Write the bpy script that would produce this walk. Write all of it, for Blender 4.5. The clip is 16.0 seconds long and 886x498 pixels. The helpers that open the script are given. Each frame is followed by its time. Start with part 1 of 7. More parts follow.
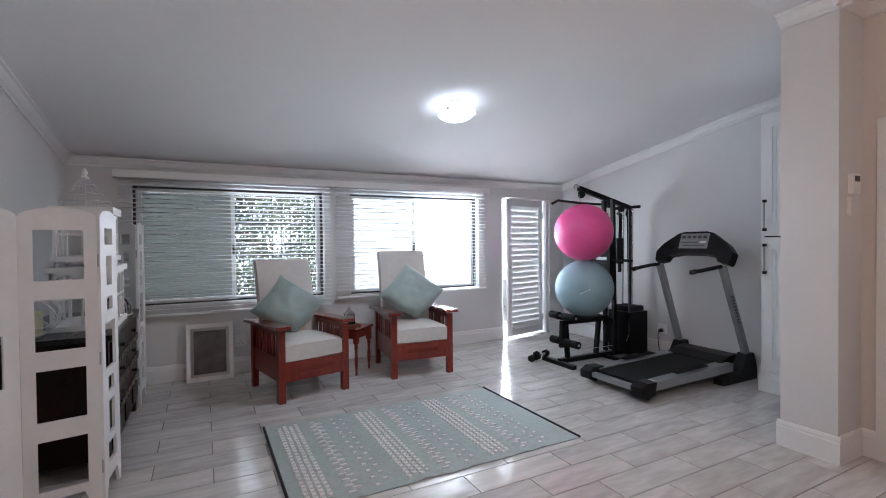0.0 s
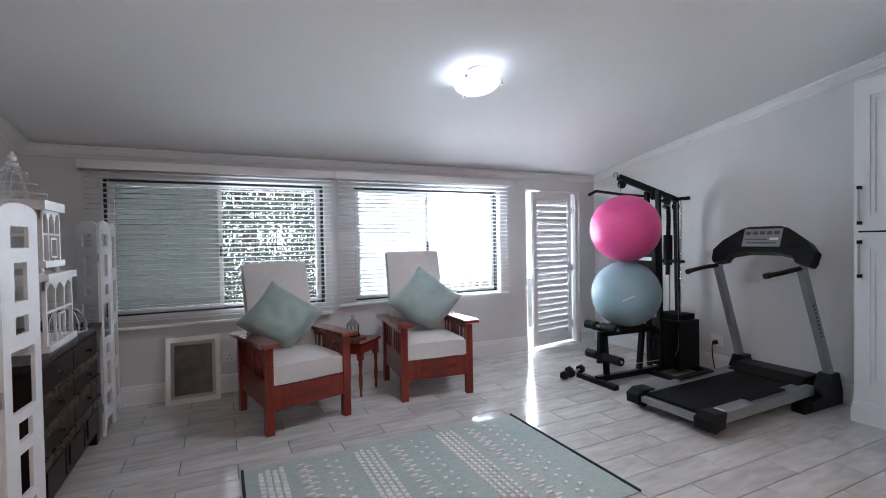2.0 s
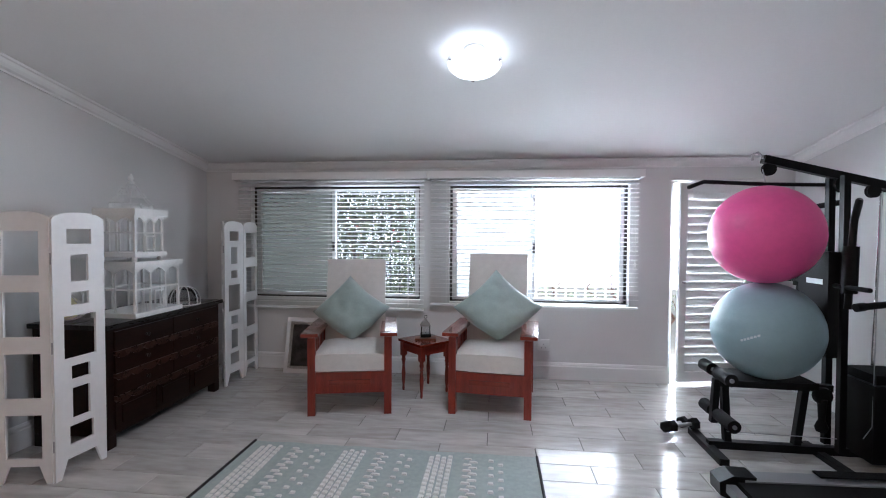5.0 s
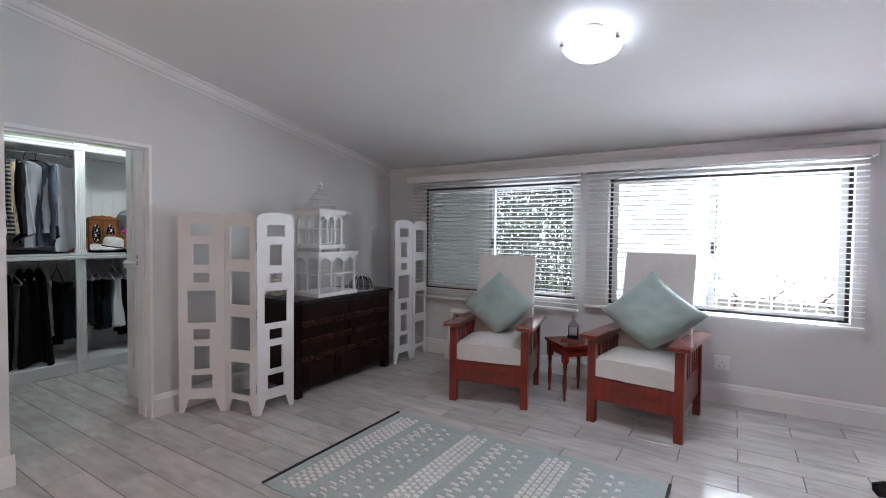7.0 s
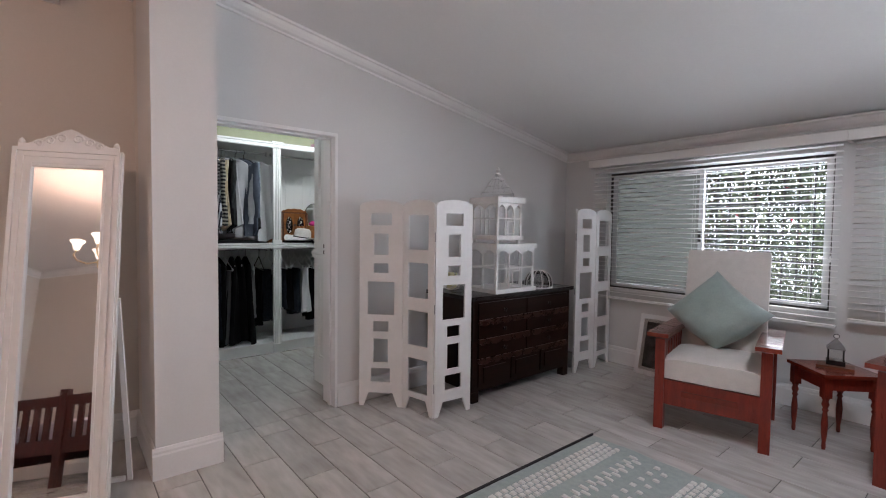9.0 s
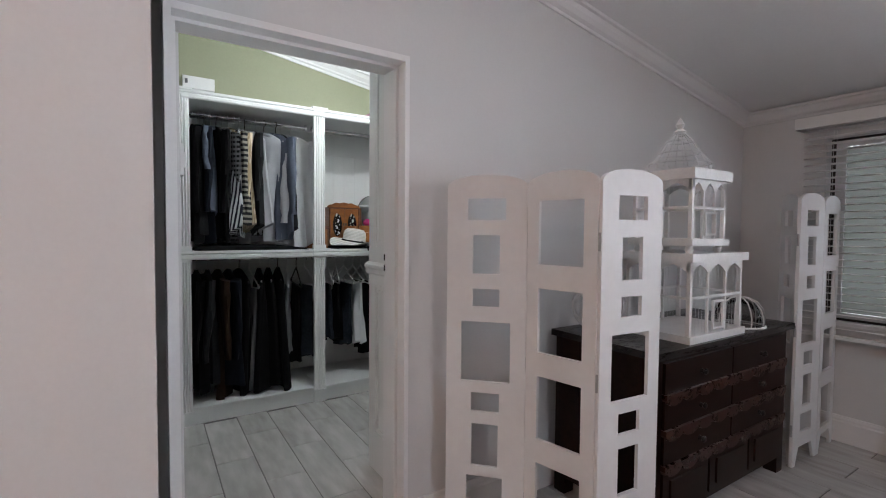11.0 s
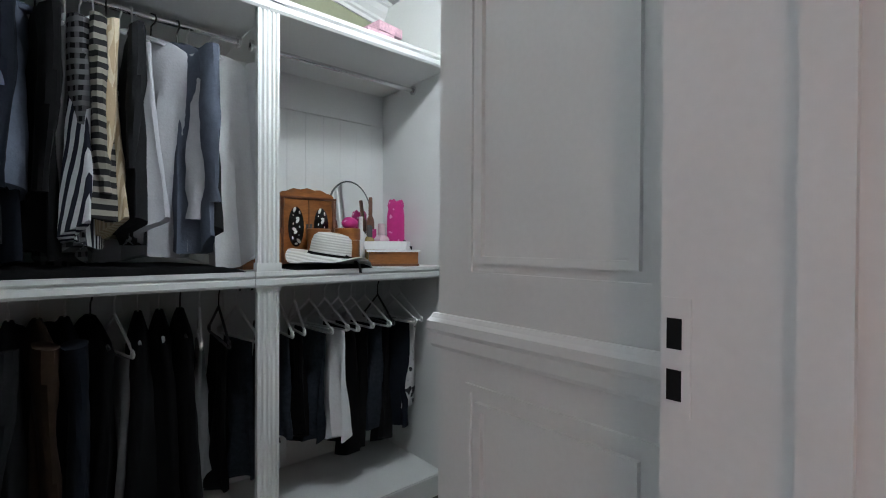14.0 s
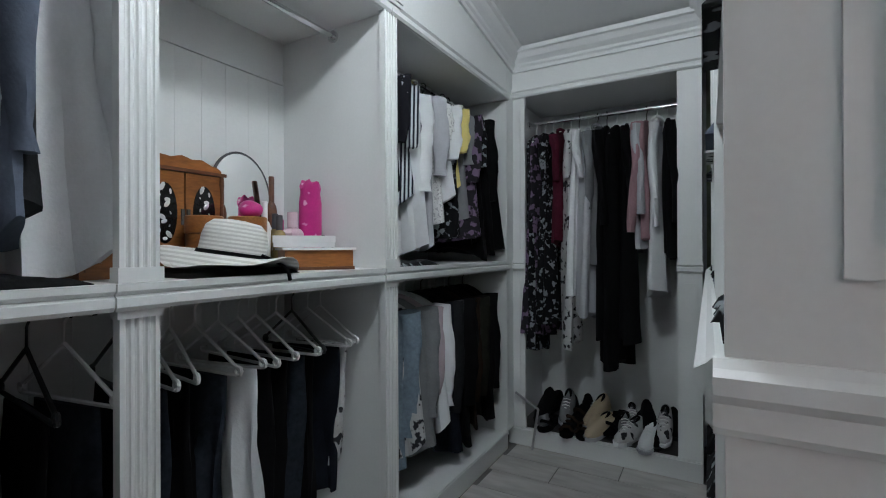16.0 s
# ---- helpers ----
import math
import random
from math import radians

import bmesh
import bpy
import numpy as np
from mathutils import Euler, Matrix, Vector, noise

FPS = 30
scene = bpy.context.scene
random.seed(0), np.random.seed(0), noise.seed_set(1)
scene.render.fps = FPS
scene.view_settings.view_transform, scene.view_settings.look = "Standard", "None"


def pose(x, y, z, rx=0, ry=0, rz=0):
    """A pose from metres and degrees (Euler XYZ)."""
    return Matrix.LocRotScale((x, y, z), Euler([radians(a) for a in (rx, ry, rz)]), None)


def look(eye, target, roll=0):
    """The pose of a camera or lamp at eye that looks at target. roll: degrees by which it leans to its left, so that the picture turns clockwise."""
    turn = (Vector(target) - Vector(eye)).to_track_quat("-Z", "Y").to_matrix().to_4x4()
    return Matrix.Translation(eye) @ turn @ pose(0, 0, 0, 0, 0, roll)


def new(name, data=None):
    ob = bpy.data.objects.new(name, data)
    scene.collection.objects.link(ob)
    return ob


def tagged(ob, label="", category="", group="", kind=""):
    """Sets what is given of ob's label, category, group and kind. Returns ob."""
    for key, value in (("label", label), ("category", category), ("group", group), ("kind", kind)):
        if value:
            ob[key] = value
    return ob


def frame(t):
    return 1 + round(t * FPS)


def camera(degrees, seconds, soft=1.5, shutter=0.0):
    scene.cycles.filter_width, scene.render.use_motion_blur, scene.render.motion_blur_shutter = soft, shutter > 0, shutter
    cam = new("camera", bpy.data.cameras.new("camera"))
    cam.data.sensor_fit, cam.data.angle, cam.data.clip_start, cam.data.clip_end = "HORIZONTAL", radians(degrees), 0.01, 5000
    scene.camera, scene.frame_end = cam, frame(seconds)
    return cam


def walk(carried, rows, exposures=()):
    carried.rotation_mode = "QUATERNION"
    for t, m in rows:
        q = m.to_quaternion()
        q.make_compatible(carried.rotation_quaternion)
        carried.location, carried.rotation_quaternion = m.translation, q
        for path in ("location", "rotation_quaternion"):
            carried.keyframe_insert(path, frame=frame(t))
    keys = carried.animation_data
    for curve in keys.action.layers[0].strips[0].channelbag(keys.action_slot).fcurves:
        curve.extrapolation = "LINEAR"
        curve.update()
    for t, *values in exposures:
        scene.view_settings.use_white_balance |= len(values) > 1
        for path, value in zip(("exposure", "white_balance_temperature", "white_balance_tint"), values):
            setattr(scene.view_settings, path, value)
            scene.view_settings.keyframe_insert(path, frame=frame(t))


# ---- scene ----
cam = camera(87.7, 16.0, soft=1.05)
PATH = [
    (0, (0.066, -0.042, 1.444), (0.989, 1.732, 1.411), -0.6),
    (0.5, (0.06, 0.197, 1.437), (1.005, 1.959, 1.404), -0.7),
    (1, (0.091, 0.386, 1.423), (1.043, 2.145, 1.396), -0.9),
    (1.5, (0.2, 0.522, 1.442), (1.135, 2.289, 1.408), -1.0),
    (2, (0.38, 0.611, 1.445), (1.244, 2.415, 1.408), -1.0),
    (2.5, (0.646, 0.639, 1.446), (1.381, 2.499, 1.407), -1.0),
    (3, (0.977, 0.654, 1.472), (1.562, 2.566, 1.427), -0.8),
    (3.2, (1.108, 0.647, 1.479), (1.63, 2.577, 1.435), -0.9),
    (5.3, (2.289, 0.62, 1.516), (1.926, 2.586, 1.455), 0.3),
    (5.5, (2.34, 0.633, 1.484), (1.887, 2.58, 1.431), 0.2),
    (6, (2.5, 0.696, 1.488), (1.823, 2.577, 1.433), 0.4),
    (6.5, (2.648, 0.745, 1.486), (1.765, 2.539, 1.428), 0.5),
    (7, (2.764, 0.775, 1.477), (1.697, 2.465, 1.414), 0.6),
    (7.5, (2.774, 0.795, 1.45), (1.553, 2.377, 1.386), 0.6),
    (8, (2.699, 0.818, 1.439), (1.324, 2.268, 1.368), 0.6),
    (8.3, (2.592, 0.829, 1.432), (1.147, 2.209, 1.355), 0.6),
    (8.5, (2.5, 0.877, 1.435), (1.007, 2.205, 1.349), 0.7),
    (9, (2.22, 0.962, 1.418), (0.676, 2.231, 1.333), 0.7),
    (9.5, (1.892, 1.113, 1.368), (0.305, 2.327, 1.294), 0.4),
    (10, (1.491, 1.278, 1.379), (-0.129, 2.449, 1.302), 0.4),
    (10.2, (1.322, 1.363, 1.397), (-0.313, 2.512, 1.314), 0.4),
    (12.5, (-0.319, 1.98, 1.381), (-2.039, 2.998, 1.333), 0.4),
    (13, (-0.624, 2.049, 1.359), (-2.314, 3.117, 1.326), 0.0),
    (13.5, (-0.87, 2.081, 1.337), (-2.487, 3.257, 1.329), -0.1),
    (14, (-1.092, 2.127, 1.355), (-2.605, 3.435, 1.337), 0.3),
    (14.5, (-1.326, 2.156, 1.326), (-2.722, 3.588, 1.327), 0.3),
    (15, (-1.543, 2.198, 1.298), (-2.816, 3.74, 1.308), 0.2),
    (15.5, (-1.702, 2.238, 1.307), (-2.836, 3.886, 1.308), 0.2),
    (16, (-1.831, 2.24, 1.316), (-2.829, 3.974, 1.319), -0.2),
]

EXPOSE = [(0.0, 0.37, 5750, 9), (6.0, 0.35, 5750, 9), (8.0, 0.34, 6100, 13), (10.2, 0.36, 6130, 13), (12.5, 0.38, 6080, 13), (14.0, 0.26, 5930, 12), (16.0, 0.30, 5880, 12)]
walk(cam, [(t, look(eye, target, roll)) for t, eye, target, roll in PATH], EXPOSE)

# ---- world, sun and large lights ----
SLOPE, LOW = 0.1686, 2.31          # sunroom ceiling: height at the window wall and rise per metre towards the bedroom


def ceil_z(y):
    return min(LOW + SLOPE * (5.55 - y), 2.96)


world = bpy.data.worlds.new("sky")
scene.world = world
world.use_nodes = True
wn = world.node_tree.nodes
sky = wn.new("ShaderNodeTexSky")
sky.sky_type, sky.sun_disc = "NISHITA", False
sky.sun_elevation, sky.sun_rotation = radians(58), radians(20)
world.node_tree.links.new(sky.outputs[0], wn["Background"].inputs[0])
wn["Background"].inputs[1].default_value = 0.12


def lamp(name, kind, energy, colour, m, **more):
    data = bpy.data.lights.new(name, kind)
    data.energy, data.color = energy, colour
    for key, value in more.items():
        if key == "size":
            data.size = value
        if key == "size_y":
            data.shape, data.size_y = "RECTANGLE", value
        if key == "angle":
            data.angle = value
        if key == "radius":
            data.shadow_soft_size = value
    ob = new(name, data)
    ob.matrix_world = m
    return ob


lamp("sun", "SUN", 2.2, (1.0, 0.96, 0.9), look((0, 0, 10), (-1.6, -3.6, 3.6)), angle=radians(8))
lamp("daylight_window_1", "AREA", 58, (0.93, 0.97, 1.0), look((0.4, 5.84, 1.45), (0.4, 0, 1.9)), size=1.9, size_y=1.2)
lamp("daylight_window_2", "AREA", 172, (0.93, 0.97, 1.0), look((2.62, 5.84, 1.42), (3.1, 1.6, 0.9)), size=1.8, size_y=1.2)
lamp("daylight_door", "AREA", 300, (0.95, 0.98, 1.0), look((4.2, 6.7, 1.35), (3.5, 0, -0.6)), size=1.3, size_y=2.0)
lamp("ceiling_lamp_light", "AREA", 15, (0.93, 0.96, 1.0), pose(2.046, 3.47, 2.515, 0, 0, 0), size=0.3)
lamp("closet_lamp_light", "POINT", 32, (0.96, 1.0, 0.96), pose(-2.18, 2.98, 2.76), radius=0.08)
lamp("chandelier_light", "POINT", 54, (1.0, 0.62, 0.44), pose(1.38, -0.38, 2.55), radius=0.04)


# ---- materials ----
def material(name, colour, rough=0.6, metal=0.0, grain=0.06, scale=12.0, stretch=(1, 1, 1), bump=0.1, spread=0.0,
             second=None, coat=0.0, glow=0.0, fine=6.0, sheen=0.0, spec=0.5):
    m = bpy.data.materials.new(name)
    m.use_nodes = True
    n, l = m.node_tree.nodes, m.node_tree.links
    b = n["Principled BSDF"]
    b.inputs["Roughness"].default_value, b.inputs["Metallic"].default_value = rough, metal
    b.inputs["Coat Weight"].default_value = coat
    b.inputs["Specular IOR Level"].default_value = spec
    b.inputs["Sheen Weight"].default_value = sheen
    co, mp = n.new("ShaderNodeTexCoord"), n.new("ShaderNodeMapping")
    mp.inputs["Scale"].default_value = stretch
    l.new(co.outputs["Object"], mp.inputs["Vector"])
    large, small = n.new("ShaderNodeTexNoise"), n.new("ShaderNodeTexNoise")
    large.inputs["Scale"].default_value, large.inputs["Detail"].default_value = scale, 3
    small.inputs["Scale"].default_value, small.inputs["Detail"].default_value = scale * fine, 4
    info = n.new("ShaderNodeObjectInfo")
    off = n.new("ShaderNodeVectorMath")
    off.operation = "MULTIPLY_ADD"
    comb = n.new("ShaderNodeCombineXYZ")
    for i in range(3):
        l.new(info.outputs["Random"], comb.inputs[i])
    off.inputs[1].default_value = (7.3, 5.1, 3.7) if spread else (0, 0, 0)
    l.new(comb.outputs[0], off.inputs[0])
    l.new(mp.outputs[0], off.inputs[2])
    for t in (large, small):
        l.new(off.outputs[0], t.inputs["Vector"])
    mix = n.new("ShaderNodeMath")
    mix.operation = "MULTIPLY_ADD"
    mix.inputs[1].default_value = 0.45
    l.new(small.outputs[0], mix.inputs[0])
    half = n.new("ShaderNodeMath")
    half.operation = "MULTIPLY"
    half.inputs[1].default_value = 0.55
    l.new(large.outputs[0], half.inputs[0])
    l.new(half.outputs[0], mix.inputs[2])
    ramp = n.new("ShaderNodeValToRGB")
    a = second or tuple(c * (1 - grain) for c in colour)
    z = tuple(min(1, c * (1 + grain)) for c in colour)
    ramp.color_ramp.elements[0].position, ramp.color_ramp.elements[1].position = 0.33, 0.67
    ramp.color_ramp.elements[0].color, ramp.color_ramp.elements[1].color = (*a, 1), (*z, 1)
    l.new(mix.outputs[0], ramp.inputs[0])
    out = ramp.outputs[0]
    if spread:
        hsv = n.new("ShaderNodeHueSaturation")
        val = n.new("ShaderNodeMath")
        val.operation = "MULTIPLY_ADD"
        val.inputs[1].default_value, val.inputs[2].default_value = 2 * spread, 1 - spread
        l.new(info.outputs["Random"], val.inputs[0])
        l.new(val.outputs[0], hsv.inputs["Value"])
        l.new(out, hsv.inputs["Color"])
        out = hsv.outputs[0]
    l.new(out, b.inputs["Base Color"])
    rr = n.new("ShaderNodeMath")
    rr.operation = "MULTIPLY_ADD"
    rr.inputs[1].default_value, rr.inputs[2].default_value = 0.16, rough - 0.08
    l.new(mix.outputs[0], rr.inputs[0])
    l.new(rr.outputs[0], b.inputs["Roughness"])
    if bump:
        bp = n.new("ShaderNodeBump")
        bp.inputs["Strength"].default_value, bp.inputs["Distance"].default_value = bump, 0.01
        l.new(mix.outputs[0], bp.inputs["Height"])
        l.new(bp.outputs[0], b.inputs["Normal"])
    if glow:
        b.inputs["Emission Strength"].default_value = glow
        b.inputs["Emission Color"].default_value = (*colour, 1)
    return m


def stripes(name, one, two, scale, axis="x", rough=0.85, third=None, scale_2=0.0):
    """Cloth with bands of two colours, or with a second set of bands across them."""
    m = material(name, one, rough, grain=0.1, scale=20)
    n, l = m.node_tree.nodes, m.node_tree.links
    b = n["Principled BSDF"]
    co = n["Texture Coordinate"]
    base = b.inputs["Base Color"].links[0].from_socket
    col = base
    for sc, ax, c in ((scale, axis, two), (scale_2, "z" if axis != "z" else "x", third)):
        if not sc or not c:
            continue
        w = n.new("ShaderNodeTexWave")
        w.wave_type, w.bands_direction = "BANDS", ax.upper()
        w.inputs["Scale"].default_value, w.inputs["Distortion"].default_value = sc, 0.4
        st = n.new("ShaderNodeValToRGB")
        st.color_ramp.elements[0].position, st.color_ramp.elements[1].position = 0.48, 0.56
        l.new(co.outputs["Object"], w.inputs["Vector"])
        l.new(w.outputs["Color"], st.inputs[0])
        mx = n.new("ShaderNodeMix")
        mx.data_type = "RGBA"
        l.new(st.outputs[0], mx.inputs["Factor"])
        l.new(col, mx.inputs["A"])
        mx.inputs["B"].default_value = (*c, 1)
        col = mx.outputs["Result"]
    l.new(col, b.inputs["Base Color"])
    return m


def spots(name, one, two, scale, amount=0.5, rough=0.85):
    """Printed cloth: uneven blots of a second colour."""
    m = material(name, one, rough, grain=0.1, scale=20)
    n, l = m.node_tree.nodes, m.node_tree.links
    b = n["Principled BSDF"]
    v = n.new("ShaderNodeTexNoise")
    v.inputs["Scale"].default_value, v.inputs["Detail"].default_value = scale, 2
    l.new(n["Texture Coordinate"].outputs["Object"], v.inputs["Vector"])
    st = n.new("ShaderNodeValToRGB")
    st.color_ramp.elements[0].position, st.color_ramp.elements[1].position = amount, amount + 0.05
    l.new(v.outputs[0], st.inputs[0])
    mx = n.new("ShaderNodeMix")
    mx.data_type = "RGBA"
    l.new(st.outputs[0], mx.inputs["Factor"])
    l.new(b.inputs["Base Color"].links[0].from_socket, mx.inputs["A"])
    mx.inputs["B"].default_value = (*two, 1)
    l.new(mx.outputs["Result"], b.inputs["Base Color"])
    return m


def clear_glass(name, tint=(1, 1, 1), rough=0.02, see=0.9):
    m = bpy.data.materials.new(name)
    m.use_nodes = True
    n, l = m.node_tree.nodes, m.node_tree.links
    n.remove(n["Principled BSDF"])
    tr, gl, mx, fr = (n.new("ShaderNodeBsdfTransparent"), n.new("ShaderNodeBsdfGlossy"), n.new("ShaderNodeMixShader"), n.new("ShaderNodeFresnel"))
    tr.inputs[0].default_value = (*[c * see for c in tint], 1)
    gl.inputs["Roughness"].default_value = rough
    fr.inputs[0].default_value = 1.45
    l.new(fr.outputs[0], mx.inputs[0])
    l.new(tr.outputs[0], mx.inputs[1])
    l.new(gl.outputs[0], mx.inputs[2])
    l.new(mx.outputs[0], n["Material Output"].inputs[0])
    return m


def frosted_glass(name, tint):
    m = bpy.data.materials.new(name)
    m.use_nodes = True
    n, l = m.node_tree.nodes, m.node_tree.links
    n.remove(n["Principled BSDF"])
    tl, df, mx = n.new("ShaderNodeBsdfTranslucent"), n.new("ShaderNodeBsdfDiffuse"), n.new("ShaderNodeMixShader")
    no, rp, co = n.new("ShaderNodeTexNoise"), n.new("ShaderNodeValToRGB"), n.new("ShaderNodeTexCoord")
    no.inputs["Scale"].default_value = 2.2
    rp.color_ramp.elements[0].color = (*[c * 0.86 for c in tint], 1)
    rp.color_ramp.elements[1].color = (*tint, 1)
    l.new(co.outputs["Object"], no.inputs["Vector"])
    l.new(no.outputs[0], rp.inputs[0])
    l.new(rp.outputs[0], tl.inputs[0])
    df.inputs[0].default_value = (*[c * 0.8 for c in tint], 1)
    mx.inputs[0].default_value = 0.45
    l.new(tl.outputs[0], mx.inputs[1])
    l.new(df.outputs[0], mx.inputs[2])
    l.new(mx.outputs[0], n["Material Output"].inputs[0])
    return m


WALL = material("wall_paint", (0.65, 0.65, 0.65), 0.75, grain=0.025, scale=1.3, bump=0.05, fine=60)
WALL_WARM = material("bedroom_wall_paint", (0.66, 0.62, 0.58), 0.75, grain=0.025, scale=1.3, bump=0.05, fine=60)
WALL_GREEN = material("closet_wall_paint", (0.31, 0.322, 0.215), 0.7, grain=0.04, scale=1.6, bump=0.05, fine=40)
CEIL = material("ceiling_paint", (0.81, 0.81, 0.81), 0.85, grain=0.02, scale=0.9, bump=0.03, fine=60)
TRIM = material("trim_gloss_white", (0.78, 0.78, 0.78), 0.38, grain=0.03, scale=3, bump=0.03, fine=30)
CARCASS = material("closet_white_paint", (0.74, 0.75, 0.74), 0.42, grain=0.03, scale=3, bump=0.03, fine=30)
TILE = material("wood_look_tile", (0.53, 0.515, 0.495), 0.16, grain=0.10, scale=1.6, stretch=(0.8, 3.2, 1), bump=0.012, spread=0.06, second=(0.40, 0.38, 0.355), fine=4)
GROUT = material("grout", (0.13, 0.122, 0.118), 0.9, grain=0.2, scale=9, bump=0.2)
SLAT = material("blind_slat_white", (0.80, 0.80, 0.79), 0.5, grain=0.02, scale=8, bump=0.02)
DARK_ALU = material("dark_bronze_aluminium", (0.035, 0.033, 0.032), 0.4, 0.4, grain=0.1)
GREY_ALU = material("pale_aluminium", (0.62, 0.63, 0.64), 0.35, 0.3, grain=0.05)
PANE = clear_glass("window_glass")
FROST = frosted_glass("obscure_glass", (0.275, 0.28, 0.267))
# Same obscure glass; window two's stronger daylight is put into the paler tint.
FROST_LIT = frosted_glass("lit_obscure_glass", (0.47, 0.48, 0.48))
# Window two's bars, coloured white as if washed out by the daylight behind.
WASHED_ALU = material("daylight_washed_bars", (0.75, 0.75, 0.75), 0.5, grain=0.03)
MIRROR = material("silvered_mirror", (0.92, 0.93, 0.93), 0.02, 1.0, grain=0.0, bump=0)
MAHOGANY = material("red_brown_wood", (0.185, 0.024, 0.014), 0.30, spec=0.35, grain=0.30, scale=6, stretch=(5, 5, 0.7), bump=0.06, coat=0.25, fine=5)
MAHOGANY_TOP = material("red_brown_wood_top", (0.18, 0.030, 0.018), 0.22, grain=0.30, scale=6, stretch=(6, 0.8, 6), bump=0.06, coat=0.4, fine=5)
# Dresser wood in a lighter tone, so the scallops read as lit edges.
CARVEDWOOD = material("lit_edge_wood", (0.030, 0.009, 0.005), 0.28, spec=0.4, grain=0.4, scale=9, bump=0.08)
DARKWOOD = material("dark_stained_wood", (0.013, 0.0045, 0.0028), 0.34, spec=0.16, grain=0.45, scale=5, stretch=(6, 0.7, 6), bump=0.08, fine=5)
DARKTOP = material("dark_polished_top", (0.010, 0.008, 0.007), 0.28, spec=0.4, grain=0.4, scale=5, stretch=(6, 0.7, 6), bump=0.04)
CREAM = material("cream_upholstery", (0.60, 0.575, 0.545), 0.9, grain=0.06, scale=18, bump=0.18, sheen=0.2)
SAGE = material("sage_green_satin", (0.285, 0.36, 0.34), 0.55, grain=0.08, scale=14, bump=0.12, sheen=0.3)
SCREENWHITE = material("painted_screen_white", (0.77, 0.77, 0.77), 0.55, grain=0.03, scale=5, bump=0.06)
CAGEWHITE = material("painted_cage_white", (0.76, 0.76, 0.75), 0.55, grain=0.06, scale=14, bump=0.08)
WIRE = material("grey_white_wire", (0.66, 0.66, 0.66), 0.4, 0.5, grain=0.05)
BLACK = material("black_powder_coat", (0.005, 0.005, 0.0055), 0.42, spec=0.2, grain=0.3, scale=30, bump=0.05)
FOAM = material("black_foam_vinyl", (0.005, 0.005, 0.0055), 0.7, spec=0.2, grain=0.3, scale=40, bump=0.25)
BELT = material("treadmill_belt", (0.005, 0.005, 0.0055), 0.62, spec=0.2, grain=0.3, scale=120, bump=0.2)
GREYPLASTIC = material("grey_silver_plastic", (0.24, 0.25, 0.26), 0.4, 0.15, grain=0.05, scale=20)
CHROME = material("chrome", (0.75, 0.75, 0.76), 0.15, 1.0, grain=0.02, bump=0)
STEEL = material("brushed_steel", (0.42, 0.42, 0.43), 0.32, 0.9, grain=0.06, scale=20)
PINKBALL = material("pink_vinyl", (0.82, 0.10, 0.33), 0.42, grain=0.06, scale=5, bump=0.02)
BLUEBALL = material("blue_grey_vinyl", (0.27, 0.39, 0.43), 0.42, grain=0.05, scale=5, bump=0.02)
PALEINK = material("pale_print", (0.60, 0.66, 0.68), 0.6, grain=0.02)
INK = material("dark_print", (0.06, 0.06, 0.065), 0.6, grain=0.05)
PAPER = material("white_paper", (0.76, 0.76, 0.75), 0.7, grain=0.02)
RUG = material("sage_woven_rug", (0.345, 0.395, 0.385), 0.93, grain=0.12, scale=30, bump=0.4, fine=9)
RUGWHITE = material("ivory_rug_tuft", (0.68, 0.68, 0.66), 0.95, grain=0.10, scale=40, bump=0.5)
RUGBLACK = material("black_rug_binding", (0.015, 0.015, 0.016), 0.85, grain=0.2, scale=60, bump=0.3)
LAMPGLASS = material("lit_opal_glass", (0.95, 0.97, 1.0), 0.4, grain=0.0, glow=0.78, bump=0)
SHADEGLASS = material("lit_warm_glass", (1.0, 0.80, 0.62), 0.4, grain=0.0, glow=1.6, bump=0)
LEAF = material("garden_leaf", (0.12, 0.145, 0.085), 0.6, grain=0.5, scale=3, second=(0.035, 0.05, 0.025), bump=0)
LEAFPALE = material("pale_leaf", (0.34, 0.40, 0.20), 0.5, grain=0.3, scale=3, bump=0)
FLOWER = material("red_flower", (0.65, 0.05, 0.10), 0.6, grain=0.1)
SOIL = material("garden_ground", (0.16, 0.14, 0.11), 0.95, grain=0.3, scale=2, bump=0.5)
PAVE = material("pale_paving", (0.42, 0.41, 0.39), 0.9, grain=0.12, scale=3, bump=0.2)
HONEY = material("honey_pine", (0.25, 0.092, 0.022), 0.36, grain=0.35, scale=5, stretch=(1, 5, 5), bump=0.05, coat=0.2)
BROWNWOOD = material("brown_wood", (0.12, 0.042, 0.018), 0.38, grain=0.35, scale=5, stretch=(1, 5, 5), bump=0.05, coat=0.2)


# ---- mesh helpers ----
def bm_new():
    return bmesh.new()


def box(bm, x0, x1, y0, y1, z0, z1, m=None):
    vs = [bm.verts.new((x, y, z)) for z in (z0, z1) for y in (y0, y1) for x in (x0, x1)]
    if m is not None:
        for v in vs:
            v.co = m @ v.co
    for a, b, c, d in ((0, 2, 3, 1), (4, 5, 7, 6), (0, 1, 5, 4), (2, 6, 7, 3), (0, 4, 6, 2), (1, 3, 7, 5)):
        bm.faces.new((vs[a], vs[b], vs[c], vs[d]))
    return vs


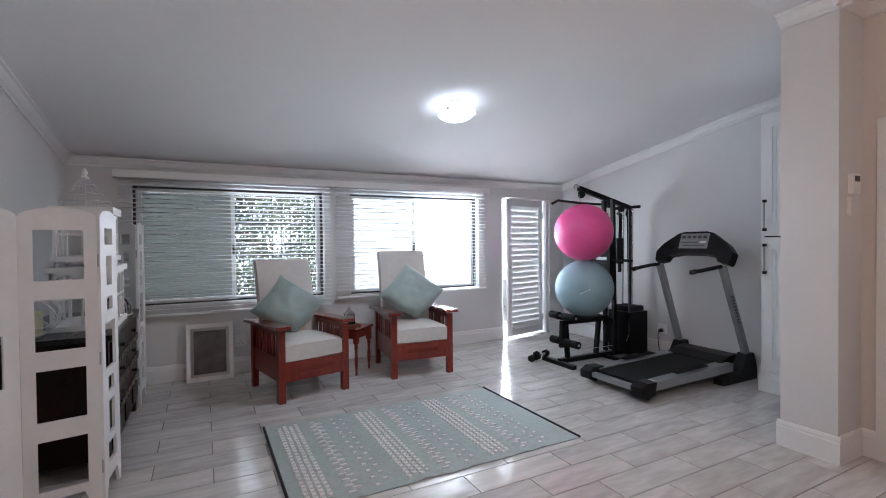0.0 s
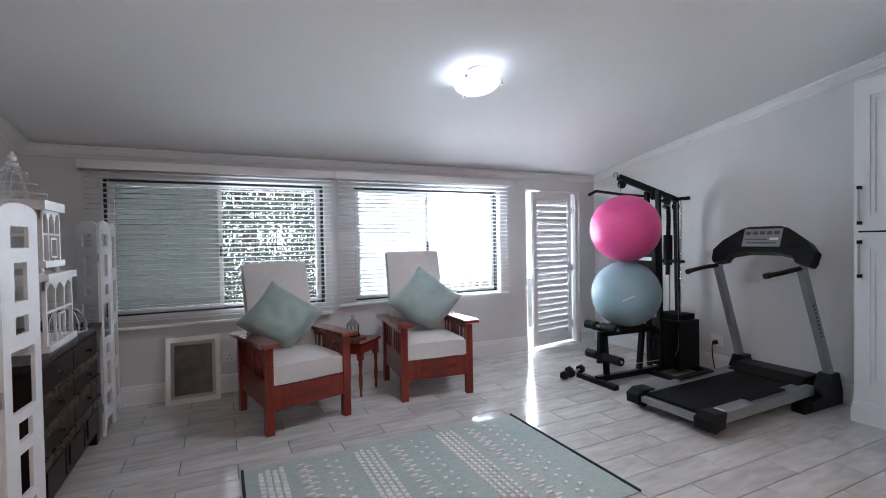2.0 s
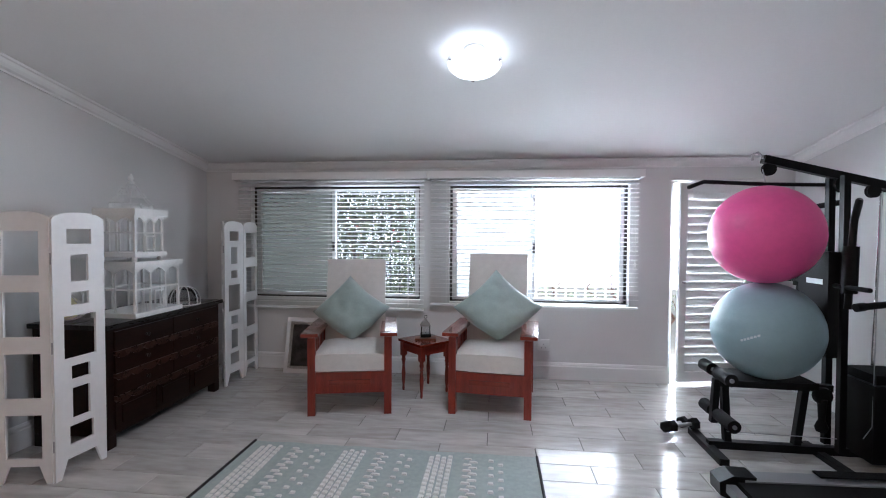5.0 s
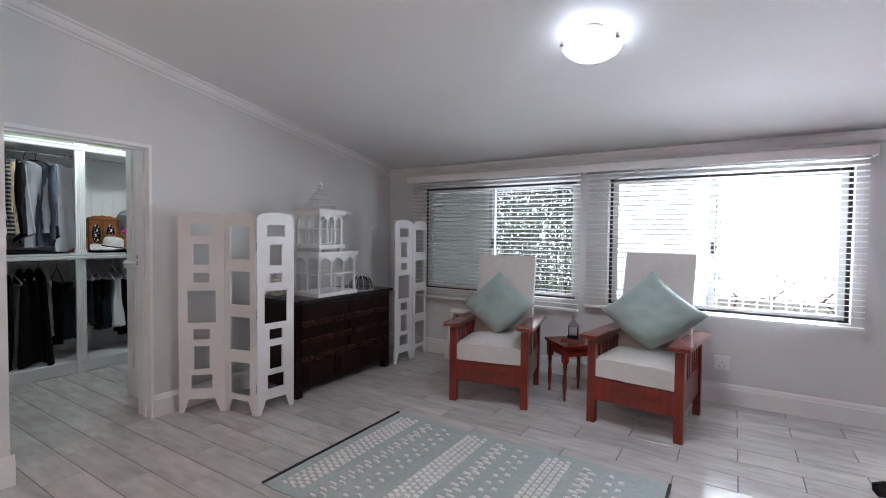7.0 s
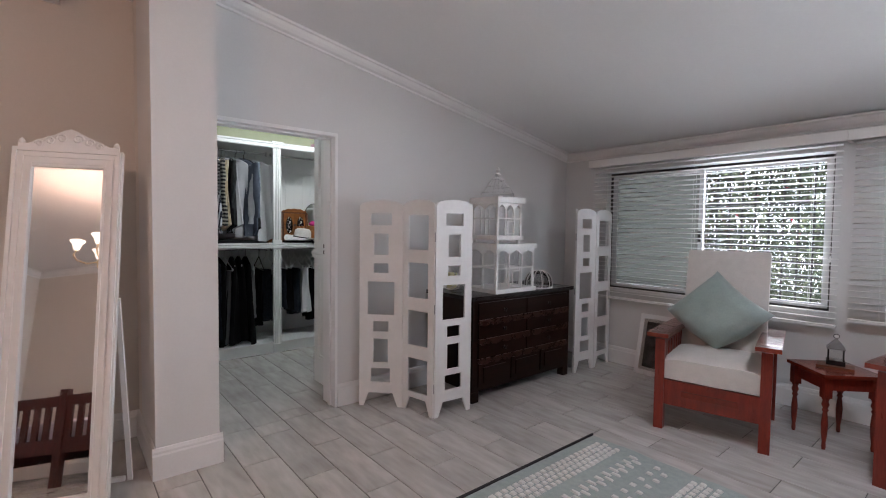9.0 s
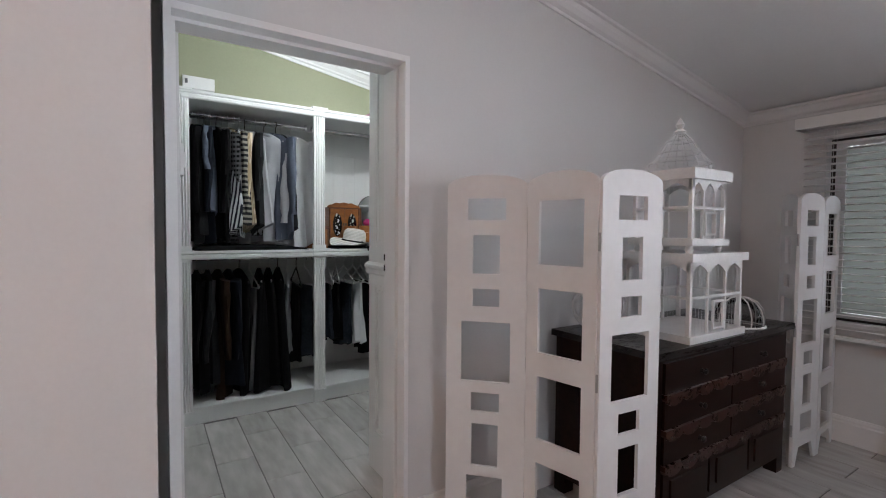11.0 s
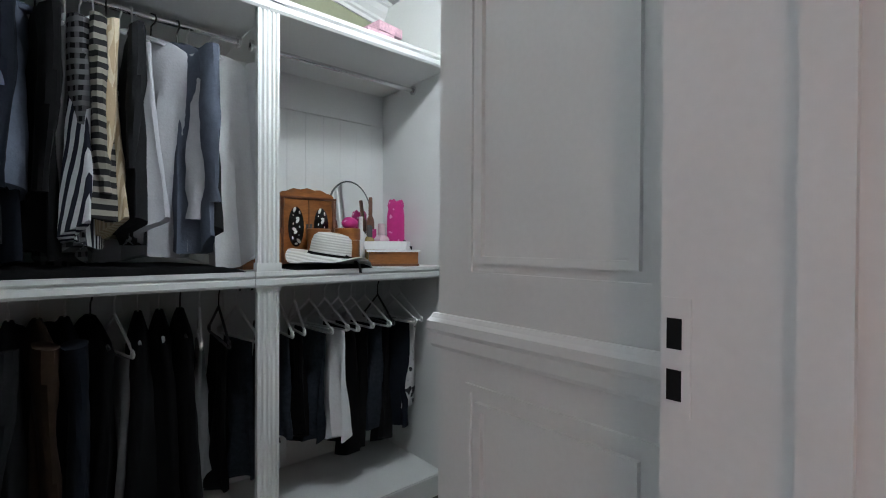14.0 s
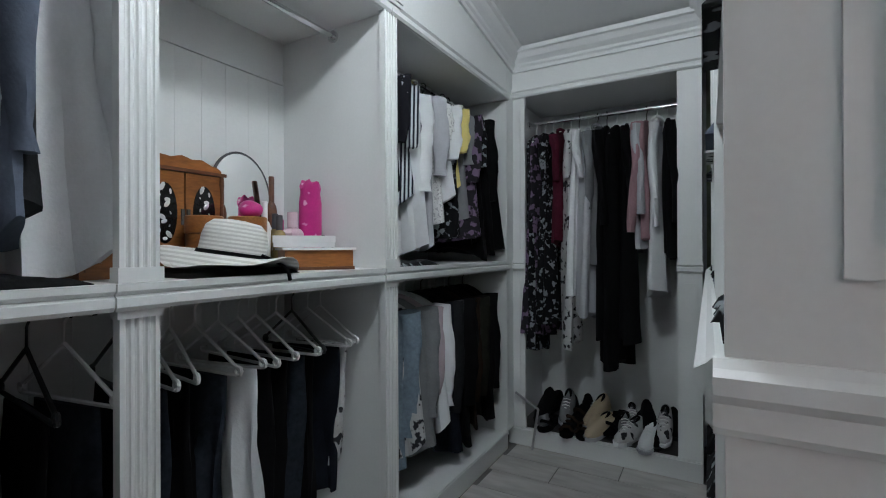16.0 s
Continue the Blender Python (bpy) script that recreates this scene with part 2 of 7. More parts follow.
def prism(bm, outline, depth, m=None):
    """A closed outline of (x, z) pairs, pushed from y = 0 to y = depth."""
    n = len(outline)
    vs = [bm.verts.new((x, y, z)) for y in (0, depth) for x, z in outline]
    if m is not None:
        for v in vs:
            v.co = m @ v.co
    bm.faces.new(vs[:n])
    bm.faces.new(vs[n:][::-1])
    for i in range(n):
        j = (i + 1) % n
        bm.faces.new((vs[i], vs[n + i], vs[n + j], vs[j]))
    return vs


def tube(bm, pts, r, n=8, closed=False, r_end=None):
    """A round bar along a line of points."""
    pts = [Vector(p) for p in pts]
    rings, up = [], None
    count = len(pts)
    for i, p in enumerate(pts):
        if closed:
            d = pts[(i + 1) % count] - pts[i - 1]
        else:
            d = pts[min(i + 1, count - 1)] - pts[max(i - 1, 0)]
        d.normalize()
        if up is None:
            up = d.orthogonal().normalized()
        side = d.cross(up)
        if side.length < 1e-4:
            up = d.orthogonal().normalized()
            side = d.cross(up)
        side.normalize()
        up = side.cross(d).normalized()
        rr = r if r_end is None else r + (r_end - r) * i / max(1, count - 1)
        rings.append([bm.verts.new(p + rr * (math.cos(a) * up + math.sin(a) * side)) for a in (2 * math.pi * k / n for k in range(n))])
    for i in range(count if closed else count - 1):
        a, b = rings[i], rings[(i + 1) % count]
        for k in range(n):
            bm.faces.new((a[k], a[(k + 1) % n], b[(k + 1) % n], b[k]))
    if not closed:
        bm.faces.new(rings[0][::-1])
        bm.faces.new(rings[-1])


def lathe(bm, profile, n=20, m=None):
    """Turned about z: (radius, z) from the bottom up; ends with no radius close to a point."""
    rings = []
    for r, z in profile:
        if r < 1e-5:
            v = bm.verts.new((0, 0, z))
            rings.append([v])
        else:
            rings.append([bm.verts.new((r * math.cos(2 * math.pi * k / n), r * math.sin(2 * math.pi * k / n), z)) for k in range(n)])
    if m is not None:
        for ring in rings:
            for v in ring:
                v.co = m @ v.co
    for a, b in zip(rings, rings[1:]):
        for k in range(n):
            j = (k + 1) % n
            if len(a) == 1 and len(b) == 1:
                continue
            if len(a) == 1:
                bm.faces.new((a[0], b[j], b[k]))
            elif len(b) == 1:
                bm.faces.new((a[k], a[j], b[0]))
            else:
                bm.faces.new((a[k], a[j], b[j], b[k]))
    if len(rings[0]) > 1:
        bm.faces.new(rings[0][::-1])
    if len(rings[-1]) > 1:
        bm.faces.new(rings[-1])


def soften(bm, width, segments=1):
    edges = [e for e in bm.edges if len(e.link_faces) == 2 and e.calc_face_angle(0) > 0.5]
    bmesh.ops.bevel(bm, geom=edges, offset=width, segments=segments, affect="EDGES", profile=0.5, clamp_overlap=True)


def mesh_of(name, bm, mat, smooth=False, bevel=0.0, segments=1):
    if bevel:
        soften(bm, bevel, segments)
    bmesh.ops.recalc_face_normals(bm, faces=bm.faces[:])
    me = bpy.data.meshes.new(name)
    bm.to_mesh(me)
    bm.free()
    me.materials.append(mat)
    if smooth:
        me.polygons.foreach_set("use_smooth", [True] * len(me.polygons))
        me.set_sharp_from_angle(angle=radians(40))
    return me


def part(name, bm, mat, parent, label="", smooth=False, bevel=0.0, m=None, segments=1):
    ob = new(name, mesh_of(name, bm, mat, smooth, bevel, segments))
    ob.parent = parent
    if m is not None:
        ob.matrix_basis = m
    return tagged(ob, label)


def piece(name, mesh, parent, m):
    ob = new(name, mesh)
    ob.parent = parent
    ob.matrix_basis = m
    return ob


def thing(name, label, category, m=None, group="", kind=""):
    ob = new(name)
    ob.empty_display_size = 0.1
    if m is not None:
        ob.matrix_basis = m
    return tagged(ob, label, category, group, kind)


def solid(name, bm, mat, label, category, m=None, group="", kind="", smooth=False, bevel=0.0):
    ob = new(name, mesh_of(name, bm, mat, smooth, bevel))
    if m is not None:
        ob.matrix_basis = m
    return tagged(ob, label, category, group, kind)


def structure(name, bm, mat, label, category, bevel=0.0):
    return solid(name, bm, mat, label, category, kind="structure", bevel=bevel)


def boxes(*rows):
    bm = bm_new()
    for r in rows:
        box(bm, *r)
    return bm


# ---- large structure ----
floor = structure("floor", boxes((-1.10, 5.3, 1.3205, 5.8, -0.12, -0.004)), GROUT, "pale wood-look floor tiles with dark joints", "floor")
floor_closet = structure("floor_closet", boxes((-3.75, -1.10, 1.2, 5.95, -0.12, -0.004)), GROUT, "pale wood-look closet floor tiles", "floor")
floor_bedroom = structure("floor_bedroom", boxes((-1.65, 5.3, -3.4, 1.3205, -0.12, -0.004)), GROUT, "pale wood-look bedroom floor tiles", "floor")

# window wall with two window openings and the garden door
W1 = (-0.57, 1.37, 0.80, 2.05)
W2 = (1.69, 3.56, 0.79, 2.05)
GD = (3.96, 4.86, 0.0, 2.09)
Y0, Y1 = 5.57, 5.79
bm = bm_new()
for x0, x1 in ((-1.30, W1[0]), (W1[1], W2[0]), (W2[1], GD[0]), (GD[1], 5.35)):
    box(bm, x0, x1, Y0, Y1, -0.1, 2.5)
for w in (W1, W2):
    box(bm, w[0], w[1], Y0, Y1, -0.1, w[2])
    box(bm, w[0], w[1], Y0, Y1, w[3], 2.5)
box(bm, GD[0], GD[1], Y0, Y1, GD[3], 2.5)
structure("wall_north", bm, WALL, "pale grey painted wall with two wide windows", "wall")
structure("wall_east", boxes((5.13, 5.35, 1.72, Y0, -0.1, 3.1)), WALL, "pale grey painted wall behind the gym machines", "wall")

# west wall with the closet doorway
CD = (1.70, 2.615, 2.15)
bm = boxes((-1.30, -1.10, CD[1], Y0, -0.1, 3.1), (-1.30, -1.10, CD[0], CD[1], CD[2], 3.1))
structure("wall_west", bm, WALL, "pale grey painted wall with the closet doorway", "wall")
structure("wall_stub_west", boxes((-1.30, -0.735, 1.335, 1.665, -0.1, 3.1)), WALL, "short pale wall pier beside the closet doorway", "wall")
structure("wall_stub_east", boxes((3.62, 5.35, 1.385, 1.715, -0.1, 3.1)), WALL, "short pale wall pier beside the tall cupboard", "wall")

# bedroom, open to the sunroom
bm = boxes((-1.65, -1.45, -3.2, 1.40, -0.1, 3.1), (-1.45, -1.30, 1.335, 1.40, -0.1, 3.1))
structure("wall_bedroom_west", bm, WALL_WARM, "warm white bedroom wall behind the standing mirror", "wall")
bm = boxes((3.93, 4.1, 1.22, 1.385, -0.1, 3.1), (3.93, 4.1, 0.30, 1.22, 2.12, 3.1), (3.93, 4.1, -3.2, 0.30, -0.1, 3.1))
structure("wall_bedroom_east", bm, WALL_WARM, "warm white bedroom wall with a door", "wall")
structure("wall_bedroom_south", boxes((-1.65, 4.1, -3.4, -3.2, -0.1, 3.1)), WALL_WARM, "warm white bedroom end wall", "wall")

# ceilings
bm = bm_new()
pts = [(1.70, 2.96), (5.80, ceil_z(5.80)), (5.80, 3.2), (1.70, 3.2)]
prism(bm, pts, 6.75, pose(5.36, 0, 0, 0, 0, 90))
structure("ceiling", bm, CEIL, "white sloping plaster ceiling", "ceiling")
structure("ceiling_bedroom", boxes((-1.66, 5.36, -3.4, 1.70, 2.96, 3.2)), CEIL, "white flat plaster ceiling", "ceiling")


# ---- closet shell ----
def closet_z(y):
    return 2.64 + SLOPE * (5.2 - y)


structure("wall_closet_back", boxes((-3.80, -3.62, 1.20, 5.95, -0.1, 3.5)), WALL_GREEN, "pale olive closet wall above the shelves", "wall")
structure("wall_closet_north", boxes((-3.62, -1.30, 5.80, 5.95, -0.1, 3.5)), WALL_GREEN, "closet end wall", "wall")
bm = boxes((-3.62, -1.65, 1.20, 1.335, -0.1, 3.5), (-1.630, -1.305, 1.40, 1.756, -0.1, 3.5))
structure("wall_closet_south", bm, WALL, "closet side wall with a switch", "wall")
bm = bm_new()
pts = [(1.20, closet_z(1.20)), (5.95, closet_z(5.95)), (5.95, 3.6), (1.20, 3.6)]
prism(bm, pts, 2.5, pose(-1.30, 0, 0, 0, 0, 90))
structure("ceiling_closet", bm, CEIL, "white sloping closet ceiling", "ceiling")
structure("wall_closet_upper", boxes((-1.32, -1.12, 1.2, 5.95, 2.9, 3.6)), WALL, "closed wall above the closet", "wall")


# ---- cornices and skirtings ----
def run_of(bm, profile, a, b, side):
    """A moulding of (out, up) pairs from a to b; side is the way out of the wall."""
    a, b, s = Vector(a), Vector(b), Vector(side)
    vs = [[bm.verts.new(p + o * s + Vector((0, 0, u))) for o, u in profile] for p in (a, b)]
    n = len(profile)
    bm.faces.new(vs[0])
    bm.faces.new(vs[1][::-1])
    for i in range(n):
        j = (i + 1) % n
        bm.faces.new((vs[0][i], vs[1][i], vs[1][j], vs[0][j]))


CORNICE = [(0, 0.002), (0, -0.088), (0.012, -0.088), (0.016, -0.074), (0.034, -0.062), (0.05, -0.04), (0.06, -0.018), (0.075, -0.014), (0.078, 0.002)]
SKIRT = [(0, 0.0), (0.018, 0.0), (0.018, 0.135), (0.013, 0.145), (0.013, 0.158), (0.007, 0.175), (0, 0.178)]
bm = bm_new()
run_of(bm, CORNICE, (-1.10, 5.57, ceil_z(5.57)), (5.13, 5.57, ceil_z(5.57)), (0, -1, 0))
run_of(bm, CORNICE, (-1.10, 1.70, ceil_z(1.70)), (-1.10, 5.57, ceil_z(5.57)), (1, 0, 0))
run_of(bm, CORNICE, (5.13, 1.70, ceil_z(1.70)), (5.13, 5.57, ceil_z(5.57)), (-1, 0, 0))
run_of(bm, CORNICE, (3.62, 1.31, 2.96), (3.62, 1.715, 2.96), (-1, 0, 0))
run_of(bm, CORNICE, (3.545, 1.385, 2.96), (3.93, 1.385, 2.96), (0, -1, 0))
run_of(bm, CORNICE, (3.93, -3.2, 2.96), (3.93, 1.385, 2.96), (-1, 0, 0))
run_of(bm, CORNICE, (-0.735, 1.26, 2.96), (-0.735, 1.665, 2.96), (1, 0, 0))
run_of(bm, CORNICE, (-1.45, 1.335, 2.96), (-0.66, 1.335, 2.96), (0, -1, 0))
run_of(bm, CORNICE, (-1.45, -3.2, 2.96), (-1.45, 1.335, 2.96), (1, 0, 0))
run_of(bm, CORNICE, (-1.45, -3.2, 2.96), (3.93, -3.2, 2.96), (0, 1, 0))
structure("trim_cornice", bm, TRIM, "white moulded plaster cornice", "cornice")

bm = bm_new()
for a, b, s in (((-1.10, 5.57, 0), (3.96, 5.57, 0), (0, -1, 0)), ((4.86, 5.57, 0), (5.13, 5.57, 0), (0, -1, 0)),
                ((5.13, 2.45, 0), (5.13, 5.57, 0), (-1, 0, 0)), ((-1.10, 2.615, 0), (-1.10, 5.57, 0), (1, 0, 0)),
                ((-0.735, 1.317, 0), (-0.735, 1.683, 0), (1, 0, 0)), ((-1.45, 1.335, 0), (-0.736, 1.335, 0), (0, -1, 0)), ((-1.085, 1.665, 0), (-0.736, 1.665, 0), (0, 1, 0)),
                ((-1.45, -3.2, 0), (-1.45, 1.335, 0), (1, 0, 0)), ((3.62, 1.367, 0), (3.62, 1.733, 0), (-1, 0, 0)),
                ((3.621, 1.385, 0), (3.93, 1.385, 0), (0, -1, 0)), ((3.621, 1.715, 0), (4.73, 1.715, 0), (0, 1, 0)), ((3.93, 1.30, 0), (3.93, 1.385, 0), (-1, 0, 0)),
                ((3.93, -3.2, 0), (3.93, 0.22, 0), (-1, 0, 0)), ((-1.45, -3.2, 0), (3.93, -3.2, 0), (0, 1, 0))):
    run_of(bm, SKIRT, a, b, s)
structure("baseboard", bm, TRIM, "tall white moulded skirting board", "skirting")


# ---- windows, blinds and doors ----
def sliding_window(name, w, label, frost, bars):
    x0, x1, z0, z1 = w
    xm = 0.5 * (x0 + x1) - 0.03
    win = thing(name, label, "window", kind="structure")
    ya, yb = 5.66, 5.72
    part("window_frame", boxes((x0, x0 + 0.026, ya, yb, z0, z1), (x1 - 0.026, x1, ya, yb, z0, z1),
                               (x0 + 0.026, x1 - 0.026, ya, yb, z0, z0 + 0.02), (x0 + 0.026, x1 - 0.026, ya, yb, z1 - 0.02, z1)), DARK_ALU, win, "dark bronze aluminium frame")
    left = part("sliding_sash", boxes((x0 + 0.025, x0 + 0.08, 5.665, 5.69, z0 + 0.019, z1 - 0.019), (xm - 0.02, xm + 0.02, 5.665, 5.69, z0 + 0.019, z1 - 0.019),
                                      (x0 + 0.08, xm - 0.02, 5.665, 5.69, z0 + 0.019, z0 + 0.058), (x0 + 0.08, xm - 0.02, 5.665, 5.69, z1 - 0.058, z1 - 0.019)), GREY_ALU, win, "pale aluminium sash")
    pane = part("pane", boxes((x0 + 0.081, xm - 0.021, 5.675, 5.68, z0 + 0.059, z1 - 0.059)), frost, left, "pale green obscure glass")
    right = part("fixed_sash", boxes((x1 - 0.075, x1 - 0.025, 5.695, 5.715, z0 + 0.019, z1 - 0.019), (xm - 0.02, xm + 0.015, 5.695, 5.715, z0 + 0.019, z1 - 0.019),
                                     (xm + 0.015, x1 - 0.075, 5.695, 5.715, z0 + 0.019, z0 + 0.054), (xm + 0.015, x1 - 0.075, 5.695, 5.715, z1 - 0.054, z1 - 0.019)), GREY_ALU, win)
    clear = part("pane", boxes((xm + 0.016, x1 - 0.076, 5.704, 5.708, z0 + 0.055, z1 - 0.055)), PANE, right, "clear glass")
    clear.visible_shadow = False
    part("latch", boxes((xm - 0.012, xm + 0.012, 5.64, 5.664, 1.33, 1.43)), DARK_ALU, win)
    part("window_sill", boxes((x0 + 0.002, x1 - 0.002, 5.566, 5.658, z0 - 0.02, z0 + 0.004)), TRIM, win, "white painted sill", bevel=0.006)
    bm = bm_new()
    tube(bm, [(0, 0, z0), (0, 0, z1)], 0.0075, 6)
    up = mesh_of("bar", bm, bars)
    bm = bm_new()
    tube(bm, [(x0, 0, 0), (x1, 0, 0)], 0.0075, 6)
    across = mesh_of("bar", bm, bars)
    for i in range(1, int((x1 - x0) / 0.105)):
        piece("bar", up, win, pose(x0 + 0.105 * i, 5.752, 0))
    for i in range(1, int((z1 - z0) / 0.125)):
        piece("bar", across, win, pose(0, 5.764, z0 + 0.125 * i))
    return win


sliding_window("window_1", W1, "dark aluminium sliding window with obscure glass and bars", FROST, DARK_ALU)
sliding_window("window_2", W2, "bright dark-framed sliding window with burglar bars", FROST_LIT, WASHED_ALU)


def venetian_blind(x0, x1, bottom, label):
    b = thing("venetian_blind", label, "blind", group="venetian blinds")
    part("headrail", boxes((x0 + 0.01, x1 - 0.01, 5.445, 5.565, 2.125, 2.175)), SLAT, b)
    part("valance", boxes((x0 - 0.005, x1 + 0.005, 5.418, 5.432, 2.108, 2.182), (x0 - 0.005, x0 + 0.005, 5.432, 5.57, 2.108, 2.182), (x1 - 0.005, x1 + 0.005, 5.432, 5.57, 2.108, 2.182)), SLAT, b, "white valance strip", bevel=0.004)
    bm = bm_new()
    half = 0.5 * (x1 - x0) - 0.03
    prof = [(-0.025, 0.0), (-0.012, 0.0022), (0.0, 0.003), (0.012, 0.0022), (0.025, 0.0), (0.025, -0.0028), (0.0, 0.0), (-0.025, -0.0028)]
    prism(bm, prof, 2 * half, pose(half, 0, 0, 0, 0, 90))
    slat = mesh_of("slat", bm, SLAT)
    n = int((2.10 - bottom) / 0.0455)
    for i in range(n):
        piece("slat", slat, b, pose(0.5 * (x0 + x1), 5.492, 2.092 - 0.0455 * i, -7 + random.uniform(-1.2, 1.2), random.uniform(-0.06, 0.06), 0))
    part("bottom_rail", boxes((x0 + 0.03, x1 - 0.03, 5.466, 5.52, bottom - 0.032, bottom - 0.012)), SLAT, b, bevel=0.004)
    for x in (x0 + 0.2, 0.5 * (x0 + x1), x1 - 0.2):
        bm = bm_new()
        for y in (5.465, 5.519):
            tube(bm, [(x, y, bottom - 0.015), (x, y, 2.12)], 0.0012, 4)
        part("ladder_cord", bm, SLAT, b)
    bm = bm_new()
    tube(bm, [(x1 - 0.07, 5.455, 2.12), (x1 - 0.07, 5.453, 1.25)], 0.0015, 4)
    lathe(bm, [(0.001, 1.20), (0.008, 1.21), (0.006, 1.24), (0.001, 1.255)], 8, pose(x1 - 0.07, 5.453, 0))
    part("pull_cord", bm, SLAT, b)
    return b


venetian_blind(-0.70, 1.455, 0.735, "white wooden venetian blind with open slats over a window")
venetian_blind(1.468, 3.655, 0.80, "white wooden venetian blind with open slats, glowing with daylight")

# garden door, hinged on the outer edge of the wall and standing ajar
bm = boxes((GD[0] - 0.0, GD[0] + 0.035, 5.60, 5.78, 0, GD[3]), (GD[1] - 0.045, GD[1], 5.60, 5.78, 0, GD[3]), (GD[0] + 0.035, GD[1] - 0.045, 5.60, 5.78, GD[3] - 0.03, GD[3]))
structure("trim_garden_door_frame", bm, TRIM, "white painted door frame", "door frame")
DW, DH = 0.785, 2.03
door = thing("door_1", "white louvred garden door standing slightly ajar", "door", pose(4.805, 5.70, 0.03, 0, 0, 11.5), kind="structure")
part("stile", boxes((-0.075, 0, -0.02, 0.02, 0, DH)), TRIM, door, bevel=0.003)
part("stile", boxes((-DW, -DW + 0.075, -0.02, 0.02, 0, DH)), TRIM, door, bevel=0.003)
part("rail", boxes((-DW + 0.075, -0.075, -0.018, 0.018, 0, 0.10)), TRIM, door, bevel=0.003)
part("rail", boxes((-DW + 0.075, -0.075, -0.018, 0.018, DH - 0.10, DH)), TRIM, door, bevel=0.003)
bm = boxes((-0.5 * (DW - 0.15), 0.5 * (DW - 0.15), -0.049, 0.049, -0.005, 0.005))
louvre = mesh_of("louvre", bm, TRIM)
for i in range(22):
    piece("louvre", louvre, door, pose(-0.5 * DW, 0, 0.142 + 0.0832 * i, -74, 0, 0))
for z in (0.22, 1.0, 1.8):
    part("hinge", boxes((-0.012, 0.012, -0.032, -0.021, z - 0.05, z + 0.05)), STEEL, door, "steel butt hinge")
bm = bm_new()
tube(bm, [(-DW + 0.04, -0.02, 1.02), (-DW + 0.04, -0.05, 1.02)], 0.012, 10)
part("door_knob", bm, STEEL, door)

# closet doorway lining, with the lock's strike plate in it
bm = boxes((-1.297, -1.085, 2.592, 2.613, 0, 2.148), (-1.297, -1.085, 1.702, 1.725, 0, 2.148), (-1.297, -1.085, 1.725, 2.592, 2.122, 2.148),
           (-1.185, -1.150, 2.578, 2.592, 0, 2.11), (-1.185, -1.150, 1.725, 1.739, 0, 2.11), (-1.185, -1.150, 1.725, 2.592, 2.108, 2.122))
lining = structure("trim_closet_door_lining", bm, TRIM, "white painted timber door lining", "door frame", bevel=0.004)
plate = thing("strike_plate", "white painted lock strike plate in the closet door lining", "lock plate")
part("plate", boxes((-1.294, -1.268, 2.5895, 2.5915, 1.19, 1.305)), TRIM, plate)
part("hole", boxes((-1.290, -1.276, 2.5885, 2.5893, 1.255, 1.285)), BLACK, plate)
part("hole", boxes((-1.290, -1.276, 2.5885, 2.5893, 1.205, 1.235)), BLACK, plate)

# bedroom door casing
bm = boxes((3.905, 3.94, 1.22, 1.30, 0, 2.20), (3.905, 3.94, 0.22, 0.30, 0, 2.20), (3.905, 3.94, 0.30, 1.22, 2.12, 2.20))
structure("trim_bedroom_door_casing", bm, TRIM, "white door casing", "door frame", bevel=0.005)
bdoor = thing("door_2", "closed white panelled bedroom door", "door", kind="structure")
part("door_leaf", boxes((3.955, 3.995, 0.305, 1.215, 0.01, 2.115)), TRIM, bdoor)
part("raised_panel", boxes((3.945, 3.956, 0.42, 1.10, 1.15, 1.98)), TRIM, bdoor, bevel=0.006)
part("raised_panel", boxes((3.945, 3.956, 0.42, 1.10, 0.2, 0.98)), TRIM, bdoor, bevel=0.006)

# ---- garden outside the windows ----
structure("ground", boxes((-60, 60, 5.8, 120, -0.4, -0.16)), SOIL, "garden soil and paving outside", "ground")
structure("pavement", boxes((-6, 10, 5.8, 7.0, -0.16, -0.05)), PAVE, "pale paved path along the house", "paving")
# Added glowing wall: stands in for the overexposed distance and feeds floor reflections.
bm = bm_new()
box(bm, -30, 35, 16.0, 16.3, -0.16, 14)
glow = material("glowing_backdrop", (0.93, 0.97, 1.0), 0.9, grain=0.02, scale=0.3, glow=4.6, bump=0)
structure("backdrop", bm, glow, "glowing white wall added as the bright distance behind the garden", "backdrop")


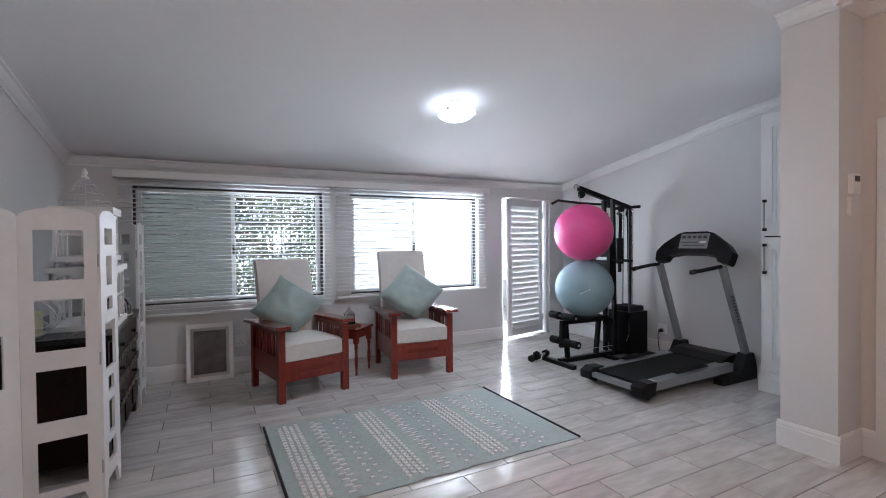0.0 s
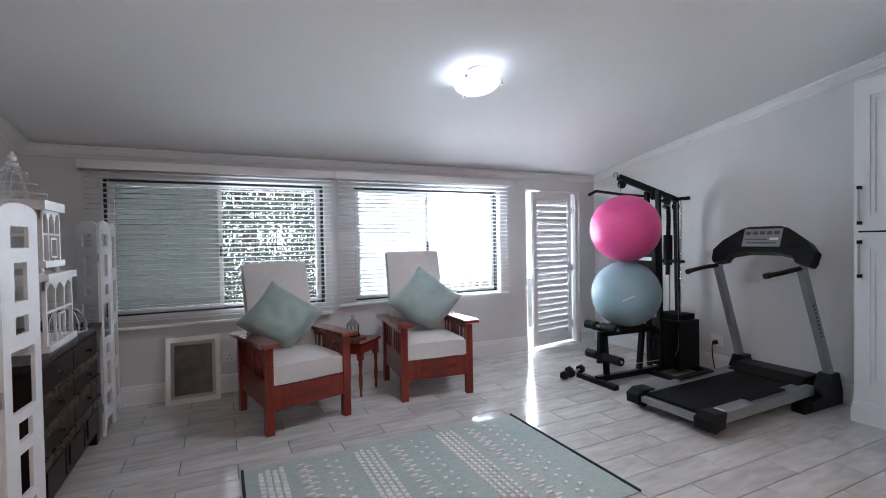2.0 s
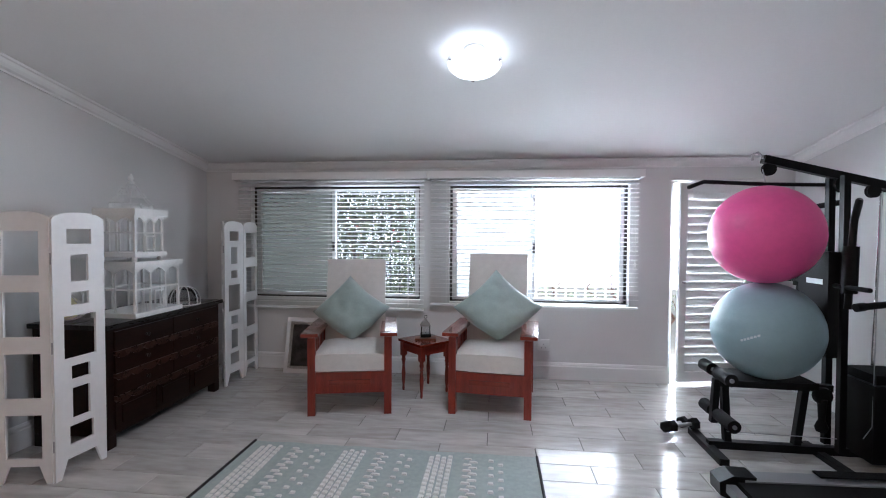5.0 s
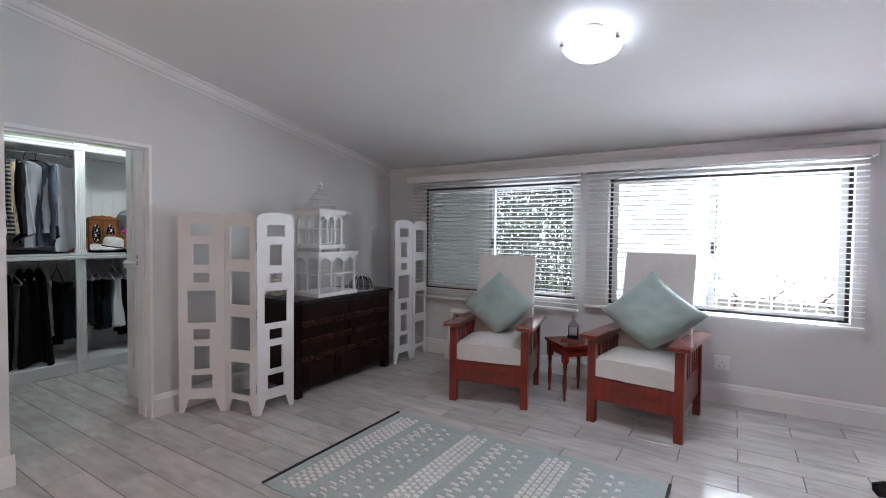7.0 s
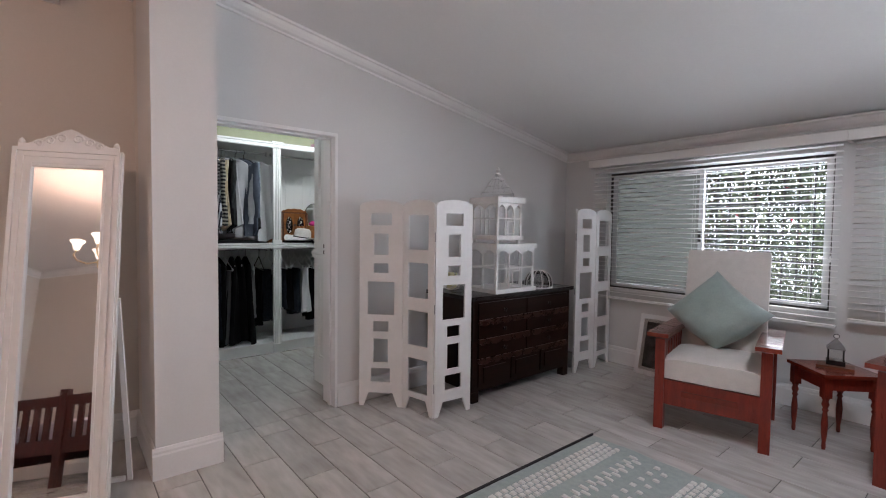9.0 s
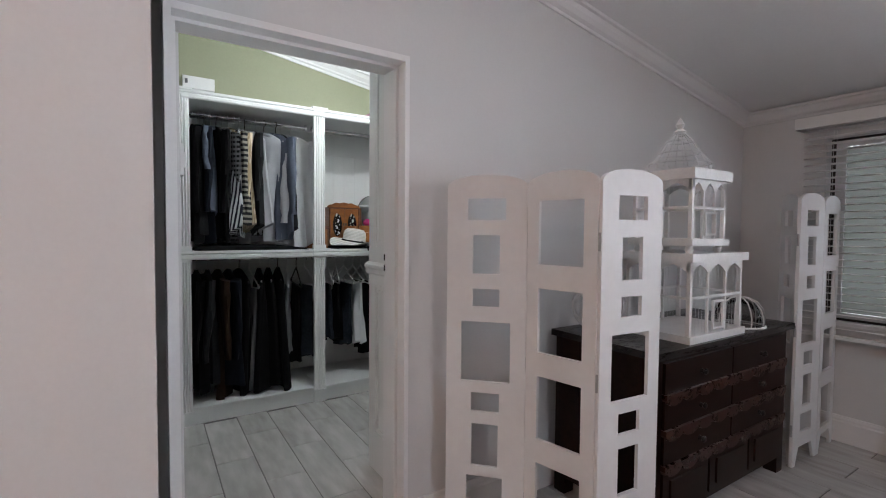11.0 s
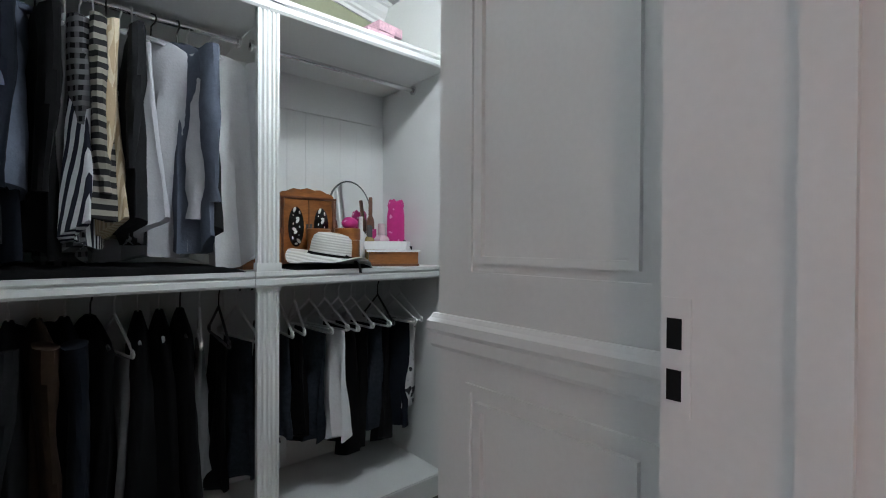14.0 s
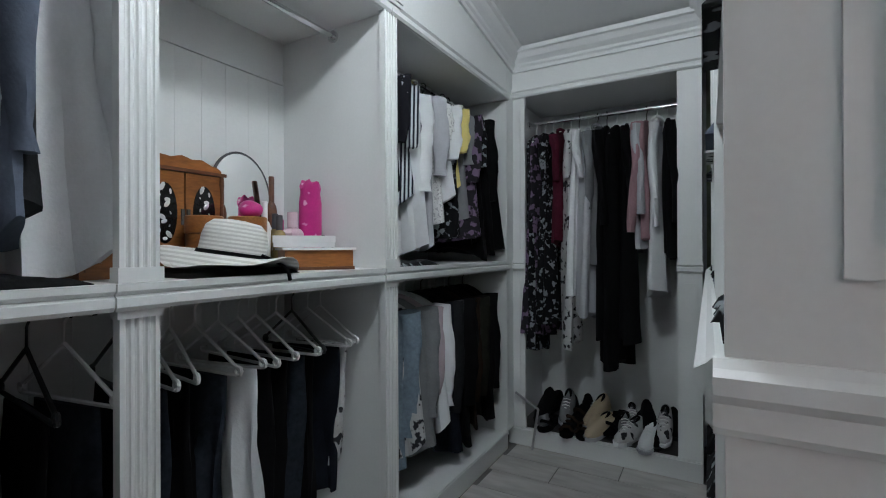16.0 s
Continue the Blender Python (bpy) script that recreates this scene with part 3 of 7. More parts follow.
def hedge(name, x0, x1, y0, y1, top, count, seed, label, mats):
    rng = random.Random(seed)
    h = thing(name, label, "shrub")
    bm = bm_new()
    for i in range(7):
        x = x0 + (x1 - x0) * (i + 0.5) / 7
        p = Vector((x, 0.5 * (y0 + y1), -0.2))
        for k in range(5):
            q = p + Vector((rng.uniform(-0.3, 0.3), rng.uniform(-0.2, 0.2), top / 5))
            tube(bm, [p, q], 0.03 - 0.004 * k, 6, r_end=0.026 - 0.004 * k)
            tube(bm, [q, q + Vector((rng.uniform(-0.5, 0.5), rng.uniform(-0.3, 0.3), 0.35))], 0.012, 5, r_end=0.004)
            p = q
    tagged(part("trunk", bm, BROWNWOOD, h), kind="stuff")
    for mat, share in mats:
        verts, faces = [], []
        for i in range(int(count * share)):
            c = Vector((rng.uniform(x0, x1), rng.uniform(y0, y1), rng.uniform(-0.1, top)))
            if noise.noise(c * 1.5 + Vector((seed, 0, 0))) < -0.62:
                continue
            c.z += 0.4 * noise.noise(Vector((c.x * 0.9, seed, 0)))
            s = rng.uniform(0.02, 0.046)
            e = Euler((rng.uniform(0, 6.3), rng.uniform(0, 6.3), rng.uniform(0, 6.3))).to_matrix()
            k = len(verts)
            verts += [tuple(c + e @ Vector(p)) for p in ((-s, 0, 0), (-0.2 * s, 0.42 * s, 0.1 * s), (s, 0, 0), (-0.2 * s, -0.42 * s, 0.1 * s))]
            faces += [(k, k + 1, k + 2), (k, k + 2, k + 3)]
        me = bpy.data.meshes.new("foliage")
        me.from_pydata(verts, [], faces)
        me.materials.append(mat)
        ob = new("foliage", me)
        ob.parent = h
        tagged(ob, kind="stuff")
    return h


hedge("hedge", -2.5, 2.6, 7.3, 8.3, 3.4, 84000, 3, "dense green hedge outside the first window", ((LEAF, 0.86), (LEAFPALE, 0.14), (FLOWER, 0.003)))
hedge("shrub", 2.9, 6.5, 8.8, 9.8, 1.2, 1500, 8, "low pale shrub outside the second window", ((LEAF, 0.35), (LEAFPALE, 0.65)))


# ---- tall cupboard by the east pier ----
cup = thing("tall_cupboard", "tall white two-door built-in cupboard with steel handles", "cupboard")
X, YA, YB = 4.755, 1.735, 2.435
part("carcass", boxes((X + 0.06, 5.128, YA, YB, 0.12, 2.60), (X, X + 0.06, YA, YA + 0.02, 0.12, 2.60), (X, X + 0.06, YB - 0.02, YB, 0.12, 2.60), (X, X + 0.06, YA + 0.02, YB - 0.02, 2.56, 2.60), (X, X + 0.06, YA + 0.02, YB - 0.02, 0.12, 0.22)), TRIM, cup)
bm = bm_new()
for x, y, up in ((X - 0.028, YB + 0.016, 0.125), (X - 0.02, YB + 0.010, 0.15), (X - 0.012, YB + 0.004, 0.165)):
    box(bm, x, 5.11, YA, y, 0 if up == 0.125 else up - 0.03, up)
part("plinth", bm, TRIM, cup, bevel=0.003)


def cupboard_door(z0, z1, handle):
    d = part("door", boxes((X - 0.022, X - 0.001, YA + 0.004, YB - 0.004, z0, z1)), TRIM, cup, bevel=0.004)
    bm = bm_new()
    a, b, c, e = YA + 0.09, YB - 0.09, z0 + 0.10, z1 - 0.10
    for i, (o, w) in enumerate(((0.0, 0.014), (0.032, 0.012))):
        for r in ((a + o, b - o, c + o, c + o + w), (a + o, b - o, e - o - w, e - o), (a + o, a + o + w, c + o + w, e - o - w), (b - o - w, b - o, c + o + w, e - o - w)):
            box(bm, X - 0.031, X - 0.0215, *r)
    part("panel_moulding", bm, TRIM, d)
    bm = bm_new()
    h0, h1 = handle
    y = YB - 0.045
    tube(bm, [(X - 0.022, y, h0 + 0.015), (X - 0.05, y, h0 + 0.015)], 0.005, 8)
    tube(bm, [(X - 0.022, y, h1 - 0.015), (X - 0.05, y, h1 - 0.015)], 0.005, 8)
    box(bm, X - 0.057, X - 0.047, y - 0.007, y + 0.007, h0, h1)
    part("handle", bm, STEEL, d, "brushed steel bar handle")
    for h in (h0 + 0.012, h1 - 0.012):
        part("handle_foot", boxes((X - 0.060, X - 0.0222, y - 0.010, y + 0.010, h - 0.013, h + 0.013)), BLACK, d, "dark handle end")


# Added black strip that paints the shade in the gap between the doors.
part("divider", boxes((X + 0.001, X + 0.059, YA + 0.021, YB - 0.021, 1.42, 1.49)), BLACK, cup, "black strip standing in for the shadow gap between the doors")
cupboard_door(0.20, 1.450, (1.11, 1.39))
cupboard_door(1.463, 2.58, (1.51, 1.80))

# small wall fittings
sw = thing("alarm_keypad", "small white wall keypad with a grey display", "keypad")
part("body", boxes((3.735, 3.835, 1.355, 1.384, 1.72, 1.85)), TRIM, sw, bevel=0.006)
part("display", boxes((3.755, 3.815, 1.351, 1.3555, 1.80, 1.835)), INK, sw)
part("chord_cover", boxes((3.72, 3.76, 1.375, 1.3835, 1.58, 1.70)), TRIM, sw, bevel=0.003)


def socket_outlet(m, label):
    s = thing("socket_outlet", label, "socket", m)
    part("plate", boxes((-0.06, 0.06, -0.012, -0.001, -0.06, 0.06)), TRIM, s, bevel=0.003)
    for a in (-0.03, 0.03):
        part("switch", boxes((a - 0.012, a + 0.012, -0.017, -0.0125, 0.022, 0.045)), TRIM, s)
    for a, b in ((0, 0.005), (-0.02, -0.03), (0.02, -0.03)):
        part("pin_hole", boxes((a - 0.004, a + 0.004, -0.0135, -0.0125, b - 0.005, b + 0.005)), INK, s)
    return s


socket_outlet(pose(0.42, 5.568, 0.36), "white double socket outlet low on the window wall")
socket_outlet(pose(2.70, 5.568, 0.36), "white double socket outlet behind an armchair")
so = socket_outlet(pose(5.128, 3.78, 0.33, 0, 0, -90), "white socket outlet with a black plug and lead")
bm = bm_new()
lathe(bm, [(0.0, 0), (0.022, 0.0), (0.026, 0.02), (0.018, 0.05), (0.008, 0.06), (0, 0.06)], 12, pose(0, -0.013, -0.02, 90, 0, 0))
tube(bm, [(0, -0.07, -0.02), (0.01, -0.10, -0.06), (0.03, -0.12, -0.16), (0.06, -0.14, -0.25), (0.09, -0.16, -0.315), (0.2, -0.2, -0.322)], 0.006, 8)
part("plug_and_lead", bm, BLACK, so, "black plug and cable", smooth=True)
swc = thing("light_switch", "white light switch on the closet side wall", "switch")
part("plate", boxes((-1.375, -1.307, 1.7565, 1.768, 1.60, 1.72)), TRIM, swc, bevel=0.004)
part("rocker", boxes((-1.357, -1.325, 1.768, 1.774, 1.63, 1.69)), TRIM, swc)

# ---- ceiling lamp ----
tilt = math.degrees(math.atan(SLOPE))
cl = thing("ceiling_lamp", "round opal glass ceiling lamp with chrome clips, lit", "ceiling lamp", pose(2.046, 3.495, ceil_z(3.495), -tilt, 0, 0))
bm = bm_new()
lathe(bm, [(0, -0.022), (0.06, -0.022), (0.07, -0.015), (0.07, -0.0005), (0, -0.0005)], 32)
part("base", bm, TRIM, cl, smooth=True)
bm = bm_new()
lathe(bm, [(0.0, -0.160), (0.05, -0.158), (0.09, -0.150), (0.13, -0.134), (0.158, -0.112), (0.165, -0.100), (0.158, -0.100), (0.12, -0.128), (0.0, -0.150)], 40)
bowl = part("glass_bowl", bm, LAMPGLASS, cl, "glowing opal glass bowl", smooth=True)
bowl.visible_shadow = False
for a in (95, 215, 335):
    bm = bm_new()
    c, s = math.cos(radians(a)), math.sin(radians(a))
    tube(bm, [(0.06 * c, 0.06 * s, -0.018), (0.168 * c, 0.168 * s, -0.075), (0.172 * c, 0.172 * s, -0.100)], 0.005, 8)
    lathe(bm, [(0, -0.122), (0.012, -0.118), (0.012, -0.098), (0, -0.095)], 10, pose(0.172 * c, 0.172 * s, 0))
    part("clip", bm, CHROME, cl)


# ---- armchairs ----
def armchair(m, back_top, label):
    c = thing("armchair", label, "armchair", m, group="armchairs by the window")
    w = 0.347
    for sx in (-1, 1):
        part("front_leg", boxes((min(sx * w, sx * (w - 0.062)), max(sx * w, sx * (w - 0.062)), 0, 0.062, 0, 0.655)), MAHOGANY, c, bevel=0.005)
        part("back_leg", boxes((min(sx * w, sx * (w - 0.055)), max(sx * w, sx * (w - 0.055)), 0.70, 0.76, 0, 0.645)), MAHOGANY, c, bevel=0.005)
        bm = bm_new()
        xa, xb = (sx * (w + 0.045), sx * (w - 0.095))
        prism(bm, [(-0.055, 0.672), (-0.055, 0.700), (0.02, 0.702), (0.84, 0.672), (0.84, 0.644), (0.02, 0.672)], abs(xa - xb), pose(max(xa, xb), 0, 0, 0, 0, 90))
        part("armrest", bm, MAHOGANY_TOP, c, "polished flat armrest", bevel=0.006)
        x0 = sx * (w - 0.03)
        part("side_rail", boxes((x0 - 0.012, x0 + 0.012, 0.062, 0.70, 0.185, 0.40)), MAHOGANY, c, bevel=0.003)
        part("upper_rail", boxes((x0 - 0.012, x0 + 0.012, 0.062, 0.70, 0.60, 0.65)), MAHOGANY, c, bevel=0.003)
        for i in range(7):
            y = 0.11 + i * 0.09
            hw = 0.034 if i == 3 else 0.016
            part("slat", boxes((x0 - 0.009, x0 + 0.009, y - hw, y + hw, 0.40, 0.60)), MAHOGANY, c, bevel=0.002)
    a = part("apron", boxes((-w + 0.062, w - 0.062, 0.008, 0.034, 0.185, 0.36)), MAHOGANY, c, bevel=0.004)
    part("raised_batten", boxes((-0.17, 0.17, -0.006, 0.008, 0.262, 0.298)), MAHOGANY_TOP, a, bevel=0.006)
    part("back_rail", boxes((-w + 0.055, w - 0.055, 0.71, 0.745, 0.20, 0.36)), MAHOGANY, c, bevel=0.004)
    # loose cushions
    bm = cushion_mesh(0.59, 0.66, 0.17, 0.025)
    part("seat_cushion", bm, CREAM, c, "cream fabric seat cushion", smooth=True, m=pose(0, 0.345, 0.441, -1.2, 0, 0))
    bm = cushion_mesh(0.565, back_top - 0.46, 0.11, 0.012)
    lean = math.degrees(math.atan2(0.22, back_top - 0.46))
    part("back_cushion", bm, CREAM, c, "tall cream fabric back cushion", smooth=True, m=pose(0, 0.70, 0.5 * (back_top + 0.47), 90 - lean, 0, 0))
    for sx in (-1, 1):
        bm = bm_new()
        x = sx * 0.24
        prism(bm, [(0.64, 0.36), (0.69, 0.36), (0.90, back_top - 0.06), (0.86, back_top - 0.06)], 0.04, pose(x + 0.02, 0, 0, 0, 0, 90))
        part("back_post", bm, MAHOGANY, c, bevel=0.003)
    return c


def cushion_mesh(w, d, t, crown):
    """A box cushion with soft edges and a slightly crowned face, about its middle."""
    bm = bm_new()
    nx, ny = 14, 16
    for s in (-1, 1):
        grid = []
        for j in range(ny + 1):
            row = []
            for i in range(nx + 1):
                u, v = 2 * i / nx - 1, 2 * j / ny - 1
                ex, ey = abs(u) ** 6, abs(v) ** 6
                k = (1 - 0.22 * ex) * (1 - 0.22 * ey)
                if s < 0:
                    k = (1 - 0.06 * ex) * (1 - 0.06 * ey)
                z = s * (0.5 * t * k + (crown if s > 0 else 0.0) * (1 - u * u) * (1 - v * v) + 0.004 * noise.noise(Vector((u * 2.2 + w * 9, v * 2.2, s))))
                row.append(bm.verts.new((u * 0.5 * w, v * 0.5 * d, z)))
            grid.append(row)
        for j in range(ny):
            for i in range(nx):
                q = (grid[j][i], grid[j][i + 1], grid[j + 1][i + 1], grid[j + 1][i])
                bm.faces.new(q if s > 0 else q[::-1])
        if s < 0:
            low = grid
        else:
            high = grid
    ring = lambda g: g[0][:-1] + [r[-1] for r in g[:-1]] + g[-1][:0:-1] + [r[0] for r in g[:0:-1]]
    a, b = None, None
    a, b = ring(low), ring(high)
    n = len(a)
    for i in range(n):
        j = (i + 1) % n
        bm.faces.new((a[i], a[j], b[j], b[i]))
    return bm


CH1 = pose(0.985, 4.335, 0, 0, 0, 12.7)
CH2 = pose(2.145, 4.44, 0, 0, 0, -5.5)
armchair(CH1, 1.27, "red-brown wooden slat-sided armchair with cream cushions")
armchair(CH2, 1.333, "red-brown wooden armchair with cream cushions beside the bright window")


def throw_pillow(top, right, left, bottom, label):
    top, right, left, bottom = (Vector(p) for p in (top, right, left, bottom))
    mid = (top + right + left + bottom) / 4
    ex, ey = (right - left) / 2, (top - bottom) / 2
    nrm = ex.cross(ey).normalized()
    bm = bm_new()
    n = 22
    faces = []
    for s in (-1, 1):
        grid = []
        for j in range(n + 1):
            row = []
            for i in range(n + 1):
                u, v = 2 * i / n - 1, 2 * j / n - 1
                pinch = 1 - 0.10 * (1 - u * u) * abs(v) ** 3 - 0.10 * (1 - v * v) * abs(u) ** 3
                a, b = 0.5 * (u - v) * pinch, 0.5 * (u + v) * pinch
                if b < 0:
                    a *= 1 - 0.55 * b
                if b < -0.5:
                    b = -0.5 + 0.72 * (b + 0.5)
                h = 0.118 * ((1 - u ** 4) * (1 - v ** 4)) ** 0.55
                h += (0.016 * noise.noise(Vector((u * 2.6 + top.x, v * 2.6, s * 2))) + 0.007 * noise.noise(Vector((6.5 * (u + v), 2.2 * (u - v), top.x)))) * (1 - u ** 4) * (1 - v ** 4)
                p = mid + ex * a + ey * b - nrm * (s * -h)
                row.append(bm.verts.new(p))
            grid.append(row)
        for j in range(n):
            for i in range(n):
                q = (grid[j][i], grid[j][i + 1], grid[j + 1][i + 1], grid[j + 1][i])
                bm.faces.new(q if s > 0 else q[::-1])
    bmesh.ops.remove_doubles(bm, verts=bm.verts[:], dist=0.0006)
    p = solid("throw_pillow", bm, SAGE, label, "pillow", group="sage pillows", smooth=True)
    return p


throw_pillow((0.794, 5.000, 1.146), (1.185, 4.860, 0.80), (0.44, 4.83, 0.745), (0.90, 4.72, 0.53), "sage green satin pillow set on its corner against a cream cushion")
throw_pillow((2.199, 4.990, 1.212), (2.609, 4.826, 0.856), (1.80, 4.86, 0.83), (2.225, 4.75, 0.545), "sage green satin pillow with creased corner on an armchair")

# side table with a small lantern
ZT = 0.505
st = thing("side_table", "small red-brown side table with turned legs", "side table", pose(1.517, 5.02, 0, 0, 0, 45))
part("tabletop", boxes((-0.19, 0.19, -0.19, 0.19, ZT - 0.022, ZT)), MAHOGANY_TOP, st, "polished square top", bevel=0.006)
for x0, x1, y0, y1 in ((-0.15, 0.15, -0.155, -0.14), (-0.15, 0.15, 0.14, 0.155), (-0.155, -0.14, -0.14, 0.14), (0.14, 0.155, -0.14, 0.14)):
    part("apron", boxes((x0, x1, y0, y1, ZT - 0.11, ZT - 0.022)), MAHOGANY, st)
bm = bm_new()
lathe(bm, [(0.010, 0.0), (0.013, 0.02), (0.011, 0.05), (0.017, 0.10), (0.020, 0.17), (0.015, 0.23), (0.012, 0.25), (0.019, 0.262), (0.013, 0.275), (0.022, 0.30), (0.016, 0.325), (0.023, 0.345)], 14)
box(bm, -0.024, 0.024, -0.024, 0.024, 0.345, ZT - 0.023)
leg = mesh_of("leg", bm, MAHOGANY, smooth=True)
for sx in (-1, 1):
    for sy in (-1, 1):
        piece("leg", leg, st, pose(sx * 0.15, sy * 0.15, 0))
bx = solid("book", boxes((-0.10, 0.10, -0.06, 0.06, 0, 0.018)), BROWNWOOD, "thin brown book on the side table", "book", pose(1.52, 5.02, ZT + 0.001, 0, 0, 8), bevel=0.002)
ln = thing("lantern", "small dark metal house-shaped candle lantern", "lantern", pose(1.515, 5.05, ZT + 0.02, 0, 0, 12))
part("base", boxes((-0.05, 0.05, -0.05, 0.05, 0, 0.03)), BLACK, ln, bevel=0.003)
bm = bm_new()
for sx in (-1, 1):
    for sy in (-1, 1):
        box(bm, sx * 0.04 - 0.004, sx * 0.04 + 0.004, sy * 0.04 - 0.004, sy * 0.04 + 0.004, 0.03, 0.11)
part("cage_frame", bm, BLACK, ln)
part("glass", boxes((-0.036, 0.036, -0.036, 0.036, 0.031, 0.108)), PANE, ln)
bm = bm_new()
lathe(bm, [(0.072, 0.108), (0.068, 0.116), (0.012, 0.172), (0.010, 0.182), (0, 0.182)], 4, pose(0, 0, 0, 0, 0, 45))
part("roof", bm, material("weathered_roof_metal", (0.16, 0.15, 0.145), 0.6, grain=0.3, scale=30), ln, "worn grey metal roof")
bm = bm_new()
tube(bm, [(0.015 * math.cos(a), 0, 0.192 + 0.015 * math.sin(a)) for a in (k * math.pi / 8 for k in range(16))], 0.0025, 6, closed=True)
part("ring", bm, BLACK, ln)


# ---- rug ----
rug = thing("rug", "sage green flat rug with ivory tufted bands and black bound ends", "rug")
RX0, RX1, RY0, RY1 = 0.461, 2.480, 2.468, 3.769
bm = bm_new()
nx, ny = 70, 46
grid = [[bm.verts.new((RX0 + (RX1 - RX0) * i / nx, RY0 + (RY1 - RY0) * j / ny + 0.010 * noise.noise(Vector((i * 0.16, 0, 4))) * (1 if j in (0, ny) else 0),
                       0.007 + 0.004 * max(0, noise.noise(Vector((i * 0.2, j * 0.2, 1)))) + (0.012 * max(0, noise.noise(Vector((i * 0.35, 5, 0)))) if j < 3 else 0))) for i in range(nx + 1)] for j in range(ny + 1)]
for j in range(ny):
    for i in range(nx):
        bm.faces.new((grid[j][i], grid[j][i + 1], grid[j + 1][i + 1], grid[j + 1][i]))
ext = bmesh.ops.extrude_face_region(bm, geom=bm.faces[:])
for v in ext["geom"]:
    if isinstance(v, bmesh.types.BMVert):
        v.co.z = 0.001
part("weave", bm, RUG, rug, "sage woven ground", smooth=True)
for x in (RX0, RX1):
    bm = bm_new()
    tube(bm, [(x, RY0 + (RY1 - RY0) * k / 12, 0.011) for k in range(13)], 0.009, 8)
    part("bound_end", bm, RUGBLACK, rug, "black bound end")
rng = random.Random(5)


def tuft_band(cells):
    verts, faces = [], []
    for x, y, dx, dy in cells:
        k = len(verts)
        z0, z1 = 0.006, 0.0155 + rng.uniform(-0.001, 0.0015)
        j = lambda: rng.uniform(-0.0025, 0.0025)
        verts += [(x - dx + j(), y - dy + j(), z0), (x + dx + j(), y - dy + j(), z0), (x + dx + j(), y + dy + j(), z0), (x - dx + j(), y + dy + j(), z0)]
        verts += [(x - 0.7 * dx, y - 0.7 * dy, z1), (x + 0.7 * dx, y - 0.7 * dy, z1), (x + 0.7 * dx, y + 0.7 * dy, z1), (x - 0.7 * dx, y + 0.7 * dy, z1)]
        faces += [(k + 4, k + 5, k + 6, k + 7)] + [(k + a, k + (a + 1) % 4, k + 4 + (a + 1) % 4, k + 4 + a) for a in range(4)]
    me = bpy.data.meshes.new("tuft_band")
    me.from_pydata(verts, [], faces)
    me.materials.append(RUGWHITE)
    ob = new("tuft_band", me)
    ob.parent = rug
    tagged(ob, "ivory raised tufts", kind="stuff")


def ys(step, shift=0.0):
    n = int((RY1 - RY0 - 0.10) / step)
    return [RY0 + 0.05 + step * (i + 0.5) + shift for i in range(n)]


for k in range(4):
    base = RX0 + 0.10 + 0.605 * k
    if base > RX1 - 0.15:
        continue
    tuft_band([(base + 0.042 * c, y, 0.0165, 0.0175) for c in range(4) for y in ys(0.047, 0.023 * (c % 2))])
    if base + 0.27 < RX1 - 0.05:
        tuft_band([(base + 0.245 + 0.038 * (i % 2), y, 0.030, 0.0105) for i, y in enumerate(ys(0.038))])
    if base + 0.46 < RX1 - 0.05:
        tuft_band([(base + 0.40 + 0.062 * (i % 2), y, 0.018, 0.014) for i, y in enumerate(ys(0.047))])


# ---- folding screens ----
HOLES_A = ((1.54, 1.445, 0.48), (1.38, 1.21, 0.34), (1.145, 1.066, 0.34), (1.0, 0.735, 0.62), (0.685, 0.60, 0.36), (0.545, 0.355, 0.34), (0.31, 0.195, 0.46))
HOLES_B = ((1.525, 1.26, 0.64), (1.16, 0.89, 0.64), (0.79, 0.52, 0.64), (0.42, 0.155, 0.64))


def screen_panel(parent, a, b, holes, label=""):
    a, b = Vector(a), Vector(b)
    w, t = (b - a).length - 0.006, 0.016
    ang = math.degrees(math.atan2(b.y - a.y, b.x - a.x))
    bm = bm_new()
    top, bottom = 1.56, 0.11
    arch = [(0, top), (w, top), (w, 1.592)] + [(w * (0.5 + 0.5 * math.cos(x)), 1.592 + 0.05 * math.sin(x)) for x in (math.pi * k / 12 for k in range(1, 12))] + [(0, 1.592)]
    prism(bm, arch, t, pose(0, -0.5 * t, 0))
    z = top
    for hi, lo, f in holes:
        box(bm, 0, w, -0.5 * t, 0.5 * t, hi, z)
        g = 0.5 * w * (1 - f)
        box(bm, 0, g, -0.5 * t, 0.5 * t, lo, hi)
        box(bm, w - g, w, -0.5 * t, 0.5 * t, lo, hi)
        z = lo
    box(bm, 0, w, -0.5 * t, 0.5 * t, bottom, z)
    prism(bm, [(0, 0), (0.035, 0), (0.075, bottom), (0, bottom)], t, pose(0, -0.5 * t, 0))
    prism(bm, [(w, 0), (w, bottom), (w - 0.075, bottom), (w - 0.035, 0)], t, pose(0, -0.5 * t, 0))
    bmesh.ops.remove_doubles(bm, verts=bm.verts[:], dist=0.0001)
    return part("panel", bm, SCREENWHITE, parent, label, m=Matrix.Translation((a.x, a.y, 0.0)) @ pose(0.003, 0, 0, 0, 0, ang))


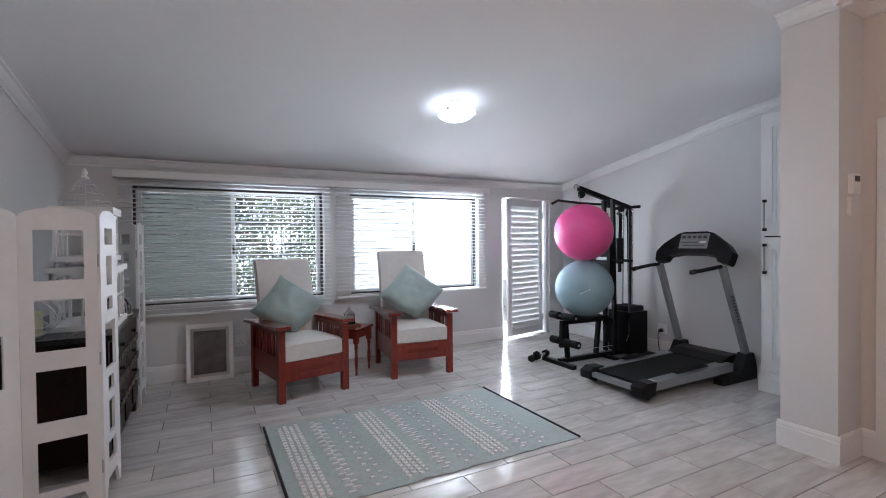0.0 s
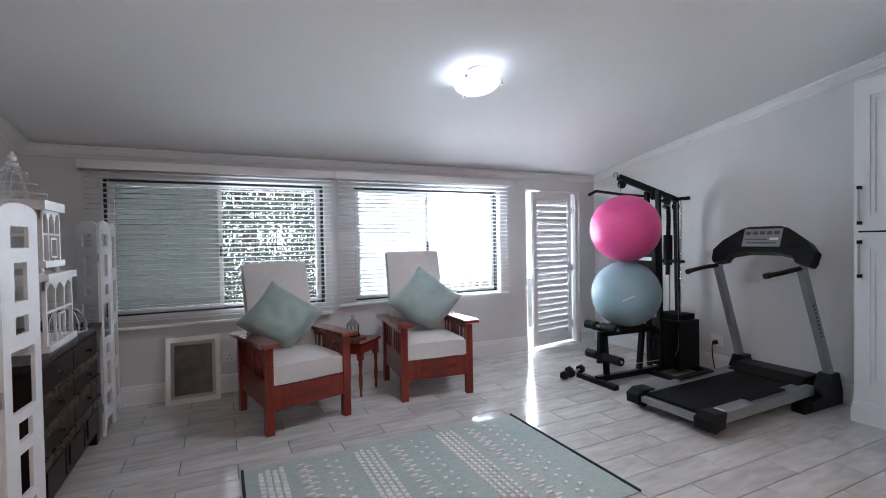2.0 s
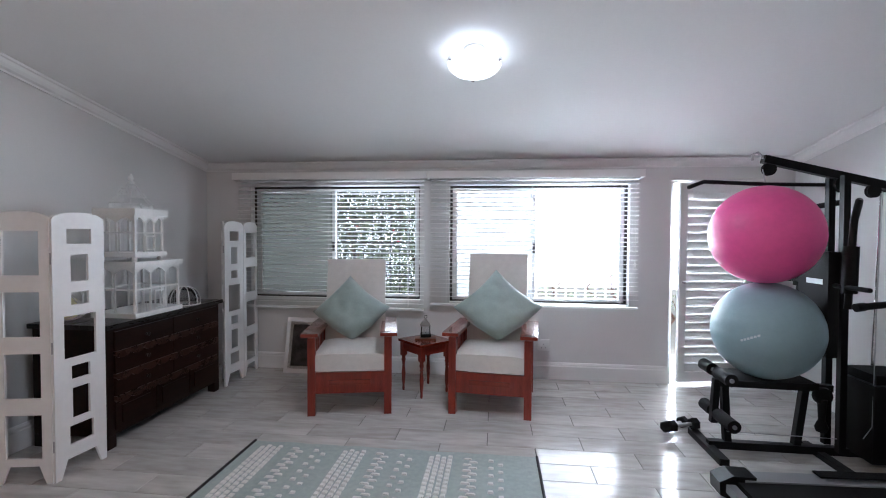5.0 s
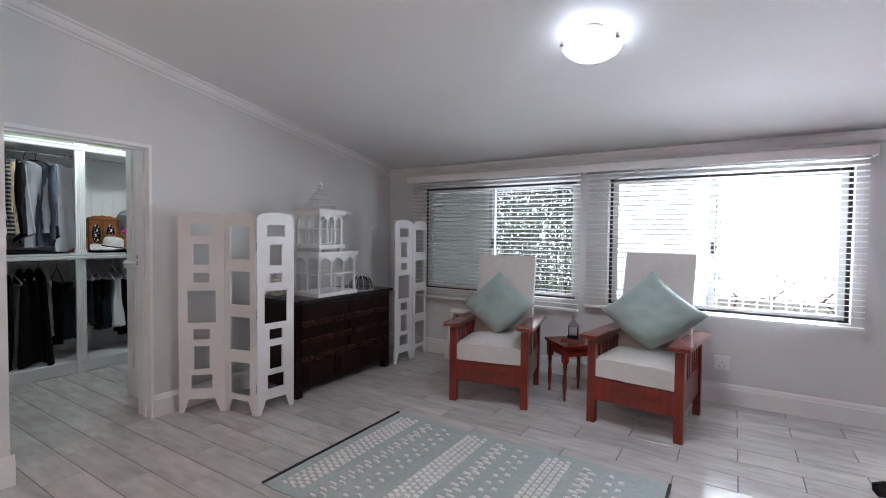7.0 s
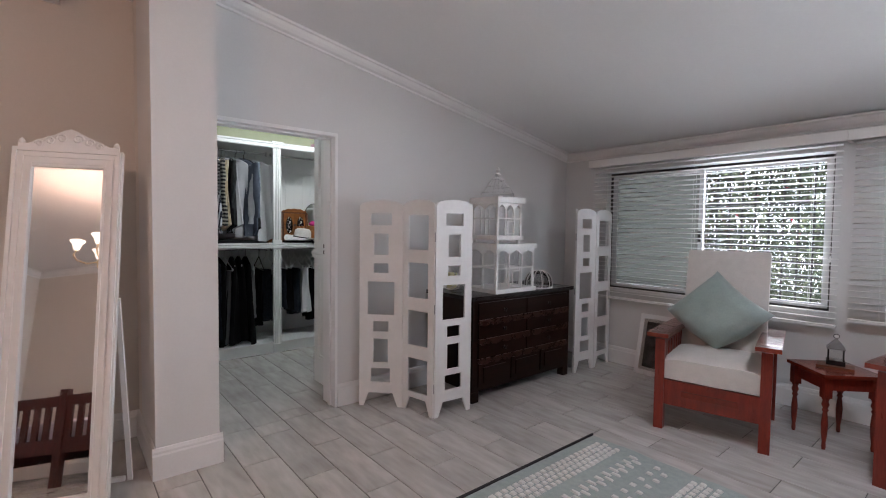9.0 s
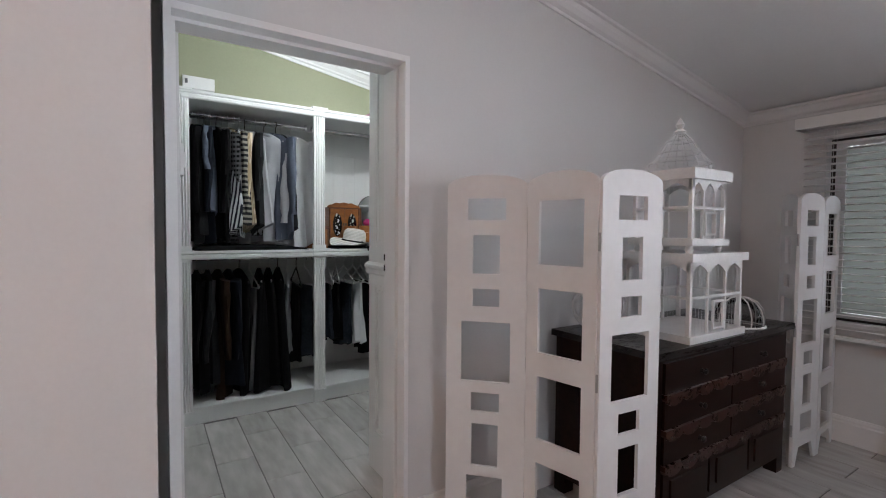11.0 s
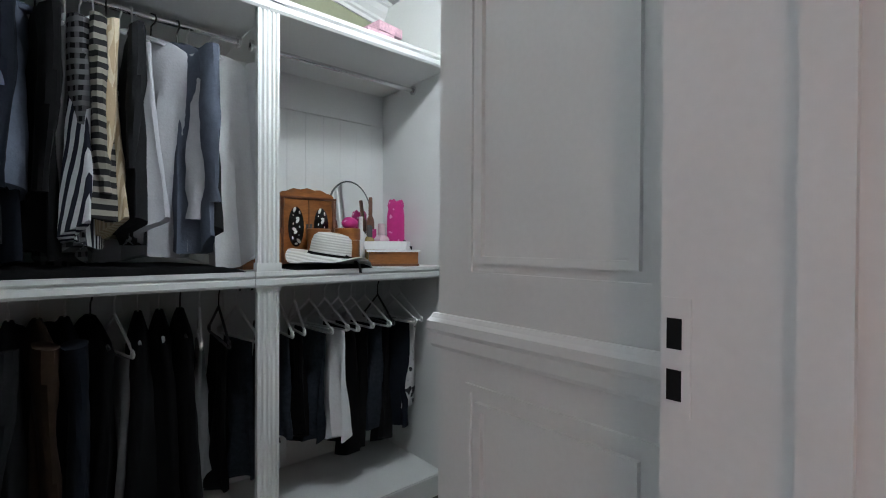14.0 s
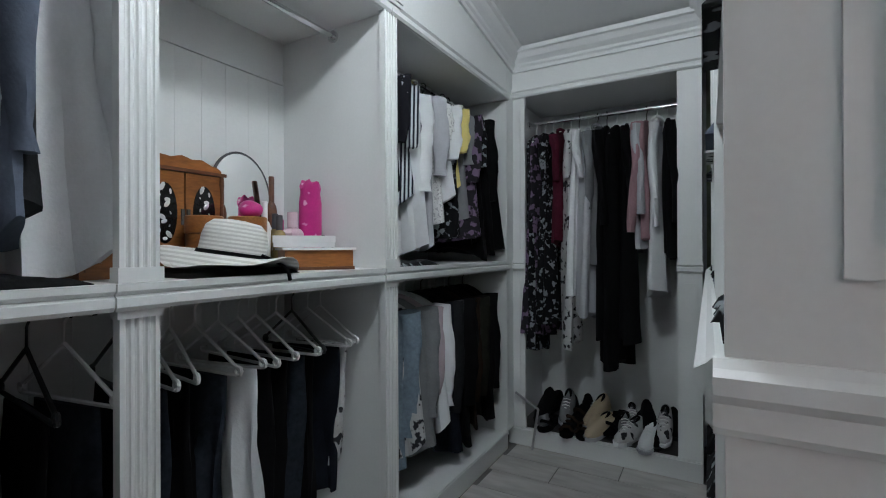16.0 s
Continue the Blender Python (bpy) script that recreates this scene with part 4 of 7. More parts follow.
def folding_screen(points, kinds, label):
    s = thing("folding_screen", label, "folding screen", group="white folding screens")
    for a, b, k in zip(points, points[1:], kinds):
        screen_panel(s, (*a, 0), (*b, 0), HOLES_A if k == "A" else HOLES_B)
    for p in points[1:-1]:
        for z in (1.36, 0.82, 0.22):
            bm = bm_new()
            tube(bm, [(p[0], p[1], z - 0.035), (p[0], p[1], z + 0.035)], 0.006, 8)
            part("hinge", bm, STEEL, s, "dark steel hinge")
    return s


folding_screen([(-1.025, 2.775), (-0.770, 3.020), (-0.448, 3.082), (-0.420, 3.425)], "ABA", "white cut-out folding screen standing beside a dark dresser")
folding_screen([(-0.652, 5.135), (-0.462, 4.865), (-0.452, 5.19), (-0.475, 5.515)], "AAB", "white cut-out folding screen between dresser and window")


# ---- dresser ----
dr = thing("dresser", "dark-stained wooden dresser with scalloped drawer fronts", "dresser")
DX0, DX1, DY0, DY1 = -1.05, -0.475, 3.50, 4.79
part("body", boxes((DX0, DX1, DY0, DY1, 0.09, 0.845)), DARKWOOD, dr, bevel=0.004)
part("top", boxes((DX0 - 0.01, DX1 + 0.03, DY0 - 0.03, DY1 + 0.03, 0.845, 0.878)), DARKTOP, dr, "polished dark top", bevel=0.008)
for y0, y1 in ((DY0, DY0 + 0.07), (DY1 - 0.07, DY1)):
    for x0, x1 in ((DX0, DX0 + 0.07), (DX1 - 0.07, DX1)):
        bm = bm_new()
        vs = box(bm, x0, x1, y0, y1, 0, 0.089)
        part("foot", bm, DARKWOOD, dr, bevel=0.006)
W = DY1 - DY0 - 0.10


def scallop(z, n):
    bm = bm_new()
    out = [(0, 0.03)]
    for i in range(n):
        for k in range(7):
            a = math.pi * k / 6
            out.append((W * (i + 0.5 - 0.5 * math.cos(a)) / n, 0.008 - 0.032 * math.sin(a)))
    out.append((W, 0.03))
    clean = [out[0]]
    for p in out[1:]:
        if (Vector(p) - Vector(clean[-1])).length > 1e-4:
            clean.append(p)
    prism(bm, clean, 0.026, pose(DX1 + 0.028, DY0 + 0.05, z, 0, 0, 90))
    return bm


for z0, z1, n, cols in ((0.675, 0.82, 9, 2), (0.515, 0.655, 9, 2), (0.355, 0.495, 9, 2)):
    for c in range(cols):
        ya = DY0 + 0.05 + W * c / cols + 0.006
        yb = DY0 + 0.05 + W * (c + 1) / cols - 0.006
        d = part("drawer", boxes((DX1 - 0.01, DX1 + 0.014, ya, yb, z0, z1)), DARKWOOD, dr, bevel=0.005)
        bm = bm_new()
        ym = 0.5 * (ya + yb)
        lathe(bm, [(0, 0), (0.012, 0.0), (0.009, 0.012), (0.016, 0.022), (0.010, 0.03), (0, 0.031)], 12, pose(DX1 + 0.014, ym, 0.5 * (z0 + z1), 0, 90, 0))
        part("knob", bm, DARKTOP, d, "turned dark knob", smooth=True)
    part("scalloped_moulding", scallop(z0 - 0.022, n), CARVEDWOOD, dr, "wavy carved moulding")
for c in range(3):
    ya = DY0 + 0.05 + W * c / 3 + 0.01
    yb = DY0 + 0.05 + W * (c + 1) / 3 - 0.01
    d = part("lower_panel", boxes((DX1 - 0.01, DX1 + 0.012, ya, yb, 0.125, 0.32)), DARKWOOD, dr, bevel=0.004)
    part("raised_field", boxes((DX1 + 0.012, DX1 + 0.022, ya + 0.05, yb - 0.05, 0.16, 0.285)), DARKWOOD, d, bevel=0.009)


# ---- bird cages on the dresser ----
def cage_box(parent, x0, x1, y0, y1, z0, z1, bars, roof=0.02):
    b = part("base_tray", boxes((x0 - 0.015, x1 + 0.015, y0 - 0.015, y1 + 0.015, z0, z0 + 0.035)), CAGEWHITE, parent, bevel=0.004)
    part("roof_board", boxes((x0 - 0.02, x1 + 0.02, y0 - 0.02, y1 + 0.02, z1 - roof, z1)), CAGEWHITE, parent, bevel=0.005)
    for x in (x0, x1 - 0.018):
        for y in (y0, y1 - 0.018):
            part("corner_post", boxes((x, x + 0.018, y, y + 0.018, z0 + 0.035, z1 - roof)), CAGEWHITE, parent, bevel=0.002)
    zm = 0.5 * (z0 + z1)
    for face in ("e", "s", "w", "n"):
        n = bars if face in "ew" else bars - 1
        length = (y1 - y0) if face in "ew" else (x1 - x0)
        bm = bm_new()
        if face == "e":
            m = pose(x1, y0, 0, 0, 0, 90)
        elif face == "w":
            m = pose(x0 + 0.012, y0, 0, 0, 0, 90)
        elif face == "s":
            m = pose(x0, y0, 0)
        else:
            m = pose(x0, y1 - 0.012, 0)
        box(bm, 0.018, length - 0.018, 0, 0.012, zm - 0.006, zm + 0.006, m)
        step = length / n
        for i in range(1, n):
            box(bm, i * step - 0.006, i * step + 0.006, 0, 0.012, z0 + 0.035, z1 - roof, m)
        for i in range(n):
            a, b2 = i * step + 0.006, (i + 1) * step - 0.006
            top = z1 - roof
            mid = 0.5 * (a + b2)
            out = [(a, top), (a, top - 0.055), (a + 0.25 * (b2 - a), top - 0.028), (mid, top - 0.014), (b2 - 0.25 * (b2 - a), top - 0.028), (b2, top - 0.055), (b2, top)]
            prism(bm, out, 0.008, m)
        part("lattice", bm, CAGEWHITE, parent)
    bm = bm_new()
    k = int((y1 - y0) / 0.028)
    for i in range(1, k):
        for x in (x0 + 0.006, x1 - 0.004):
            tube(bm, [(x, y0 + (y1 - y0) * i / k, z0 + 0.03), (x, y0 + (y1 - y0) * i / k, z1 - roof)], 0.0009, 4)
    tagged(part("wires", bm, WIRE, parent), kind="stuff")
    ym = 0.5 * (y0 + y1)
    bm = bm_new()
    for r in ((ym - 0.05, ym + 0.05, z0 + 0.05, z0 + 0.06), (ym - 0.05, ym + 0.05, zm - 0.03, zm - 0.02), (ym - 0.05, ym - 0.04, z0 + 0.06, zm - 0.03), (ym + 0.04, ym + 0.05, z0 + 0.06, zm - 0.03)):
        box(bm, x1 + 0.001, x1 + 0.010, *r)
    part("door", bm, CAGEWHITE, parent)


CZ = 0.878
cg = thing("bird_cage", "tiered white wooden decorative bird cage with a wire dome", "bird cage")
cage_box(cg, -0.82, -0.48, 3.765, 4.25, CZ, 1.30, 3, 0.04)
cage_box(cg, -0.80, -0.49, 3.78, 4.085, 1.335, 1.70, 3, 0.05)
bm = bm_new()
for sx, sy in ((-0.78, 3.80), (-0.51, 3.80), (-0.78, 4.06), (-0.51, 4.06)):
    bm = bm_new()
    lathe(bm, [(0.014, 1.30), (0.02, 1.318), (0.014, 1.335)], 10, pose(sx, sy, 0))
    part("bun_foot", bm, CAGEWHITE, cg)
bm = bm_new()
cx, cy = -0.655, 3.945
for r, z in ((0.145, 1.745), (0.10, 1.80), (0.062, 1.86), (0.03, 1.895)):
    tube(bm, [(cx + r * math.cos(2 * math.pi * k / 28), cy + r * math.sin(2 * math.pi * k / 28), z) for k in range(28)], 0.003, 5, closed=True)
for k in range(14):
    a = 2 * math.pi * k / 14
    tube(bm, [(cx + r * math.cos(a), cy + r * math.sin(a), z) for r, z in ((0.15, 1.70), (0.145, 1.745), (0.10, 1.80), (0.062, 1.86), (0.02, 1.905))], 0.0018, 4)
part("wire_dome", bm, WIRE, cg, "pale wire dome", smooth=True)
bm = bm_new()
lathe(bm, [(0.022, 1.90), (0.03, 1.91), (0.012, 1.925), (0.022, 1.945), (0.014, 1.96), (0.006, 1.975), (0, 1.98)], 14, pose(cx, cy, 0))
part("finial", bm, CAGEWHITE, cg, smooth=True)

# wire ball with a candle, and a white domed cage, at the ends of the dresser top
wb = thing("wire_basket", "round white woven wire basket with a cream candle", "basket", pose(-0.86, 3.60, CZ + 0.005))
bm = bm_new()
rng = random.Random(11)
for k in range(9):
    e = Euler((rng.uniform(0, 3.1), rng.uniform(0, 3.1), rng.uniform(0, 3.1))).to_matrix()
    ring = [Vector((0.132 * math.cos(2 * math.pi * i / 26), 0.132 * math.sin(2 * math.pi * i / 26), rng.uniform(-0.002, 0.002))) for i in range(26)]
    tube(bm, [e @ p + Vector((0, 0, 0.137)) for p in ring], 0.004, 5, closed=True)
part("wire_ball", bm, WIRE, wb, smooth=True)
bm = bm_new()
lathe(bm, [(0.045, 0.010), (0.046, 0.15), (0.04, 0.157), (0, 0.154)], 18)
part("candle", bm, material("candle_wax", (0.60, 0.58, 0.36), 0.5, grain=0.05), wb, "pale yellow-green candle", smooth=True)

hm = thing("domed_dish", "white ribbed domed dish cover", "dish cover", pose(-0.585, 4.45, CZ + 0.001))
bm = bm_new()
prof = [(0.125, 0.0), (0.13, 0.03), (0.128, 0.06), (0.115, 0.10), (0.09, 0.135), (0.05, 0.155), (0.0, 0.162)]
lathe(bm, prof, 28)
part("cover", bm, clear_glass("thin_white_glass", (0.95, 0.95, 0.95), 0.05, 0.75), hm, "thin clear dome", smooth=True)
bm = bm_new()
for k in range(5):
    a = math.pi * k / 5
    pts = [(r * math.cos(a), r * math.sin(a), z + 0.002) for r, z in prof] + [(-r * math.cos(a), -r * math.sin(a), z + 0.002) for r, z in prof[::-1]]
    tube(bm, pts, 0.004, 5)
tube(bm, [(0.13 * math.cos(2 * math.pi * k / 28), 0.13 * math.sin(2 * math.pi * k / 28), 0.005) for k in range(28)], 0.006, 6, closed=True)
part("ribs", bm, CAGEWHITE, hm, "white ribs", smooth=True)

# framed print leaning on the window wall
fr = thing("picture_frame", "white framed dark photograph leaning on the floor", "picture", pose(0.115, 5.40, 0.0, -13, 0, 0))
bm = boxes((-0.225, -0.185, -0.012, 0.012, 0, 0.60), (0.185, 0.225, -0.012, 0.012, 0, 0.60), (-0.185, 0.185, -0.012, 0.012, 0, 0.045), (-0.185, 0.185, -0.012, 0.012, 0.555, 0.60))
part("frame", bm, SCREENWHITE, fr, bevel=0.004)
part("mount", boxes((-0.186, 0.186, 0.0, 0.006, 0.044, 0.556)), PAPER, fr)
part("print", boxes((-0.155, 0.155, -0.002, -0.0005, 0.075, 0.525)), material("dark_blurred_print", (0.10, 0.10, 0.105), 0.4, grain=0.8, scale=5, bump=0, fine=2, second=(0.012, 0.012, 0.014)), fr, "dim grey photograph")
part("glass", boxes((-0.184, 0.184, -0.006, -0.004, 0.046, 0.554)), PANE, fr)


# ---- treadmill ----
tm = thing("treadmill", "black and grey folding treadmill with upright console", "treadmill", pose(3.49, 3.095, 0, 0, 0, -0.5))
part("belt", boxes((0.06, 1.30, -0.235, 0.235, 0.118, 0.142)), BELT, tm, "black ribbed running belt", m=pose(0, 0, 0, 0, -1.6, 0))
for s in (-1, 1):
    bm = bm_new()
    a, b = sorted((s * 0.24, s * 0.355))
    prism(bm, [(0.10, 0.075), (1.32, 0.10), (1.32, 0.178), (1.28, 0.184), (0.10, 0.150)], b - a, pose(0, a, 0))
    part("side_rail", bm, GREYPLASTIC, tm, "silver-grey side rail", bevel=0.008)
    part("foot_grip", boxes((0.50, 0.95, *sorted((s * 0.265, s * 0.335)), 0.166, 0.176)), FOAM, tm, m=pose(0, 0, 0.002, 0, -1.5, 0))
    bm = bm_new()
    a, b = sorted((s * 0.25, s * 0.375))
    prism(bm, [(-0.03, 0.055), (0.02, 0.035), (0.14, 0.05), (0.16, 0.165), (0.04, 0.168), (-0.035, 0.13)], b - a, pose(0, a, 0))
    part("end_cap", bm, BLACK, tm, "black moulded end cap", bevel=0.012, segments=2)
    bm = bm_new()
    tube(bm, [(0.10, s * 0.30, 0.027), (0.10, s * 0.335, 0.027)], 0.026, 14)
    part("foot_roller", bm, FOAM, tm)
    bm = bm_new()
    a, b = sorted((s * 0.315, s * 0.415))
    prism(bm, [(1.06, 0.0), (1.63, 0.0), (1.65, 0.05), (1.57, 0.27), (1.45, 0.27), (1.34, 0.10), (1.06, 0.06)], b - a, pose(0, a, 0))
    part("base_foot", bm, BLACK, tm, "black moulded base foot", bevel=0.01)
    bm = bm_new()
    lathe(bm, [(0.0, -0.02), (0.045, -0.02), (0.05, -0.01), (0.05, 0.01), (0.045, 0.02), (0, 0.02)], 18, pose(1.12, s * 0.40, 0.05, 90, 0, 0))
    part("transport_wheel", bm, FOAM, tm, smooth=True)
    bm = bm_new()
    vs = []
    for t in (0.0, 1.0):
        cx, cz = 1.51 + (1.14 - 1.51) * t, 0.22 + (1.16 - 0.22) * t
        cy = s * (0.375 - 0.02 * t)
        vs.append([bm.verts.new((cx + dx, cy + dy, cz + 0.3 * dx)) for dx, dy in ((-0.035, -0.022), (0.035, -0.022), (0.035, 0.022), (-0.035, 0.022))])
    bm.faces.new(vs[0][::-1])
    bm.faces.new(vs[1])
    for k in range(4):
        bm.faces.new((vs[0][k], vs[0][(k + 1) % 4], vs[1][(k + 1) % 4], vs[1][k]))
    post = part("upright", bm, GREYPLASTIC, tm, "silver-grey leaning upright", bevel=0.008, segments=2)
    if s < 0:
        bm = bm_new()
        for k in range(9):
            t = 0.40 + 0.035 * k
            cx, cz, cy = 1.51 - 0.37 * t, 0.22 + 0.94 * t, s * (0.375 - 0.02 * t) - 0.0235
            box(bm, cx - 0.018, cx + 0.012, cy, cy + 0.001, cz - 0.010, cz + 0.006)
        tagged(part("lettering", bm, INK, post), kind="stuff")
    bm = bm_new()
    tube(bm, [(1.12, s * 0.35, 1.165), (0.98, s * 0.36, 1.155), (0.84, s * 0.355, 1.14), (0.70, s * 0.335, 1.125)], 0.019, 10)
    part("handlebar", bm, FOAM, tm, "black foam hand grip", smooth=True)
    bm = bm_new()
    tube(bm, [(0.74, s * 0.340, 1.131), (0.69, s * 0.333, 1.123)], 0.024, 10)
    part("grip_end", bm, BLACK, tm, smooth=True)
bm = bm_new()
prism(bm, [(1.18, 0.10), (1.56, 0.10), (1.56, 0.20), (1.48, 0.245), (1.32, 0.235), (1.20, 0.185)], 0.60, pose(0, -0.30, 0))
hood = part("motor_hood", bm, BLACK, tm, "black curved motor hood", bevel=0.02, segments=2)
part("belt_logo", boxes((0.30, 0.312, 0.02, 0.20, 0.1475, 0.1485)), PALEINK, tm)
part("rear_bar", boxes((0.0, 0.05, -0.25, 0.25, 0.075, 0.12)), GREYPLASTIC, tm, bevel=0.006)
part("warning_label", boxes((0.16, 0.20, -0.335, -0.26, 0.157, 0.159)), PAPER, tm)
bm = bm_new()
arch = [(-0.42, 1.10), (-0.40, 1.075), (-0.30, 1.10), (-0.27, 1.155), (-0.12, 1.185), (0.12, 1.185), (0.27, 1.155), (0.30, 1.10), (0.40, 1.075), (0.42, 1.10),
        (0.43, 1.20), (0.36, 1.29), (0.20, 1.405), (0.13, 1.425), (-0.13, 1.425), (-0.20, 1.405), (-0.36, 1.29), (-0.43, 1.20)]
prism(bm, arch, 0.10, pose(0, 0, 0))
console = part("console", bm, BLACK, tm, "black arched console", bevel=0.018, segments=2, m=pose(0.66, 0, 0.40, 0, 0, 0) @ pose(0.35, 0, 0.0, 0, 0, -90) @ pose(0, -0.02, -0.38, 0, 0, 0) @ pose(0, 0.02, 0.0, -20, 0, 0) @ pose(0, -0.28, 0.07))
part("display_panel", boxes((-0.16, 0.16, -0.006, 0.0, 1.235, 1.40)), GREYPLASTIC, console, "pale grey display panel with controls")
bm = boxes((-0.14, -0.10, -0.010, -0.006, 1.345, 1.375), (-0.08, -0.04, -0.010, -0.006, 1.345, 1.375), (-0.02, 0.02, -0.010, -0.006, 1.345, 1.375), (0.04, 0.08, -0.010, -0.006, 1.345, 1.375), (0.10, 0.14, -0.010, -0.006, 1.345, 1.375))
part("display_windows", bm, INK, console)
part("button_strip", boxes((-0.14, 0.05, -0.009, -0.006, 1.295, 1.303)), INK, console)
part("button_strip", boxes((-0.12, 0.13, -0.009, -0.006, 1.262, 1.272)), INK, console)
part("button_strip", boxes((0.07, 0.14, -0.009, -0.006, 1.295, 1.315)), PAPER, console)
for s in (-1, 1):
    part("cup_holder", boxes((*sorted((s * 0.21, s * 0.31)), -0.006, 0.0, 1.215, 1.275)), FOAM, console)

# ---- multi gym ----
gy = thing("multi_gym", "black steel home multi-gym with weight stack and lat bar", "gym machine")


def bar(name, pts, r, mat=BLACK, label="", n=10, square=False):
    bm = bm_new()
    tube(bm, pts, r * (1.25 if square else 1), 4 if square else n)
    return part(name, bm, mat, gy, label, smooth=not square, bevel=0.004 if square else 0)


GYY = 4.06
bar("base_beam", [(3.70, GYY, 0.045), (5.00, GYY - 0.02, 0.045)], 0.03, square=True)
part("front_foot", boxes((3.675, 3.735, 3.815, 4.33, 0.0, 0.045)), BLACK, gy, bevel=0.005)
part("rear_foot", boxes((4.93, 4.99, 3.60, 4.45, 0.0, 0.045)), BLACK, gy, bevel=0.005)
part("cross_foot", boxes((4.40, 4.45, 3.72, 4.20, 0.0, 0.04)), BLACK, gy, bevel=0.005)
bar("seat_post", [(3.83, GYY, 0.06), (3.80, GYY, 0.49)], 0.026, square=True)
bar("seat_post", [(4.28, GYY, 0.06), (4.33, GYY, 0.50)], 0.026, square=True)
bar("seat_rail", [(3.76, GYY, 0.485), (4.50, GYY, 0.475)], 0.026, square=True)
part("seat_pad", boxes((3.79, 4.32, 3.90, 4.22, 0.505, 0.545)), FOAM, gy, "black vinyl seat", bevel=0.018)
bar("leg_lever", [(3.75, GYY, 0.51), (3.735, GYY, 0.20)], 0.024, square=True)
for z, x, y0, y1 in ((0.565, 3.742, 3.83, 4.24), (0.268, 3.752, 3.80, 4.24)):
    bar("roller_pad", [(x, y0, z), (x, GYY - 0.04, z)], 0.043, FOAM, "black foam roller", 16)
    bar("roller_pad", [(x, GYY + 0.04, z), (x, y1, z)], 0.043, FOAM, "black foam roller", 16)
    bar("roller_axle", [(x, y0 - 0.01, z), (x, y1 + 0.01, z)], 0.014, STEEL)
for y in (GYY - 0.07, GYY + 0.07):
    bar("mast", [(4.52, y, 0.06), (4.50, y, 1.93)], 0.024, square=True)
bar("rear_mast", [(4.93, GYY + 0.03, 0.06), (4.90, GYY + 0.03, 1.86)], 0.024, square=True)
bar("boom", [(4.02, GYY, 2.055), (4.93, GYY + 0.04, 1.845)], 0.03, square=True)
bar("boom_handle", [(4.89, 3.92, 1.852), (4.89, 4.32, 1.852)], 0.02, FOAM)
for (x, y, z) in ((4.06, GYY, 1.985), (4.52, GYY, 1.88), (4.72, GYY, 1.83), (4.86, GYY, 1.77)):
    bm = bm_new()
    lathe(bm, [(0, -0.014), (0.045, -0.014), (0.038, -0.004), (0.038, 0.004), (0.045, 0.014), (0, 0.014)], 20, pose(x, y, z, 90, 0, 0))
    part("pulley", bm, BLACK, gy, smooth=True)
bar("hook", [(4.03, GYY, 2.06), (3.985, GYY, 2.10), (3.95, GYY, 2.085), (3.955, GYY, 2.045)], 0.008, STEEL, n=6)
bar("cable", [(4.02, GYY, 1.985), (4.03, GYY - 0.02, 1.885)], 0.004, STEEL, n=6)
bar("lat_bar", [(3.47, 3.895, 1.845), (3.58, 3.925, 1.886), (4.03, 4.04, 1.878), (4.50, 4.165, 1.886), (4.60, 4.19, 1.845)], 0.014, BLACK, "long bent lat pull-down bar")
bm = bm_new()
box(bm, 4.36, 4.43, 3.91, 4.21, 0.72, 1.42)
part("back_pad", bm, FOAM, gy, "black vinyl back pad", bevel=0.02, m=pose(0, 0, 0, 0, 0, 0))
part("pad_logo", boxes((4.357, 4.3595, 3.96, 4.12, 1.20, 1.235)), PALEINK, gy)
bar("cross_handle", [(4.40, 3.62, 1.20), (4.40, 4.48, 1.20)], 0.015, FOAM)
for s in (-1, 1):
    y = GYY + s * 0.24
    bar("press_arm", [(4.58, GYY + s * 0.08, 1.76), (4.50, y - s * 0.05, 1.74), (4.44, y, 1.62), (4.43, y, 1.40), (4.42, y, 1.06)], 0.021)
    bar("arm_pad", [(4.43, y, 1.46), (4.425, y, 1.16)], 0.042, FOAM, "black foam arm pad", 14)
part("weight_shroud", boxes((4.60, 4.91, 3.83, 4.16, 0.06, 0.565)), BLACK, gy, "black weight stack cover", bevel=0.012)
part("shroud_top", boxes((4.63, 4.88, 3.86, 4.13, 0.566, 0.625)), FOAM, gy, bevel=0.02)
for y in (3.93, 4.07):
    bar("guide_rod", [(4.76, y, 0.62), (4.78, y, 1.83)], 0.010, CHROME, "chrome guide rod")
bar("cable", [(4.62, 3.86, 1.80), (4.60, 3.84, 0.30), (4.55, 3.84, 0.22)], 0.003, STEEL, n=5)
bar("cable", [(4.52, 3.99, 0.15), (3.80, 4.0, 0.16)], 0.003, STEEL, n=5)
bm = bm_new()
lathe(bm, [(0, -0.02), (0.055, -0.02), (0.06, 0), (0.055, 0.02), (0, 0.02)], 18, pose(4.36, 3.93, 0.46, 90, 0, 0))
lathe(bm, [(0.03, 0.22), (0.04, 0.25), (0.02, 0.30), (0.026, 0.40), (0.03, 0.44)], 14, pose(4.36, 3.93, 0))
part("leg_cuff", bm, FOAM, gy, smooth=True)


